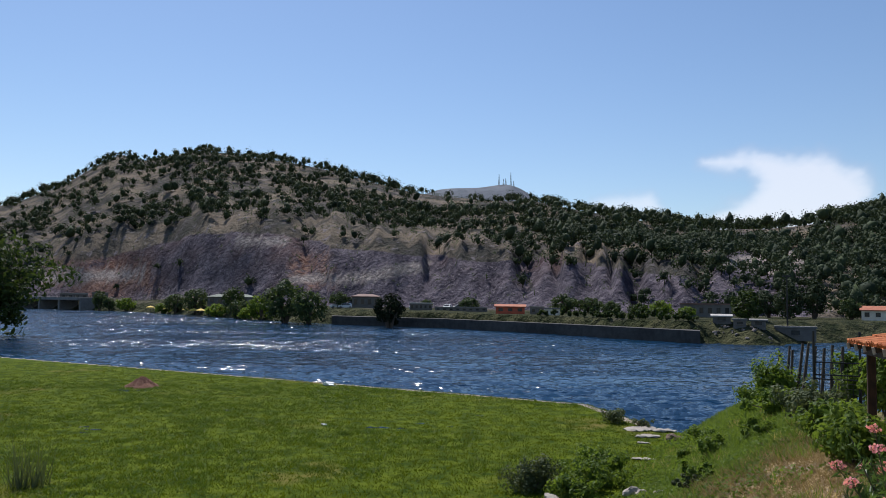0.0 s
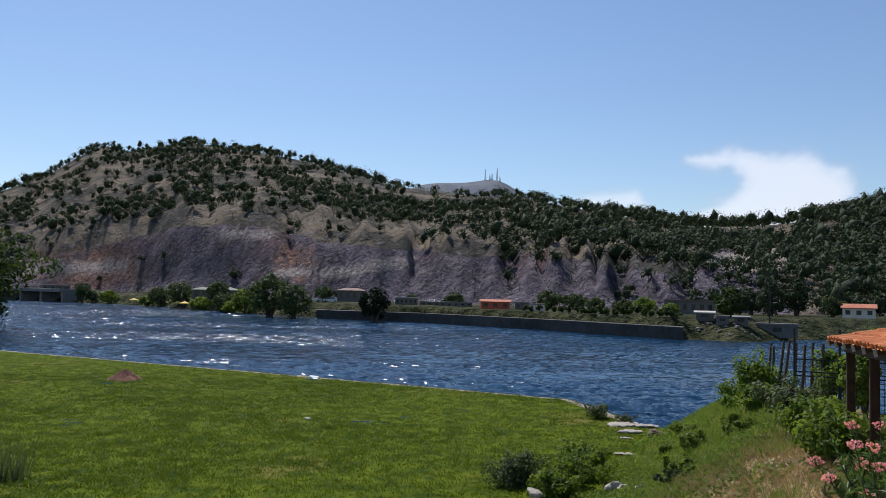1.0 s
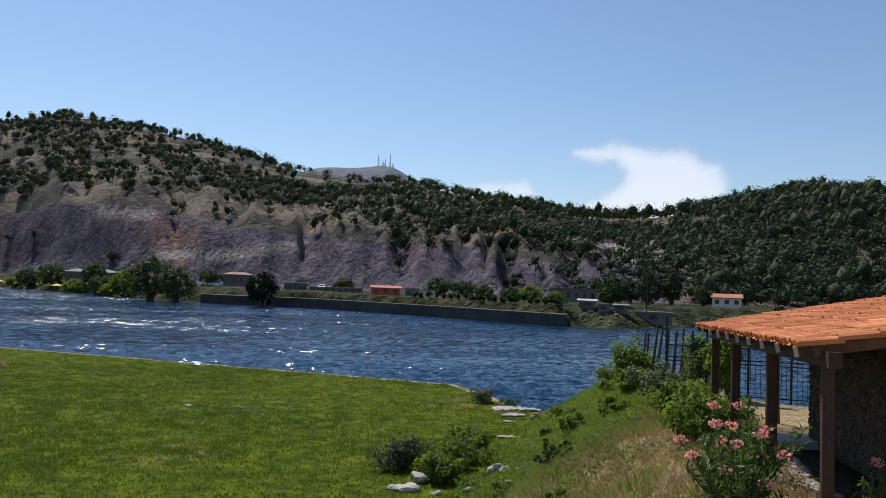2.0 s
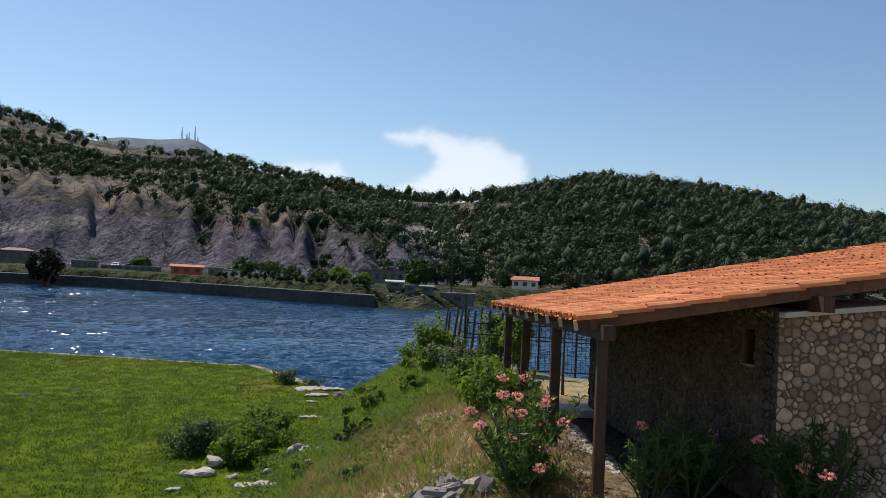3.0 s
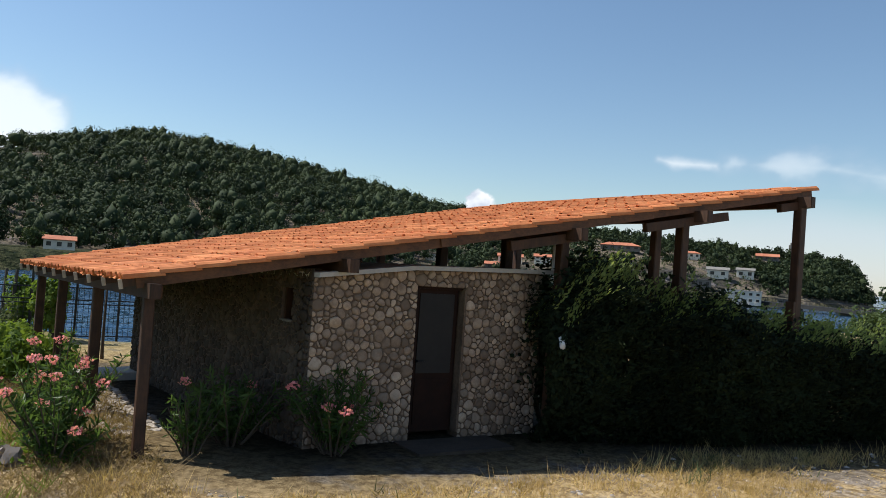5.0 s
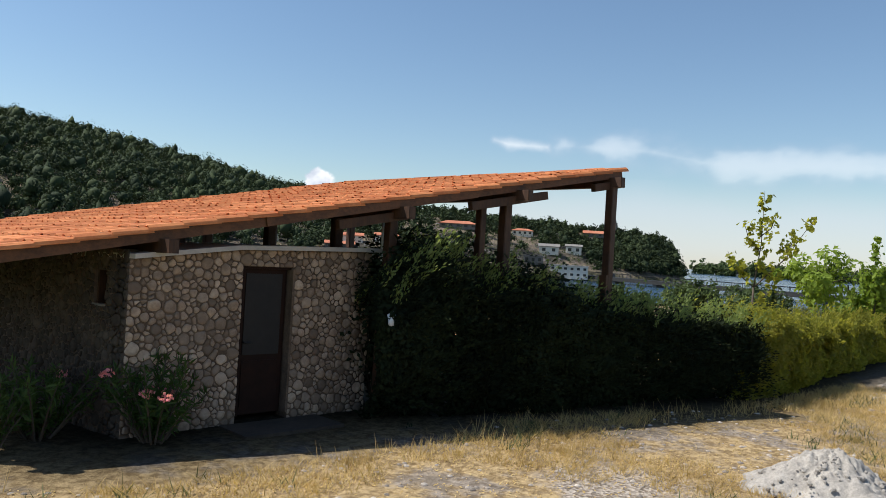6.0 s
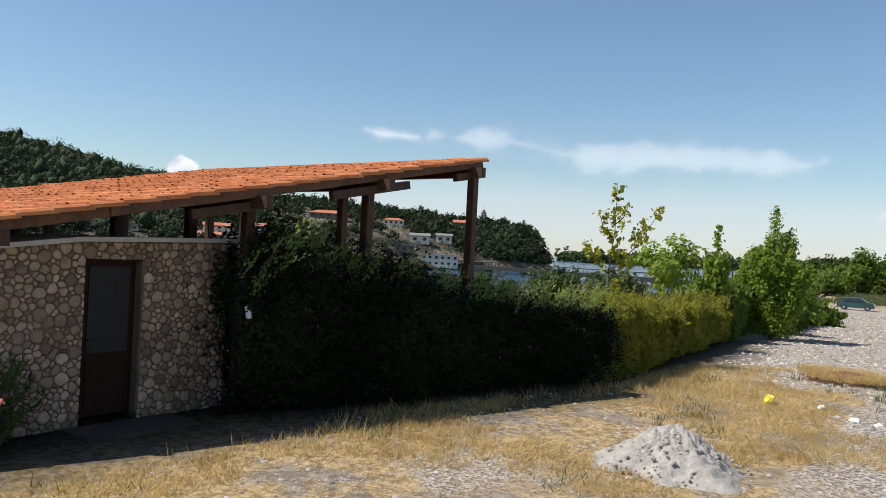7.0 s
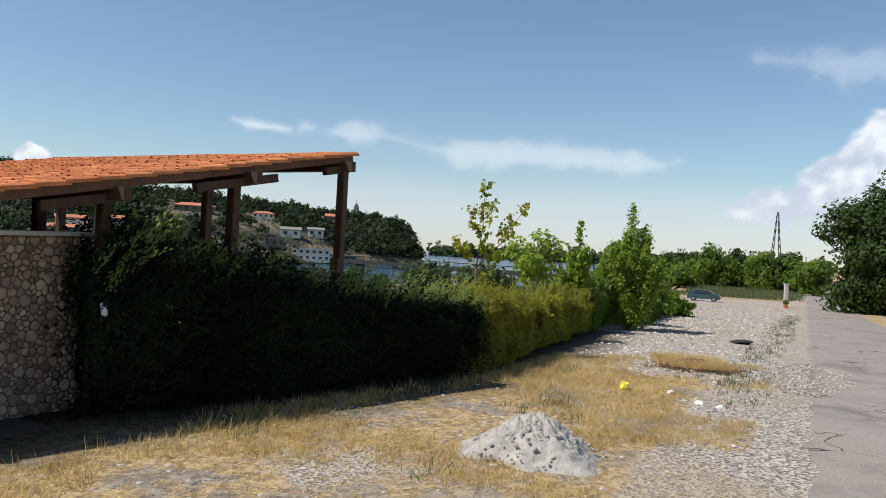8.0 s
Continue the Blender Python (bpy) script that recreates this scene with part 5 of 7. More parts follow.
for k, (b0, r0, h, w) in enumerate(((-78.6, 88, 1.7, 3.0), (-80.4, 84, 1.4, 2.6), (-83.2, 92, 1.9, 4.2), (-86.5, 90, 2.3, 4.6), (-89.5, 88, 1.6, 3.0))):
    x, y = polar(b0, r0)
    tree("shore_tree", x, y, h, w, 0.06, M_OLIVE, "low grey-green shrubby tree by the water", seed=160 + k, low=0.05, clumps=70, per=30, leaf=0.2, stems=3, group="shore trees")

# ---- oleanders and bank shrubs ----
oleander(4.88, 8.85, 1.6, 1.5, 71, 13, "green oleander with pink flower clusters by the roof post")
oleander(4.5, 8.05, 1.2, 0.95, 72, 4, "lower green oleander with a few pink flowers", 1900)
oleander(7.1, 6.35, 1.45, 1.2, 73, 7, "dark oleander with pink flowers against the stone wall", 2200)
oleander(6.45, 7.5, 1.7, 1.05, 74, 2, "dark oleander in the shade of the hut", 1800)
oleander(5.75, 7.35, 0.7, 0.85, 75, 0, "dark young oleander without flowers by the post", 900)
rs = np.random.default_rng(77)
for k in range(16):
    x, y = rs.uniform(3.6, 8.6), rs.uniform(12.5, 25)
    if 0.8 < bank(x, y) < 5.0:
        shrub("slope_bush", x, y, rs.uniform(0.5, 1.0), rs.uniform(0.15, 0.32), (M_WEED, M_GREYWEED, M_WEED)[k % 3], "low tangled bush on the grassy bank", seed=870 + k, count=900, leaf=0.055, group="low bushes on the bank", twigs=10)
for k, (x, y, w, h, m, lab, n, lf) in enumerate((
        (2.1, 22.2, 1.7, 0.8, M_GREYWEED, "grey-green scrubby bush on the lawn's edge", 2600, 0.06),
        (3.0, 20.6, 1.5, 0.6, M_WEED, "low green bush among white stones", 2200, 0.07),
        (3.6, 22.6, 2.2, 0.8, M_WEED, "low green bush at the foot of the bank", 2600, 0.07),
        (4.6, 24.6, 1.8, 0.6, M_WEED, "low green weeds by the creek path", 1600, 0.07),
        (6.9, 34.6, 1.5, 0.6, M_GREYWEED, "reedy grey-green shrub at the water's edge", 1200, 0.07),
        (7.6, 33.0, 0.9, 0.4, M_GREYWEED, "thin shrub by the creek stones", 500, 0.06),
        (10.1, 25.4, 1.7, 1.25, M_WEED, "green leafy bush below the fence", 3600, 0.08),
        (10.2, 27.2, 1.4, 0.8, M_WEED, "green low bush on the bank", 2200, 0.08),
        (9.0, 22.4, 1.9, 0.7, M_WEED, "tangled green bush along the fence", 2600, 0.08),
        (8.4, 18.6, 1.9, 0.75, M_GREYWEED, "tangled bush by the first roof post", 2600, 0.07),
        (7.6, 16.2, 1.6, 0.7, M_WEED, "tangled bush by the roof posts", 2400, 0.07),
        (6.3, 12.8, 1.4, 0.85, M_WEED, "green shrub behind the oleander", 2200, 0.07),
        (6.9, 21.2, 1.4, 0.3, M_WEED, "low green weeds on the bank", 1600, 0.06),
        (8.2, 27.2, 1.4, 0.5, M_WEED, "low green weeds on the bank", 1200, 0.07),
        (5.6, 18.2, 1.2, 0.25, M_WEED, "low green weeds on the slope", 1400, 0.06),
        (9.6, 17.9, 0.9, 1.9, M_WEED, "climbing green shrub behind the posts", 2600, 0.08),
        (10.5, 21.2, 1.2, 1.4, M_WEED, "bright green creeper over the fence", 3000, 0.09))):
    shrub("bank_bush", x, y, w, h, m, lab, seed=80 + k, count=n, leaf=lf, group="bank bushes")
herb = scatter(rng, 70000, 0, 11, 7, 31, lambda x, y: on_near(x, y, 0.4) & (bank(x, y) > -0.6) & (bank(x, y) < 5.6) & (fbm(x * 0.45, y * 0.45) + 0.02 * (y - 14) > 0.0))
herb[:, 2] += rng.random(len(herb)) ** 1.6 * (0.10 + 0.35 * np.clip(fbm(herb[:, 0] * 0.9, herb[:, 1] * 0.9) + 0.15, 0, 1))
tagged(part("bank_herbage", Bag().leaves(herb, 0.05, rng, around=herb - np.array([0, 0, 1.0]), loose=0.9), M_WEED), "low leafy green weeds tangled over the bank", "weeds", kind="stuff")
husk = scatter(rng, 30000, 0, 9, 6.0, 18, lambda x, y: (bank(x, y) > 1.0) & (bank(x, y) < 6.2) & (np.hypot(x, y) > 6))
husk[:, 2] += 0.01 + rng.random(len(husk)) ** 2 * (0.05 + 0.25 * np.clip(fbm(husk[:, 0] * 1.1, husk[:, 1] * 1.1), 0, 1))
tagged(part("bank_husks", Bag().leaves(husk, 0.028, rng, long=2.2, around=husk - np.array([0, 0, 1.0]), loose=0.9), M_DRYWEED), "dry brown leaves and husks over the bank", "leaf litter", kind="stuff")
chaos = scatter(rng, 900, 1, 10, 7, 28, lambda x, y: on_near(x, y, 0.5) & (bank(x, y) > -0.2) & (bank(x, y) < 5.4) & (fbm(x * 0.6 + 3, y * 0.6) > -0.05))
cover("bank_tufts", chaos[::3], 0.24, 0.018, 26, M_WEED, 13, 0.55, 0.13, "tall tangled green weeds on the bank")
cover("bank_herbs", chaos[1::3], 0.20, 0.028, 26, M_WEED, 14, 0.6, 0.12, "leafy green herbs on the bank")
cover("bank_hay", chaos[2::5], 0.24, 0.012, 22, M_STRAW, 15, 0.6, 0.12, "dry seeding grass on the bank")
# tall feathery weed at the lawn's near edge
wz = scatter(rng, 60, -12.1, -11.4, 21.0, 21.7, lambda x, y: x < 0)
cover("feather_weed", wz[::2], 1.2, 0.03, 4, M_GREYWEED, 10, 0.25, 0.10, "tall pale feathery weed at the lawn's edge")


# ---- fences ----
def old_fence():
    rng = np.random.default_rng(91)
    o = Vector((10.6, 26.8, 0))
    z0 = at(o.x, o.y)
    f = thing("picket_fence", (o.x, o.y, z0), "old leaning fence of dark sticks with slack wire", "fence")
    line = [(10.75, 27.2), (10.9, 26.6), (10.75, 25.9), (10.55, 25.0), (10.4, 24.2), (10.35, 23.4), (10.25, 22.6), (10.2, 21.9), (10.1, 21.2)]
    tops = []
    for k, (x, y) in enumerate(line):
        zb = at(x, y)
        h = rng.uniform(1.45, 1.8) - 0.02 * k
        lean = Vector((rng.normal(0.02, 0.03) + 0.10, rng.normal(0.05, 0.04), 0)) * h
        p, q = Vector((x, y, zb - 0.2)), Vector((x, y, zb + h)) + lean
        bag = Bag().tube([p - f.location, (p + q) / 2 - f.location + Vector((rng.normal(0, 0.02), 0, 0)), q - f.location], [0.055, 0.05, 0.04], 7)
        part("post", bag, M_OLDWOOD, f)
        tops.append((p, q))
    for t in (0.45, 0.65, 0.85, 0.95):
        bag = Bag()
        for (p, q), (r, s) in zip(tops, tops[1:]):
            a, b = p.lerp(q, t) - f.location, r.lerp(s, t) - f.location
            bag.tube([a, (a + b) / 2 - Vector((0, 0, 0.03)), b], [0.006] * 3, 4)
        part("wire", bag, M_METAL, f)
    return f


old_fence()


def mesh_fence():
    """Dark welded panels between thin posts at the water behind the roof posts."""
    a, b = Vector((8.6, 19.3)), Vector((12.2, 17.6))
    f = thing("mesh_fence", (a.x, a.y, at(a.x, a.y)), "dark metal wire-mesh fence in front of the water", "fence")
    ln = (b - a).length
    d = (b - a) / ln
    o = f.location
    P = lambda u, z: Vector((a.x + d.x * u, a.y + d.y * u, z)) - o
    g = at(a.x, a.y)
    n = 5
    for k in range(n):
        u = ln * k / (n - 1)
        part("post", Bag().tube([P(u, g - 0.2), P(u, g + 2.1)], [0.03, 0.03], 8), M_METAL, f)
    for z in (0.15, 0.95, 1.05, 1.35):
        part("rail", Bag().tube([P(0, g + z), P(ln, g + z)], [0.017, 0.017], 6), M_METAL, f)
    for u in np.arange(0.12, ln, 0.12):
        part("wire", Bag().tube([P(u, g + 0.12), P(u, g + 1.35)], [0.006, 0.006], 4), M_METAL, f)
    for z in np.arange(0.25, 0.95, 0.12):
        part("wire", Bag().tube([P(0, g + z), P(ln, g + z)], [0.005, 0.005], 4), M_METAL, f)


mesh_fence()
tree("young_tree", 8.9, 14.6, 2.35, 0.9, 0.04, M_DARKLEAF, "thin potted-looking young tree under the roof", seed=93, low=0.78, clumps=22, per=30, leaf=0.09)
bag = Bag().box((7.75, 12.5, at(7.7, 12.5) + 0.06), (1.5, 0.7, 0.14), turned(-12))
tagged(part("stone_ledge", bag, M_SLAB), "pale flat concrete ledge under the roof", "ledge")
p = scatter(rng, 900, 5.6, 7.4, 8.6, 12.2, lambda x, y: np.abs((x - 6.4) - (y - 10.2) * 0.33) < 0.45)
bag = Bag()
for q in p:
    s = rng.uniform(0.02, 0.07)
    bag.add(vv * s + q, ff)
tagged(part("rubble_path", bag, M_GRAVEL), "strip of loose stones along the hut wall", "gravel", kind="stuff")


# ---- stones, heaps and litter ----
def boulder(name, x, y, size, flat, material, label, seed, turn=0, category="rock", group="", sink=0.3):
    r = np.random.default_rng(seed)
    v, f = lump(r, 3, 0.75, (size, size * r.uniform(0.55, 0.8), size * flat))
    v = v + 0.06 * size * np.sin(v * 9 / size + r.uniform(0, 6, 3))[:, [1, 2, 0]]
    m = np.array(turned(turn))
    ob = part(name, Bag().add(v @ m.T, f), material, None, label, False)
    ob.location = (x, y, at(x, y) + size * flat * (1 - sink) * 0.6)
    return tagged(ob, label, category, group)


for k, (x, y, s, fl, t) in enumerate(((1.95, 20.0, 0.62, 0.35, 20), (2.45, 20.7, 0.42, 0.6, 60), (4.75, 21.2, 0.42, 0.55, 10), (5.1, 20.4, 0.22, 0.4, 30), (2.9, 18.6, 0.34, 0.25, 0),
                                      (3.4, 18.2, 0.42, 0.25, -20), (4.5, 19.0, 0.18, 0.5, 0), (2.7, 19.4, 0.2, 0.5, 0), (1.3, 18.6, 0.2, 0.4, 0), (3.6, 19.6, 0.2, 0.5, 40))):
    boulder("pale_rock", x, y, s * 0.6, fl, M_ROCK, "pale weathered rock lying in the grass", 100 + k, t, group="pale rocks on the bank")
for k, (x, y, s, fl, t, m) in enumerate(((8.1, 30.2, 0.6, 0.36, 10, M_MORTAR), (7.2, 31.0, 0.7, 0.10, 0, M_ROCK), (7.5, 32.6, 0.9, 0.10, 15, M_ROCK), (8.5, 32.4, 0.9, 0.10, -10, M_ROCK),
                                         (6.9, 29.6, 0.4, 0.12, 0, M_ROCK), (6.2, 26.6, 0.5, 0.10, 30, M_ROCK))):
    boulder("creek_stone", x, y, s * 0.55, fl * 1.3, m, "flat pale stone at the creek mouth", 120 + k, t, group="creek stones")


def slab_pile(cx, cy):
    r = np.random.default_rng(131)
    for k in range(34):
        a, q = r.uniform(0, 6.28), r.uniform(0, 1) ** 0.6
        x, y = cx + math.cos(a) * 0.75 * q, cy + math.sin(a) * 0.55 * q
        sx, sy, sz = r.uniform(0.13, 0.3), r.uniform(0.10, 0.2), r.uniform(0.04, 0.09)
        if k < 2:
            sx, sy = 0.40, 0.28
        m = Matrix.Rotation(r.uniform(0, 6.28), 3, "Z") @ Matrix.Rotation(r.normal(0, 0.35), 3, "X") @ Matrix.Rotation(r.normal(0, 0.35), 3, "Y")
        b = Bag().box((0, 0, 0), (sx, sy, sz))
        v = b.v[0]
        b.v[0] = (v + r.normal(0, 0.014, v.shape)) @ np.array(m).T
        ob = part("broken_slab", b, M_BRICKRUB)
        ob.location = (x, y, at(x, y) + 0.04 + 0.20 * (1 - q) * (0.4 + 0.6 * k / 34) + (0.10 if k < 2 else 0))
        tagged(ob, "broken grey-brown stone slab on a small heap", "stone slab", "heap of broken slabs")


slab_pile(3.62, 8.55)


def heap(name, x, y, wide, tall, material, label, category, seed, lumps=0, lumpmat=None):
    r = np.random.default_rng(seed)
    n, m = 150, 56
    a, q = np.meshgrid(np.linspace(0, 2 * np.pi, n + 1), np.linspace(0, 1, m), indexing="ij")
    rr = q * wide / 2 * (1 + 0.14 * np.sin(3 * a + seed) + 0.08 * np.sin(7 * a))
    px, py = np.cos(a) * rr, np.sin(a) * rr
    pz = tall * np.clip(1 - q, 0, 1) ** 1.05 * (1 + 0.5 * fbm(px * 3, py * 3)) + 0.15 * tall * fbm(px * 7 + 3, py * 7) * (1 - q ** 3) + 0.24 * tall * fbm(px * 22, py * 22 + 7, 4) * (1 - 0.6 * q) - 0.03 * q
    pz[-1], px[-1], py[-1] = pz[0], px[0], py[0]
    ob = sheet(name, px, py, pz, material)
    ob.location = (x, y, at(x, y))
    tagged(ob, label, category)
    for k in range(lumps):
        t, w = r.uniform(0, 6.28), r.uniform(0.1, 0.95)
        v, f = lump(r, 1, 0.4, (1, 1, 0.8))
        s = r.uniform(0.007, 0.03)
        b = part("lump", Bag().add(v * s, f), lumpmat or material, ob)
        b.location = (math.cos(t) * w * wide / 2, math.sin(t) * w * wide / 2, tall * (1 - w) * 0.95 + s * 0.3)
    return ob


heap("sand_pile", 9.85, -0.95, 1.85, 0.52, M_SAND, "pale grey sand pile with clods on dry ground", "sand pile", 3, 290, M_SAND)
heap("earth_heap", -18.3, 44.8, 2.0, 0.60, M_EARTH, "red-brown earth heap on the lawn", "earth heap", 5, 14, M_EARTH)
heap("straw_heap", 19.8, -5.0, 2.6, 0.22, M_EARTH, "low heap of dry brown straw and earth", "straw heap", 7)
hp = scatter(rng, 500, 18.6, 21.0, -5.9, -4.2, lambda x, y: ((x - 19.8) / 1.3) ** 2 + ((y + 5.0) / 1.0) ** 2 < 1)
hp[:, 2] += 0.10
cover("heap_straw", hp, 0.16, 0.015, 6, M_STRAW, 12, 1.2, 0.08, "dry straw on the low heap")


def crumpled(name, x, y, size, material, label, category, seed, tall=0.5):
    r = np.random.default_rng(seed)
    v, f = lump(r, 2, 0.5, (size, size * 0.7, size * tall))
    v = v * (1 + r.normal(0, 0.22, (len(v), 1)))
    ob = part(name, Bag().add(v, f), material)
    ob.location = (x, y, at(x, y) + size * tall * 0.6)
    return tagged(ob, label, category)


crumpled("plastic_bag", 15.2, -2.75, 0.11, M_YELLOW, "crumpled yellow plastic bag on the dry grass", "plastic bag", 1, 0.9)
crumpled("plastic_bag", 15.2, -3.62, 0.07, M_WHITE, "crumpled white plastic scrap on the dry grass", "litter", 2)
crumpled("plastic_bag", 14.2, -3.95, 0.09, M_WHITE, "torn white plastic litter in dry grass", "litter", 3)
crumpled("plastic_bag", 14.1, -4.25, 0.07, M_WHITE, "torn white plastic litter in dry grass", "litter", 4)
crumpled("plastic_bag", 11.1, -3.7, 0.06, M_WHITE, "small white litter by the road", "litter", 5, 0.3)
crumpled("green_net", 10.6, -0.55, 0.19, M_GREENNET, "crumpled green plastic net behind the sand pile", "net", 6, 0.3)
crumpled("black_rag", 28.5, -8.6, 0.38, M_BLACK, "flat black rag on the gravel", "rag", 7, 0.2)
crumpled("plastic_bag", -7.8, 47.0, 0.42, M_WHITE, "white scrap at the water's edge", "litter", 8, 0.3)
crumpled("plastic_bag", -5.6, 32.4, 0.12, M_WHITE, "small white scrap on the lawn", "litter", 9, 0.5)
# added white lump that stands for a bright gap in the shrub
crumpled("plastic_bag", 9.66, 4.62, 0.11, M_WHITE, "white lump put where light shows through the dark shrub", "litter", 10, 1.2).location.z = 1.42
# ---- the other bank ----
def shore(b, extra=0.0):
    """A place on the far bank at a bearing, extra metres behind its waterline."""
    r = np.arange(70, 700, 0.5)
    d = inside(-np.sin(np.radians(b)) * r, np.cos(np.radians(b)) * r, FARL)
    k = r[np.argmax(d > 0)] + extra
    return (*polar(b, k), k)


def on_hill(b, elev):
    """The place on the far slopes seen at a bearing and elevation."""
    r = np.arange(110, 620, 0.5)
    x, y = -np.sin(np.radians(b)) * r, np.cos(np.radians(b)) * r
    k = np.argmax((height(x, y) > 2.4 + np.tan(np.radians(elev)) * r) & (r > (120 if b < -55 else 170)))
    return float(x[k]), float(y[k]), float(r[k])


def bear0(x):
    """Bearing of a column of the opening view."""
    return 1.35 + math.degrees(math.atan((784 - x) / 1378))


def quay():
    rng = np.random.default_rng(201)
    bs = np.linspace(bear0(588), bear0(1238), 40)
    q = thing("quay_wall", (*shore(bs[20])[:2], 0), "long dark stone quay wall along the far bank", "quay wall", kind="structure")
    o = q.location
    for b0, b1 in zip(bs[:-1:3], bs[3::3]):
        p0, p1 = shore(b0, -2.2), shore(b1, -2.2)
        v = []
        for p, b in ((p0, b0), (p1, b1)):
            nx, ny = polar(b, 1.0)
            for k, z in ((0, -4.2), (0.25, -1.2), (3.2, -1.15), (3.2, -4.2)):
                v.append((p[0] + nx * k - o.x, p[1] + ny * k - o.y, z))
        f = [(0, 4, 5, 1), (1, 5, 6, 2), (2, 6, 7, 3), (0, 1, 2, 3), (7, 6, 5, 4)]
        part("wall_length", Bag().add(v, np.array(f)), M_QUAY, q)


quay()


def house(name, x, y, w, d, h, roof, wallmat, roofmat, label, turn=None, pitch=0.32, wins=3, storeys=1, z=None, group="", category="house", eave=0.35):
    """Walls with thickness, eaves, a real roof, and windows set into the front and sides."""
    b = math.degrees(math.atan2(-x, y)) if turn is None else turn
    z0 = (at(x, y) if z is None else z) - 0.4
    ob = thing(name, (x, y, z0), label, category, group)
    ob.rotation_euler = (0, 0, radians(b))
    hw, hd, t = w / 2, d / 2, 0.25
    H = h + 0.4
    walls = Bag()
    for c, s in (((0, -hd + t / 2, H / 2), (w, t, H)), ((0, hd - t / 2, H / 2), (w, t, H)), ((-hw + t / 2, 0, H / 2), (t, d - 2 * t, H)), ((hw - t / 2, 0, H / 2), (t, d - 2 * t, H))):
        walls.box(c, s)
    e = eave
    if roof == "flat":
        rf = Bag().box((0, 0, H + 0.12), (w + e, d + e, 0.24))
    else:
        up = pitch * d / 2
        run = 0 if roof == "gable" else min(hw * 0.6, hd)
        v = [(-hw - e, -hd - e, H), (hw + e, -hd - e, H), (hw + e, hd + e, H), (-hw - e, hd + e, H), (-hw - (e if not run else -run), 0, H + up), (hw + (e if not run else -run), 0, H + up)]
        v += [(a, b2, c - 0.16) for a, b2, c in v[:4]]
        rf = Bag().add(v, [np.array([(0, 1, 5, 4), (2, 3, 4, 5), (0, 6, 7, 1), (1, 7, 8, 2), (2, 8, 9, 3), (3, 9, 6, 0), (9, 8, 7, 6)]), np.array([(1, 2, 5), (3, 0, 4)])])
        if not run:
            walls.add([(-hw, -hd, H - 0.1), (-hw, hd, H - 0.1), (-hw, 0, H + up - 0.1), (hw, -hd, H - 0.1), (hw, hd, H - 0.1), (hw, 0, H + up - 0.1)], np.array([(0, 2, 1), (3, 4, 5)]))
    part("wall", walls, wallmat, ob)
    part("roof", rf, roofmat, ob)
    for s in range(storeys):
        for k in range(wins):
            cx = -hw + w * (k + 0.5) / wins
            ww, wh = min(1.1, w / wins * 0.45), min(1.3, h / storeys * 0.42)
            cz = 0.4 + h * (s + 0.55) / storeys
            win = part("window", Bag().box((cx, -hd - 0.02, cz), (ww, 0.08, wh)), M_GLASSDARK, ob)
            part("sill", Bag().box((cx, -hd - 0.06, cz - wh / 2 - 0.05), (ww + 0.15, 0.16, 0.08)), wallmat, win)
    return ob


def low_tree(name, b, extra, px_w, px_h, material, label, seed, group, lift=0.0):
    x, y, r = shore(b, extra)
    k = r / 1378
    rng = np.random.default_rng(seed)
    w, h = px_w * k, px_h * k
    z0 = at(x, y)
    top = h + (max(WATER - z0, 0))
    ob = thing(name, (x, y, z0), label, "tree", group)
    wood = Bag()
    ends = []
    for s in range(5):
        a, q = rng.uniform(0, 6.28), rng.uniform(0.1, 0.8)
        e = np.array([math.cos(a) * w / 2 * q, math.sin(a) * w / 2 * q, top * rng.uniform(0.5, 0.85)])
        wood.tube([(0, 0, -0.3), e * np.array([0.4, 0.4, 0.55]), e], [0.05 * w, 0.03 * w, 0.01 * w], 6)
        ends.append(e)
    part("trunk", wood, M_BARK, ob)
    n = 70
    d = rng.normal(size=(n, 3))
    d /= np.linalg.norm(d, axis=1)[:, None]
    c = d * rng.uniform(0.3, 1, (n, 1)) ** 0.5 * np.array([w * 0.42, w * 0.42, h * 0.42]) + np.array([0, 0, top - h * 0.5])
    c[:, 2] = np.maximum(c[:, 2], top - h * 0.98)
    sz = np.repeat(rng.uniform(0.07, 0.15, (n, 1)) * (w + h) / 2, 26, 0)
    pts = clump_points(rng, c, sz, 26)
    pts[:, 2] = np.maximum(pts[:, 2], 0.1 + max(WATER - z0, 0))
    part("crown", Bag().leaves(pts, 0.04 * (w + h) / 2 + 0.10, rng, long=1.5, around=np.repeat(c, 26, 0)), material, ob)
    return ob


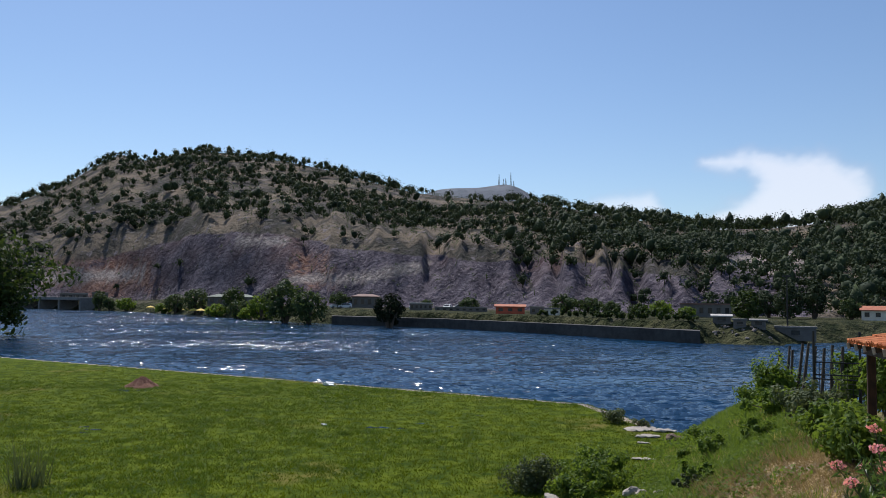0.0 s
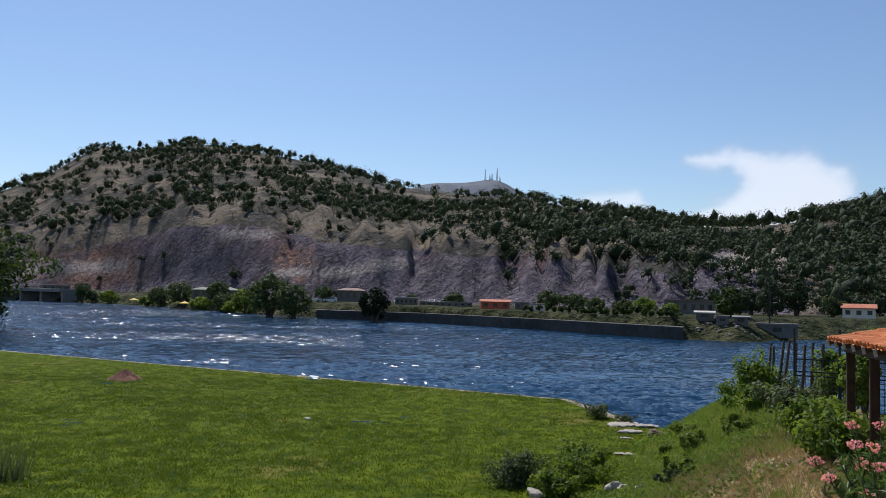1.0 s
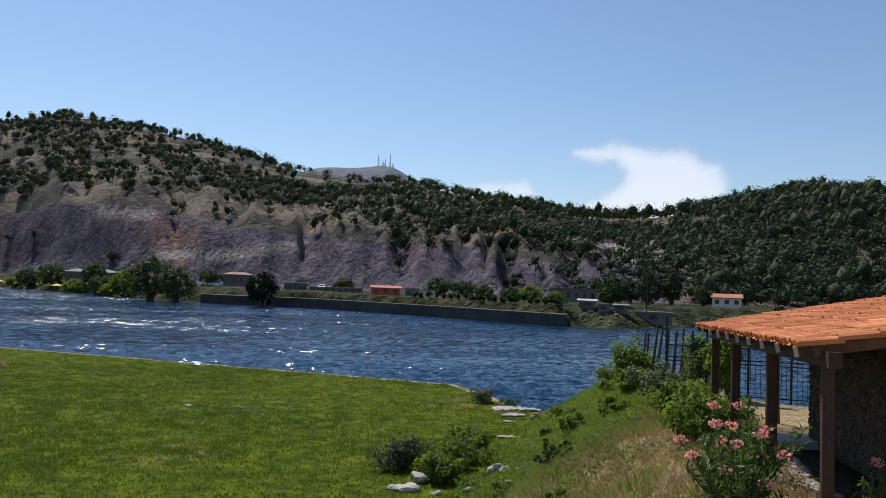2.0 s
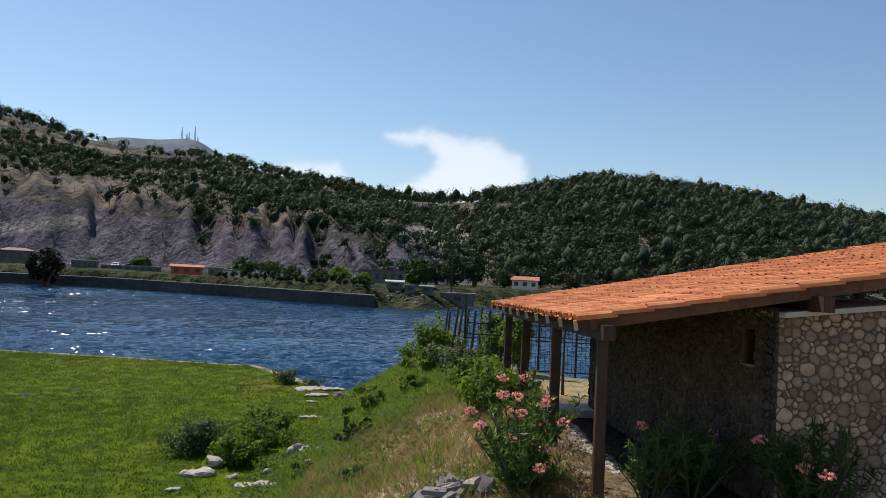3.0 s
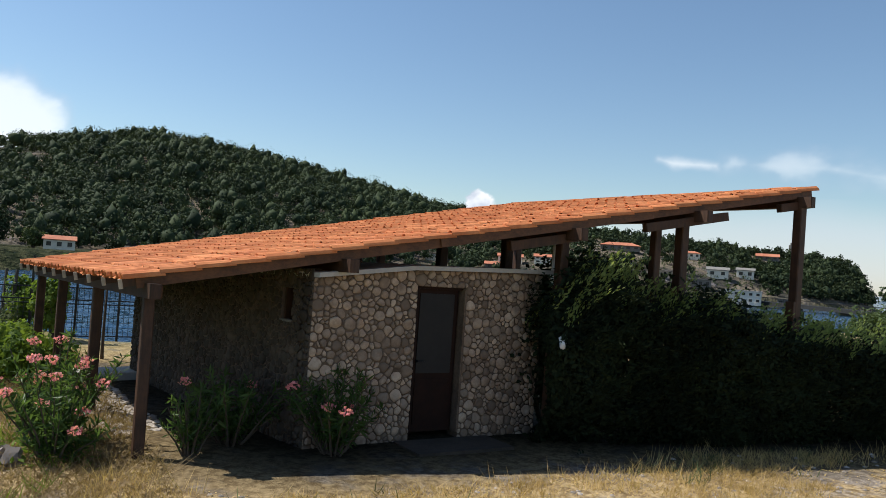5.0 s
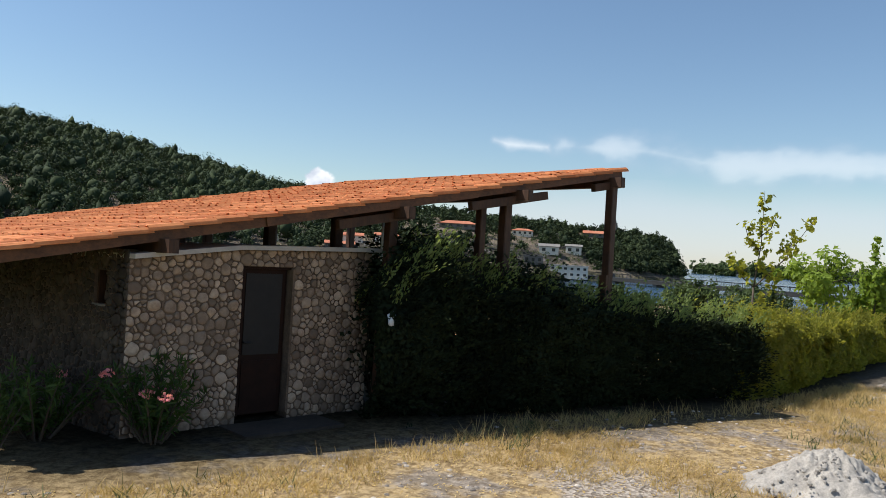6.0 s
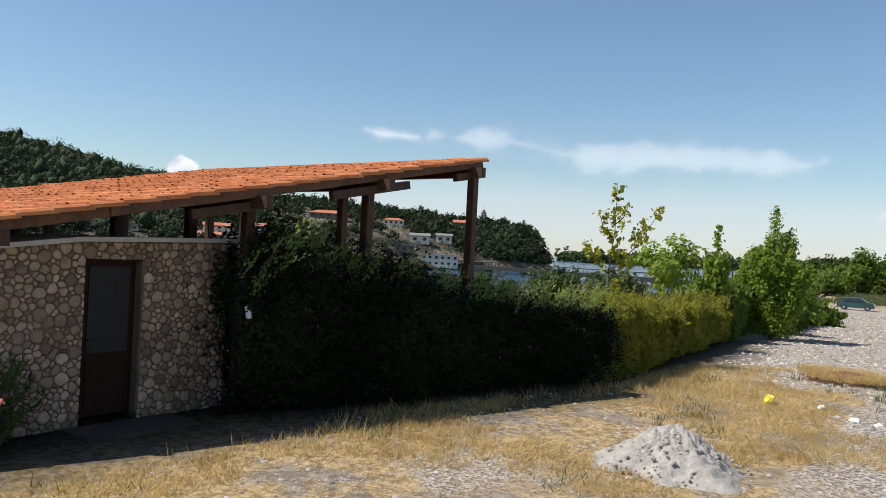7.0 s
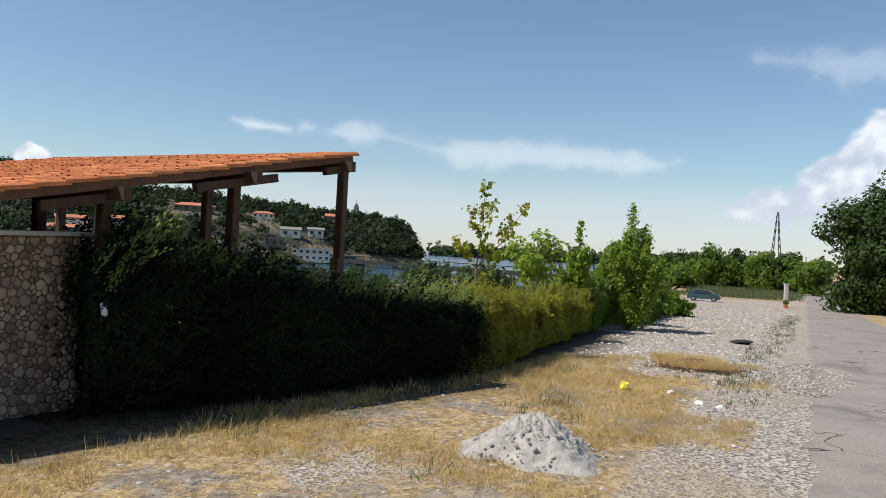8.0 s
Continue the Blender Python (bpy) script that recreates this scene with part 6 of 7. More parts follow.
# flooded and bank trees
for k, (xx, ex, w, h, m) in enumerate(((690, -9, 62, 66, M_DARKLEAF), (505, -2, 84, 78, M_OLIVE), (548, -5, 74, 62, M_OLIVE), (462, 4, 50, 46, M_WEED), (425, 2, 44, 34, M_OLIVE),
                                       (348, 10, 54, 42, M_OLIVE), (312, 8, 38, 34, M_OLIVE), (415, 14, 46, 40, M_HEDGE), (178, 2, 26, 34, M_OLIVE), (195, 4, 22, 24, M_OLIVE), (225, 6, 40, 20, M_WEED),
                                       (385, 5, 46, 24, M_WEED), (290, 3, 32, 18, M_WEED), (440, 0, 40, 22, M_WEED), (1320, 18, 56, 52, M_HEDGE), (1168, 14, 50, 30, M_WEED),
                                       (1130, 12, 44, 26, M_HEDGE), (1080, 26, 40, 26, M_OLIVE), (1215, 16, 34, 22, M_WEED), (1000, 40, 60, 34, M_OLIVE), (1045, 44, 50, 30, M_OLIVE), (830, 36, 40, 24, M_OLIVE),
                                       (1505, 30, 46, 34, M_OLIVE), (1395, 40, 50, 60, M_PINE), (1440, 44, 60, 66, M_PINE), (1360, 50, 46, 44, M_PINE), (755, 40, 26, 20, M_OLIVE), (600, 30, 40, 30, M_OLIVE))):
    low_tree("bank_tree", bear0(xx), ex, w, h, m, ("dark round tree standing in the river" if k == 0 else "bushy grey-green tree on the far bank"), 300 + k, "trees on the far bank")
x, y = polar(32.7, 118)
tree("river_tree", x, y, 16.5, 15, 0.35, M_HEDGE, "big dark leafy tree standing in the river's edge", seed=299, low=0.25, clumps=230, per=60, leaf=0.42, stems=3)
for k, xx in enumerate(np.linspace(955, 1235, 22)):
    x, y, r = shore(bear0(xx), 2.6 + 0.6 * (k % 3))
    shrub("quay_shrub", x, y, 1.3 + 0.3 * (k % 3), 0.95 + 0.2 * (k % 4), M_HEDGE, "small round shrub planted along the quay", seed=340 + k, count=260, leaf=0.22, group="shrubs along the quay", twigs=4)


# buildings of the far bank
def strip_house(name, x0, x1, y0, y1, extra, roof, wm, rm, label, wins=3, depth=0.6, pitch=0.3, storeys=1, eave=0.3):
    """A house filling columns x0 to x1 of the opening view, its height as y1 - y0 says."""
    x, y, r = shore(bear0((x0 + x1) / 2), extra)
    w = (x1 - x0) / 1378 * r
    return house(name, x, y, w, w * depth, (y1 - y0) / 1378 * r, roof, wm, rm, label, pitch=pitch, wins=wins, storeys=storeys, group="buildings on the far bank", eave=eave)


strip_house("orange_house", 878, 928, 553, 566, 12, "gable", M_ORANGE, M_ROOFRED, "bright orange low house with a red roof on the quay", 3, 0.5, 0.3)
strip_house("small_white_house", 938, 962, 556, 568, 14, "flat", M_GREYWALL, M_CONC, "small grey-white flat-roofed hut on the quay", 2)
strip_house("small_white_house", 964, 990, 558, 568, 13, "flat", M_WHITEWALL, M_CONC, "small white flat-roofed hut on the quay", 3)
strip_house("long_house", 624, 672, 536, 556, 20, "hip", M_GREYWALL, M_ROOFBROWN, "grey house with a brown hipped roof behind the tree", 4, 0.5, 0.35)
strip_house("long_shed", 726, 765, 546, 558, 18, "flat", M_GREYWALL, M_SLAB, "long low shed with a pale flat roof", 5, 0.3)
strip_house("long_shed", 770, 862, 553, 559, 22, "flat", M_GREYWALL, M_CONC, "long low open shed behind the quay", 8, 0.12)
strip_house("green_roof_house", 372, 452, 527, 541, 26, "hip", M_GREYWALL, M_ROOFGREEN, "broad house with a grey-green hipped roof among trees", 6, 0.4, 0.3)
strip_house("ruined_house", 1208, 1288, 541, 562, 40, "flat", M_GREYWALL, M_ROOFBROWN, "large dull grey unfinished building under the slope", 6, 0.4)
strip_house("grey_hut", 1376, 1436, 588, 604, 10, "flat", M_GREYWALL, M_CONC, "low grey windowless block building near the water", 1, 0.3)
strip_house("small_white_house", 1152, 1176, 541, 551, 46, "flat", M_WHITEWALL, M_SLAB, "tiny white house on the slope", 2)
strip_house("red_roof_house", 1530, 1575, 558, 574, 26, "gable", M_WHITEWALL, M_ROOFRED, "white house with a red roof under the pines", 3, 0.7, 0.4)
strip_house("shack", 1262, 1290, 578, 590, 9, "gable", M_GREYWALL, M_SLAB, "tumbledown shack with a pale sheet roof", 1, 0.6)
strip_house("shack", 1298, 1318, 582, 592, 8, "flat", M_GREYWALL, M_CONC, "small tumbledown shack amid rubble", 1)
strip_house("shack", 1330, 1352, 580, 592, 10, "gable", M_GREYWALL, M_CONC, "small tumbledown shack amid rubble", 1)
strip_house("flat_house", 112, 152, 514, 524, 30, "flat", M_GREYWALL, M_SLAB, "flat-roofed house behind the bridge", 4, 0.4)
strip_house("flat_house", 166, 190, 508, 520, 40, "flat", M_GREYWALL, M_CONC, "flat-roofed house below the quarry", 3, 0.5)
rng = np.random.default_rng(260)
for k in range(34):
    b = bear0(rng.uniform(1245, 1370))
    x, y, r = shore(b, rng.uniform(4, 9))
    boulder("rubble_block", x, y, rng.uniform(0.10, 0.3), 0.6, M_BRICKRUB, "broken masonry block on the far bank", 400 + k, k * 40, group="rubble on the far bank")


def parasol(x, y):
    p = thing("parasol", (x, y, at(x, y)), "yellow canvas parasol on the far terrace", "parasol", "parasols on the far terrace")
    part("pole", Bag().tube([(0, 0, -0.1), (0, 0, 2.3)], [0.04, 0.04], 6), M_METAL, p)
    n = 8
    a = np.linspace(0, 2 * np.pi, n, endpoint=False)
    ring = np.stack([np.cos(a) * 1.5, np.sin(a) * 1.5, 0 * a + 1.95], 1)
    v = np.concatenate([ring, ring - [0, 0, 0.15], [[0, 0, 2.5], [0, 0, 2.35]]])
    i = np.arange(n)
    j = (i + 1) % n
    part("canopy", Bag().add(v, [np.stack([i, j, i * 0 + 2 * n], 1), np.stack([j + n, i + n, i * 0 + 2 * n + 1], 1), np.stack([i, i + n, j + n, j], 1)]), M_PARASOL, p)


for xx in (268, 282, 296, 333, 345, 357, 372, 386):
    parasol(*shore(bear0(xx), 5)[:2])


def car(name, x, y, turn, paint, label, group="", scale=1.0):
    c = thing(name, (x, y, at(x, y)), label, "car", group)
    c.rotation_euler = (0, 0, radians(turn))
    c.scale = (scale,) * 3
    side = [(-1.85, 0.28), (-1.9, 0.62), (-1.72, 0.88), (-1.15, 0.95), (-0.55, 1.38), (0.55, 1.42), (1.35, 1.30), (1.78, 0.86), (1.88, 0.55), (1.85, 0.28)]
    def half(z):
        return 0.80 if z < 0.9 else 0.80 - 0.36 * (z - 0.9)
    n = len(side)
    v = [(px, -half(z), z) for px, z in side] + [(px, half(z), z) for px, z in side]
    i = np.arange(n)
    j = (i + 1) % n
    part("body", Bag().add(v, [np.stack([i, i + n, j + n, j], 1), i[None], (i[::-1] + n)[None]]), paint, c)
    for s in (-1, 1):
        w = lambda px, z: (px, s * (half(z) + 0.012), z)
        for q in ([(-0.98, 0.96), (-0.50, 1.30), (0.10, 1.34), (0.10, 0.96)], [(0.18, 0.96), (0.18, 1.34), (0.75, 1.33), (1.25, 0.98)]):
            part("side_window", Bag().add([w(*p) for p in q] + [(p[0], s * (half(p[1]) - 0.02), p[1]) for p in q], np.array([(0, 1, 2, 3), (7, 6, 5, 4), (0, 4, 5, 1), (2, 6, 7, 3)])), M_GLASSDARK, c)
        for px in (-1.2, 1.15):
            wh = part("wheel", Bag().tube([(px, s * 0.66, 0.29), (px, s * 0.83, 0.29)], [0.29, 0.29], 16), M_BLACK, c)
            part("rim", Bag().tube([(px, s * 0.80, 0.29), (px, s * 0.842, 0.29)], [0.18, 0.17], 12), M_CONC, wh)
        part("headlight", Bag().box((-1.86, s * 0.58, 0.66), (0.08, 0.3, 0.14)), M_WHITE, c)
        part("tail_light", Bag().box((1.83, s * 0.62, 0.78), (0.08, 0.16, 0.2)), M_TERRAPOT, c)
    for px0, z0, px1, z1 in ((-1.10, 0.97, -0.58, 1.36), (1.40, 1.27, 1.74, 0.90)):
        part("windscreen", Bag().add([(px0, -0.66, z0 + 0.02), (px0, 0.66, z0 + 0.02), (px1, 0.58, z1 + 0.02), (px1, -0.58, z1 + 0.02), (px0, -0.66, z0 - 0.02), (px0, 0.66, z0 - 0.02), (px1, 0.58, z1 - 0.02), (px1, -0.58, z1 - 0.02)],
                                     np.array([(0, 1, 2, 3), (7, 6, 5, 4)])), M_GLASSDARK, c)
    return c


first = car("car", 97.0, -23.3, 72, M_CARPAINT, "dark grey-green hatchback parked past the gravel", "", 1.0)
white_car = car("car", *shore(bear0(598), 30)[:2], 20, M_WHITE, "white car parked along the far quay", "cars on the far quay")
for k, xx in enumerate((612, 738, 792, 812)):
    x, y, r = shore(bear0(xx), 30 + 5 * (k % 2))
    copy_thing(white_car, Matrix.Translation((x, y, at(x, y))) @ Matrix.Rotation(radians(10 + 35 * (k % 3)), 4, "Z"))

# left bridge, low and dark
def bridge(name, a, b, deck_z, thick, wide, spans, label, rail=1.0):
    a, b = Vector(a), Vector(b)
    o = thing(name, (a.x, a.y, WATER - 1), label, "bridge")
    loc = o.location
    ln = (b - a).length
    d = (b - a) / ln
    ang = math.degrees(math.atan2(d.y, d.x))
    mid = (a + b) / 2
    part("deck", Bag().box((mid.x - loc.x, mid.y - loc.y, deck_z - thick / 2 - loc.z), (ln, wide, thick), turned(ang)), M_CONC if rail < 0.9 else M_BLACK, o)
    for k in range(spans + 1):
        p = a + d * ln * k / spans
        zb = at(p.x, p.y)
        h = deck_z - thick - zb
        part("pier", Bag().box((p.x - loc.x, p.y - loc.y, zb + h / 2 - loc.z), (1.3, wide * 0.8, h), turned(ang)), M_CONC, o)
    for s in (-1, 1):
        nx, ny = -d.y * wide / 2 * s, d.x * wide / 2 * s
        part("rail", Bag().box((mid.x + nx - loc.x, mid.y + ny - loc.y, deck_z + rail - loc.z), (ln, 0.10, 0.10), turned(ang)), M_METAL, o)
        for k in range(int(ln / 3)):
            p = a + d * (3 * k + 1.5)
            part("rail_post", Bag().box((p.x + nx - loc.x, p.y + ny - loc.y, deck_z + rail / 2 - loc.z), (0.12, 0.12, rail)), M_METAL, o)


bridge("road_bridge", shore(bear0(-60), 8)[:2], shore(bear0(160), 4)[:2], 1.6, 1.1, 9, 7, "low grey concrete road bridge over the far river bend", 0.7)
bridge("old_bridge", polar(-76.0, 232), polar(-101.0, 165), -1.4, 1.0, 4.5, 7, "long low dark bridge across the water", 1.0)

# ---- castle hill: houses, tower, masts ----
SPOTS = []


def hill_house(px, py, w_px, h_px, roof, wm, rm, label, wins=2, storeys=1, depth=0.7):
    """Placed by column and row of the view at seven seconds."""
    b = -75.135 + math.degrees(math.atan((784 - px) / 1378))
    el = math.degrees(math.atan((443 + (px - 784) * 0.0522 - py) / 1378 * math.cos(math.atan((784 - px) / 1378))))
    x, y, r = on_hill(b, el)
    k = r / 1378
    SPOTS.append((x, y, w_px * k))
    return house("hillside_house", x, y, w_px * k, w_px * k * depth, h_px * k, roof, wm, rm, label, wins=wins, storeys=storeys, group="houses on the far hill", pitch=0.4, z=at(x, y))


for a in ((745, 431, 34, 13, "gable", M_WHITEWALL, M_CONC, "small white hillside house with a pale roof", 2), (788, 431, 27, 13, "gable", M_WHITEWALL, M_CONC, "small white hillside house with a pale roof", 2),
          (719, 448, 34, 13, "flat", M_GREYWALL, M_CONC, "flat-roofed grey house on the hillside", 3), (782, 472, 66, 20, "flat", M_WHITEWALL, M_SLAB, "long white two-storey house on the hillside", 6, 2, 0.3),
          (582, 386, 66, 8, "hip", M_GREYWALL, M_ROOFRED, "long red-roofed house on the hill crest", 5, 1, 0.4), (697, 399, 36, 9, "hip", M_WHITEWALL, M_ROOFRED, "white house with a red hipped roof on the hill", 4, 1, 0.5),
          (820, 401, 34, 6, "gable", M_GREYWALL, M_ROOFRED, "red-roofed house near the hilltop", 3), (385, 414, 42, 14, "gable", M_WHITEWALL, M_ROOFRED, "white house with a red roof behind the hut", 4, 2, 0.6),
          (452, 412, 40, 12, "gable", M_WHITEWALL, M_ROOFRED, "white house with a red roof behind the hut", 4, 2, 0.6), (180, 408, 22, 8, "flat", M_WHITEWALL, M_SLAB, "small white house seen under the roof", 2),
          (232, 407, 26, 8, "flat", M_WHITEWALL, M_SLAB, "small white house seen under the roof", 2), (365, 424, 50, 9, "gable", M_GREYWALL, M_ROOFRED, "red-roofed house low on the hill", 3, 1, 0.5),
          (892, 483, 66, 7, "flat", M_WHITEWALL, M_WHITE, "white flat canopy house at the hill's foot", 5, 1, 0.3), (850, 474, 22, 9, "flat", M_GREYWALL, M_CONC, "grey shore house at the hill's foot", 2)):
    hill_house(*a)
# ---- woods on the hills ----
def woods(name, n, keep, tall, material, seed, label, per=46):
    rng = np.random.default_rng(seed)
    b = rng.uniform(-85, 36, n)
    foot, crest = (np.interp(b, RIDGE[:, 0], RIDGE[:, k]) for k in (2, 3))
    k = rng.uniform(0, 1.05, n)
    r = foot + (crest - foot) * k
    x, y = -np.sin(np.radians(b)) * r, np.cos(np.radians(b)) * r
    ok = keep(b, k, x, y, rng) & (inside(x, y, FARL) > 6)
    x, y, r = x[ok], y[ok], r[ok]
    z = height(x, y)
    m = len(x)
    h = tall * (rng.uniform(0.5, 1.35, m) + 0.5 * (rng.random(m) > 0.85)) * (r / 400) ** 0.35 * np.interp(b[ok], [-60, -54, -32, -24, -12, 6], [0.56, 0.95, 1.05, 1.0, 0.95, 0.78])
    w = h * rng.uniform(0.7, 1.1, m)
    c = np.stack([x, y, z + h * 0.46], 1)
    d = rng.normal(size=(m, per, 3))
    d /= np.linalg.norm(d, axis=2)[..., None]
    q = rng.uniform(0.75, 1.08, (m, per, 1))
    lop = rng.normal(0, 0.12, (m, 1, 3))
    pts = c[:, None] + (d * q + lop) * np.stack([w * 0.5, w * 0.5, h * 0.45], 1)[:, None]
    nb = 9
    bud = rng.normal(size=(m, nb, 3))
    bud /= np.linalg.norm(bud, axis=2)[..., None]
    bud[..., 2] = np.abs(bud[..., 2]) * 1.1 - 0.4
    bud[..., :2] *= np.clip(1.1 - 0.75 * bud[..., 2:], 0.35, 1.25)
    mids = c[:, None] + bud * 0.78 * np.stack([w * 0.5, w * 0.5, h * 0.45], 1)[:, None]
    mids = mids[np.arange(m)[:, None], rng.integers(0, nb, (m, per))]
    pts = mids + d * q * (0.21 * (w + h) / 2)[:, None, None]
    bag = Bag()
    forms = [lump(rng, 1, 0.55, (1, 1, 1)) for _ in range(8)]
    for i in range(m if per > 20 else 0):
        v, f = forms[i % 8]
        v = v * (1 + 0.22 * np.sin(v[:, [1, 2, 0]] * 5 + i))
        bag.add(v * np.array([w[i] * 0.22, w[i] * 0.22, h[i] * 0.24]) + c[i] + lop[i, 0] * h[i] * 0.4, f)
    bag.leaves(pts.reshape(-1, 3), 0.56 * tall / 6.6, rng, long=1.4, around=mids.reshape(-1, 3), loose=0.4)
    for i in range(0, m, 3):
        bag.tube([(x[i], y[i], z[i] - 0.5), (x[i], y[i], z[i] + h[i] * 0.5)], [0.16, 0.1], 3)
    return tagged(part(name, bag, material, smooth=True), label, "trees", kind="stuff")


def dense_right(b, k, x, y, rng):
    d = np.interp(b, [-84, -80, -70, -62, -56, -50, -30, -27, -24, -18, -12, -6, 0, 8, 20, 36], [1.0, 0.75, 0.42, 0.42, 0.8, 1, 1, 1, 0.6, 0.55, 0.8, 1.0, 0.9, 0.6, 0.55, 0.55])
    low = np.interp(b, [-30, -26, -20, -12, 0, 10, 36], [1, 0.8, 0.3, 0.3, 0.15, 0.08, 0.08])
    d = np.where(k < 0.09, d * low, d) * np.where((b > 2) & (k > 0.85), 0.6, 1)
    z = height(x, y)
    share = np.degrees(np.arctan2(z - 2.4, np.hypot(x, y))) / np.maximum(np.interp(b, RIDGE[:, 0], RIDGE[:, 1]), 0.5)
    d = np.where((b > -12) & (share < 0.34 + 0.25 * fbm(x * 0.02, y * 0.02)), 0.06, d)
    patch = fbm(x * 0.014, y * 0.014, 4)
    sparse = (b > -26) | (b < -58)
    for hx, hy, w in SPOTS:
        r0 = math.hypot(hx, hy)
        side = np.abs(x * hy - y * hx) / r0
        ahead = r0 - (x * hx + y * hy) / r0
        d = np.where((side < w * 0.5 + 2.5) & (ahead > -w * 0.4 - 2) & (ahead < 20), 0.0, d)
    return (rng.random(len(b)) < d * np.where(sparse, np.clip(1.0 + 4.0 * patch, 0.1, 2.2), 1.0))


woods("pine_woods", 10500, dense_right, 6.4, M_PINE, 501, "dark green pines scattered over the far hills", 90)
woods("hill_shrubs", 2600, lambda b, k, x, y, rng: (b < -58) & (rng.random(len(b)) < 0.45) & dense_right(b, k, x, y, rng), 4.0, M_OLIVE, 504, "green shrubs and small trees on the castle hill", 60)
woods("hill_scrub", 9000, lambda b, k, x, y, rng: rng.random(len(b)) < np.where(k < 0.10, 0.5, 0.7), 3.4, M_OLIVE, 502, "low grey-green scrub on the rocky slopes", 14)
woods("green_woods", 1500, lambda b, k, x, y, rng: (b < -29) & (b > -60) & (rng.random(len(b)) < 0.6), 6.4, M_PINE, 503, "rounded green trees among the dark pines", 130)


# ---- tower and masts ----
x, y = polar(-78.1, 317)
t = thing("stone_tower", (x, y, at(x, y)), "slender ruined stone tower on the hill top", "tower")
part("shaft", Bag().box((0, 0, 2.6), (1.8, 1.8, 6.4)), M_GREYWALL, t)
part("cap", Bag().box((0, 0, 6.2), (1.0, 1.0, 1.0)), M_GREYWALL, t)
part("spike", Bag().tube([(0, 0, 6.6), (0, 0, 8.8)], [0.08, 0.04], 6), M_METAL, t)


def lattice(name, x, y, tall, base, bars, label, group="", thick=0.12, z=None, arms=()):
    m = thing(name, (x, y, at(x, y) - 1.5 if z is None else z), label, "mast", group)
    h = lambda k: base / 2 * (1 - 0.9 * k)
    for sx in (-1, 1):
        for sy in (-1, 1):
            part("leg", Bag().tube([(sx * h(0), sy * h(0), -1), (sx * h(1), sy * h(1), tall)], [thick, thick * 0.6], 5), M_METAL, m)
    lev = np.linspace(0, 1, bars + 1)
    for k0, k1 in zip(lev, lev[1:]):
        for s in (-1, 1):
            part("brace", Bag().tube([(-h(k0), s * h(k0), tall * k0), (h(k1), s * h(k1), tall * k1)], [thick * 0.5] * 2, 4).tube([(h(k0), s * h(k0), tall * k0), (-h(k1), s * h(k1), tall * k1)], [thick * 0.5] * 2, 4), M_METAL, m)
    for k, w in arms:
        part("arm", Bag().tube([(-w, 0, tall * k), (0, 0, tall * k + 0.8), (w, 0, tall * k)], [thick * 0.6] * 3, 5), M_METAL, m)
    return m


for k, (xx, tall) in enumerate(((881, 22), (889, 12), (893, 14), (902, 26), (907, 10))):
    x, y = polar(bear0(xx), 1485)
    lattice("radio_mast", x, y, tall, 3, 5, "thin grey radio mast on the distant summit", "masts on the summit", 0.28)
x, y = polar(-84.51 - math.degrees(math.atan((1375 - 784) / 1378)), 420)
lattice("power_pylon", x, y, 34, 5.5, 9, "grey steel lattice power pylon over the trees", "", 0.22, arms=((0.72, 4), (0.84, 4), (0.94, 3)))
x, y, r = shore(bear0(1392), 12)
p = thing("light_pole", (x, y, at(x, y)), "tall dark lamp pole on the far bank", "lamp pole")
part("pole", Bag().tube([(0, 0, -0.3), (0, 0, 8.3)], [0.12, 0.07], 8), M_METAL, p)
part("lamp_head", Bag().box((0, 0, 8.35), (1.1, 0.4, 0.2)), M_METAL, p)


# ---- right edge: tree line, big tree, roadside ----
def bear8(x):
    return -84.51 + math.degrees(math.atan((784 - x) / 1378))


rng = np.random.default_rng(610)
for k, (xx, r, h, w) in enumerate(((1225, 200, 6.5, 9), (1255, 172, 7.6, 8.5), (1285, 170, 7.9, 8.5), (1315, 176, 7.2, 8.5), (1345, 172, 7.2, 8.5), (1372, 168, 6.8, 8.5), (1400, 168, 6.6, 8.5), (1425, 164, 6.2, 8), (1450, 160, 6, 7.5),
                                   (1195, 230, 7, 11), (1168, 250, 5.5, 10), (1205, 150, 4, 7), (1440, 190, 6, 7), (1462, 150, 5.4, 6))):
    x, y = polar(bear8(xx), r)
    tree("field_tree", x, y, h, w, 0.25, M_HEDGE if k % 3 == 0 else M_WEED, "rounded green tree in the distant tree line", seed=620 + k, low=0.10, clumps=110, per=34, leaf=0.42, group="distant tree line", stems=2)
for k in range(40):
    b = -84.0 - 0.62 * k
    x, y = polar(b, 900 + 60 * math.sin(k * 1.7))
    tree("field_tree", x, y, 9 + 5 * ((k * 37) % 10) / 10, 26, 0.3, M_OLIVE, "hazy tree on the far lake shore", seed=700 + k, low=0.05, clumps=36, per=14, leaf=2.2, group="far shore trees")
x, y = polar(bear8(1580), 100)
tree("roadside_tree", x, y, 15.6, 13.0, 0.35, M_HEDGE, "large dark green tree beside the road", seed=640, low=0.03, clumps=720, per=60, leaf=0.34, stems=2, cone=0.25)
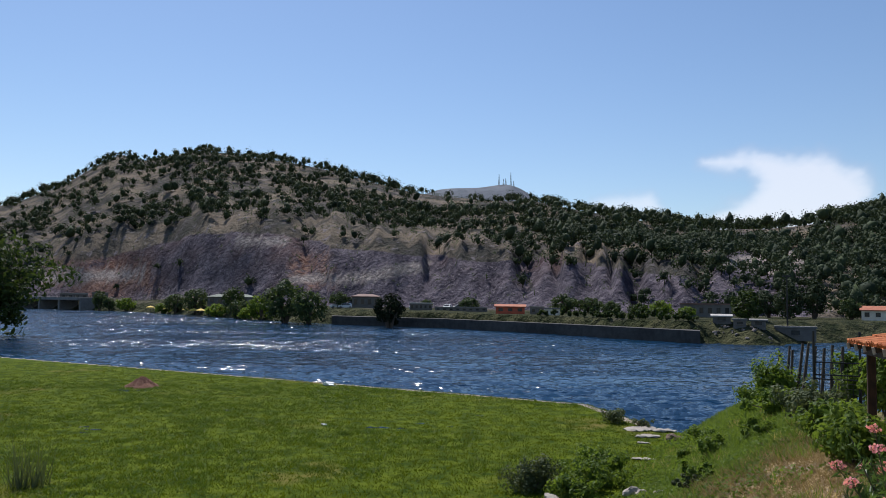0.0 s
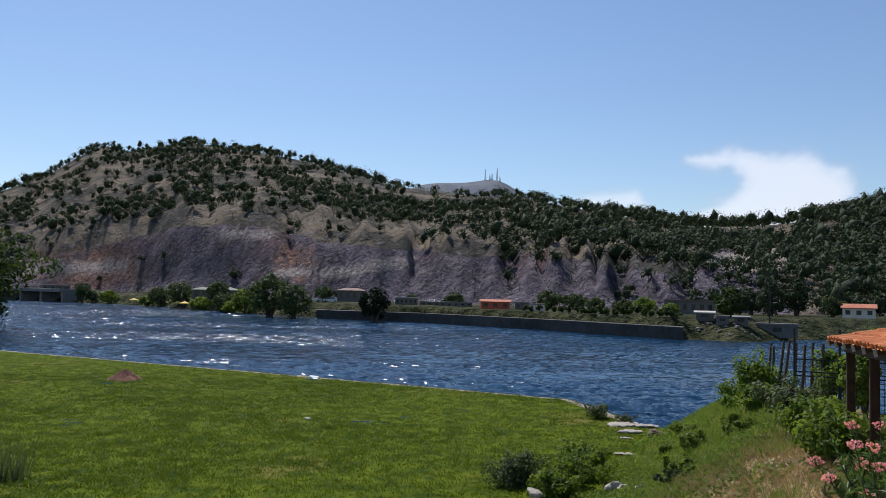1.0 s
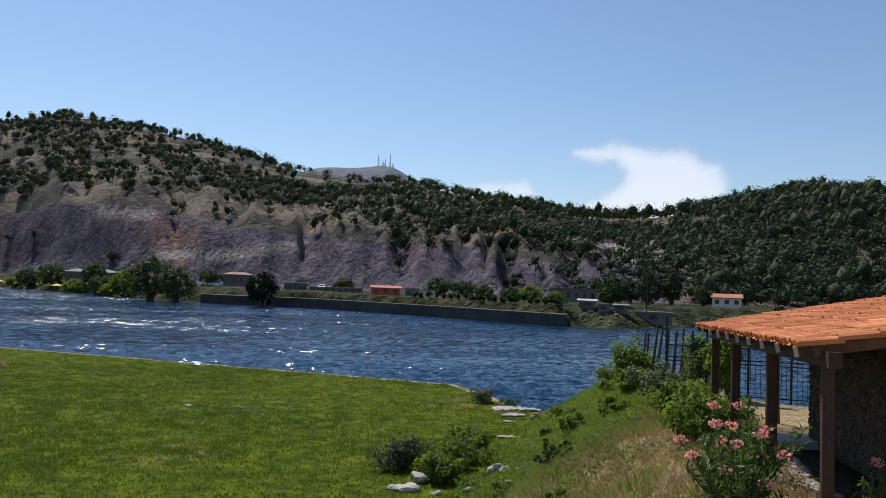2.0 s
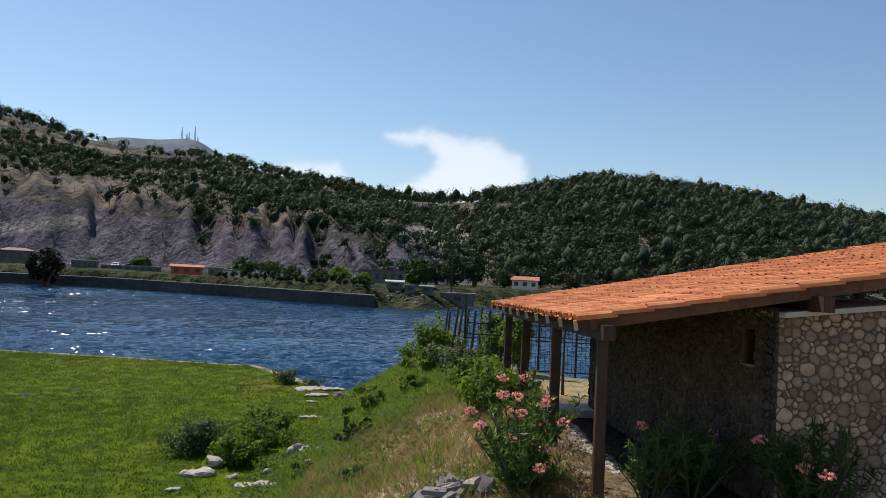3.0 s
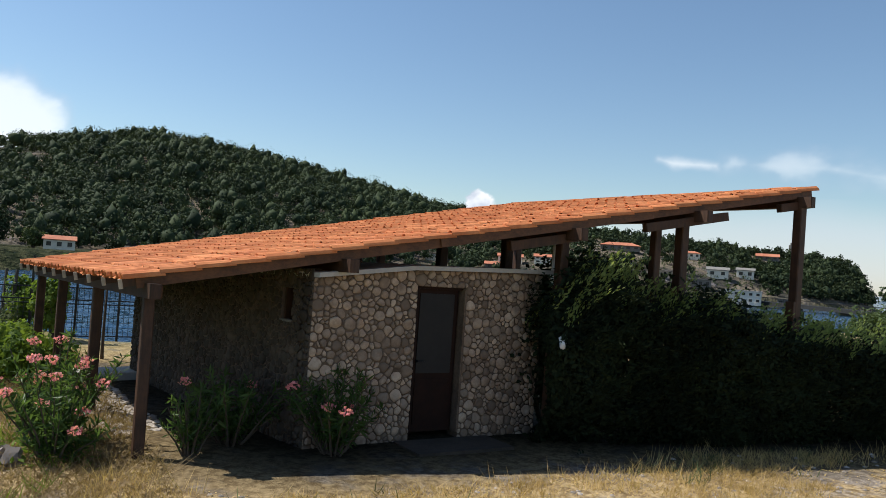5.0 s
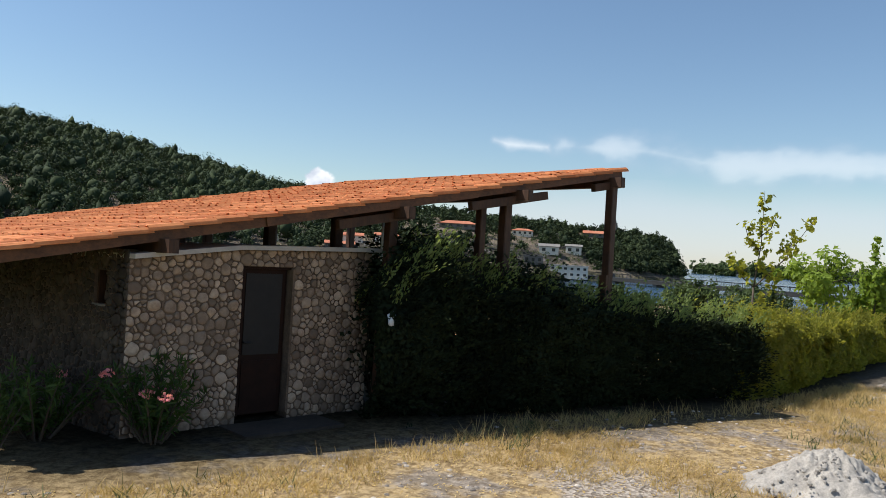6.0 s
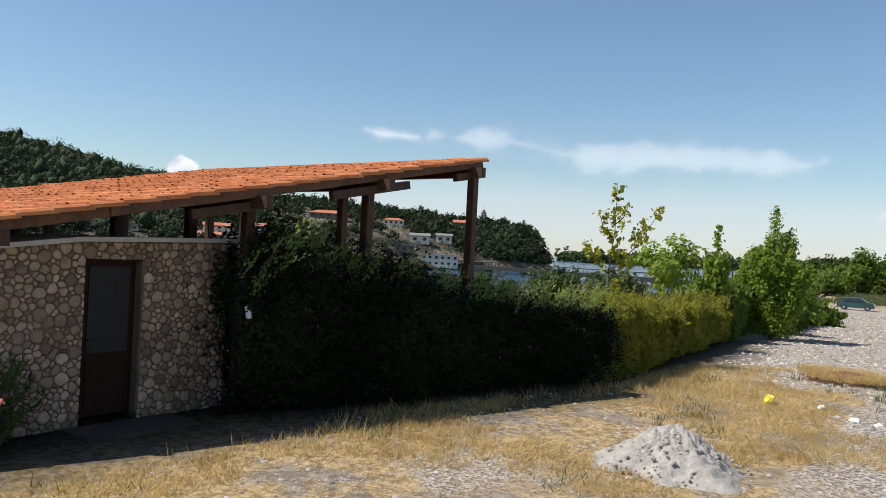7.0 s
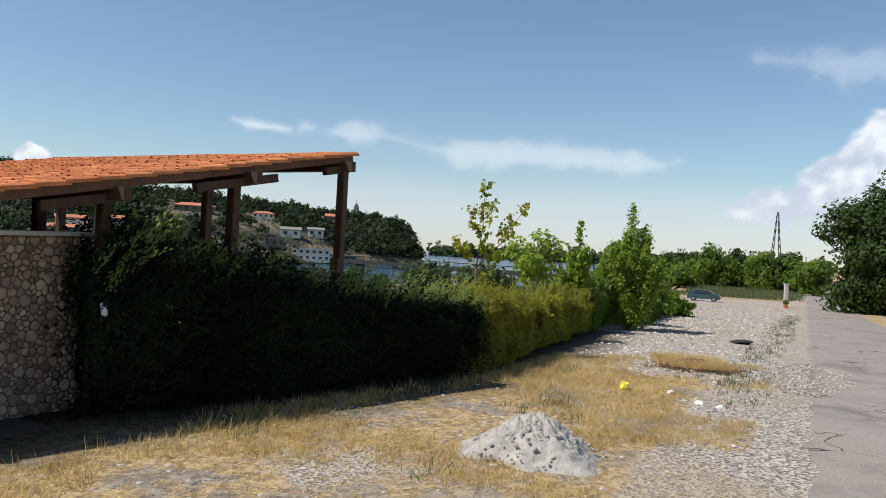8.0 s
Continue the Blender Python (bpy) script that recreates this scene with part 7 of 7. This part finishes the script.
for k, (xx, yy, rr) in enumerate(((1404, 541, 96), (1505, 528, 128), (1522, 530, 122), (1535, 532, 118), (1549, 534, 112), (1562, 537, 106))):
    x, y = polar(bear8(xx), rr)
    pot = thing("flower_pot", (x, y, at(x, y)), "red clay pot with a green plant by the road", "flower pot", "pots along the road")
    part("pot", Bag().tube([(0, 0, 0), (0, 0, 0.22), (0, 0, 0.42)], [0.17, 0.22, 0.27], 12), M_TERRAPOT, pot)
    part("plant", Bag().leaves(clump_points(rng, [(0, 0, 0.68)], (0.34, 0.34, 0.3), 160), 0.11, rng), M_WEED, pot)
x, y = polar(bear8(1404), 97)
p = thing("gate_post", (x, y, at(x, y)), "pale concrete post by the road", "post")
part("shaft", Bag().box((0, 0, 1.3), (0.42, 0.42, 2.7)), M_SLAB, p)
part("cap", Bag().box((0, 0, 2.7), (0.52, 0.52, 0.12)), M_SLAB, p)
x, y = polar(bear8(1392), 190)
house("kiosk", x, y, 2.2, 2.2, 1.8, "flat", M_WHITEWALL, M_SLAB, "small white kiosk at the road's end", wins=1, category="kiosk")
for k, (xx, rr) in enumerate(((1432, 170), (1560, 150), (1570, 105))):
    x, y = polar(bear8(xx), rr)
    p = thing("roadside_pole", (x, y, at(x, y)), "thin pale utility pole beside the road", "pole", "roadside poles")
    part("shaft", Bag().tube([(0, 0, -0.3), (0, 0, 7.0)], [0.12, 0.08], 8), M_CONC, p)
    part("arm", Bag().tube([(0, 0, 6.9), (0.9, 0, 7.1)], [0.05, 0.04], 6), M_CONC, p)
# iron railing by the shore seen over the hedge
a, b = polar(-92.5, 46), polar(-97.5, 52)
f = thing("iron_railing", (*a, at(*a)), "dark iron railing behind the hedge by the water", "railing")
for k in range(26):
    x, y = a[0] + (b[0] - a[0]) * k / 25, a[1] + (b[1] - a[1]) * k / 25
    part("bar", Bag().tube([(x - a[0], y - a[1], -0.2), (x - a[0], y - a[1], 2.2 + (0.7 if k % 6 == 0 else 0))], [0.05 if k % 6 == 0 else 0.022] * 2, 6), M_METAL, f)
for z in (0.4, 2.1):
    part("rail", Bag().tube([(0, 0, z), (b[0] - a[0], b[1] - a[1], z)], [0.035] * 2, 6), M_METAL, f)
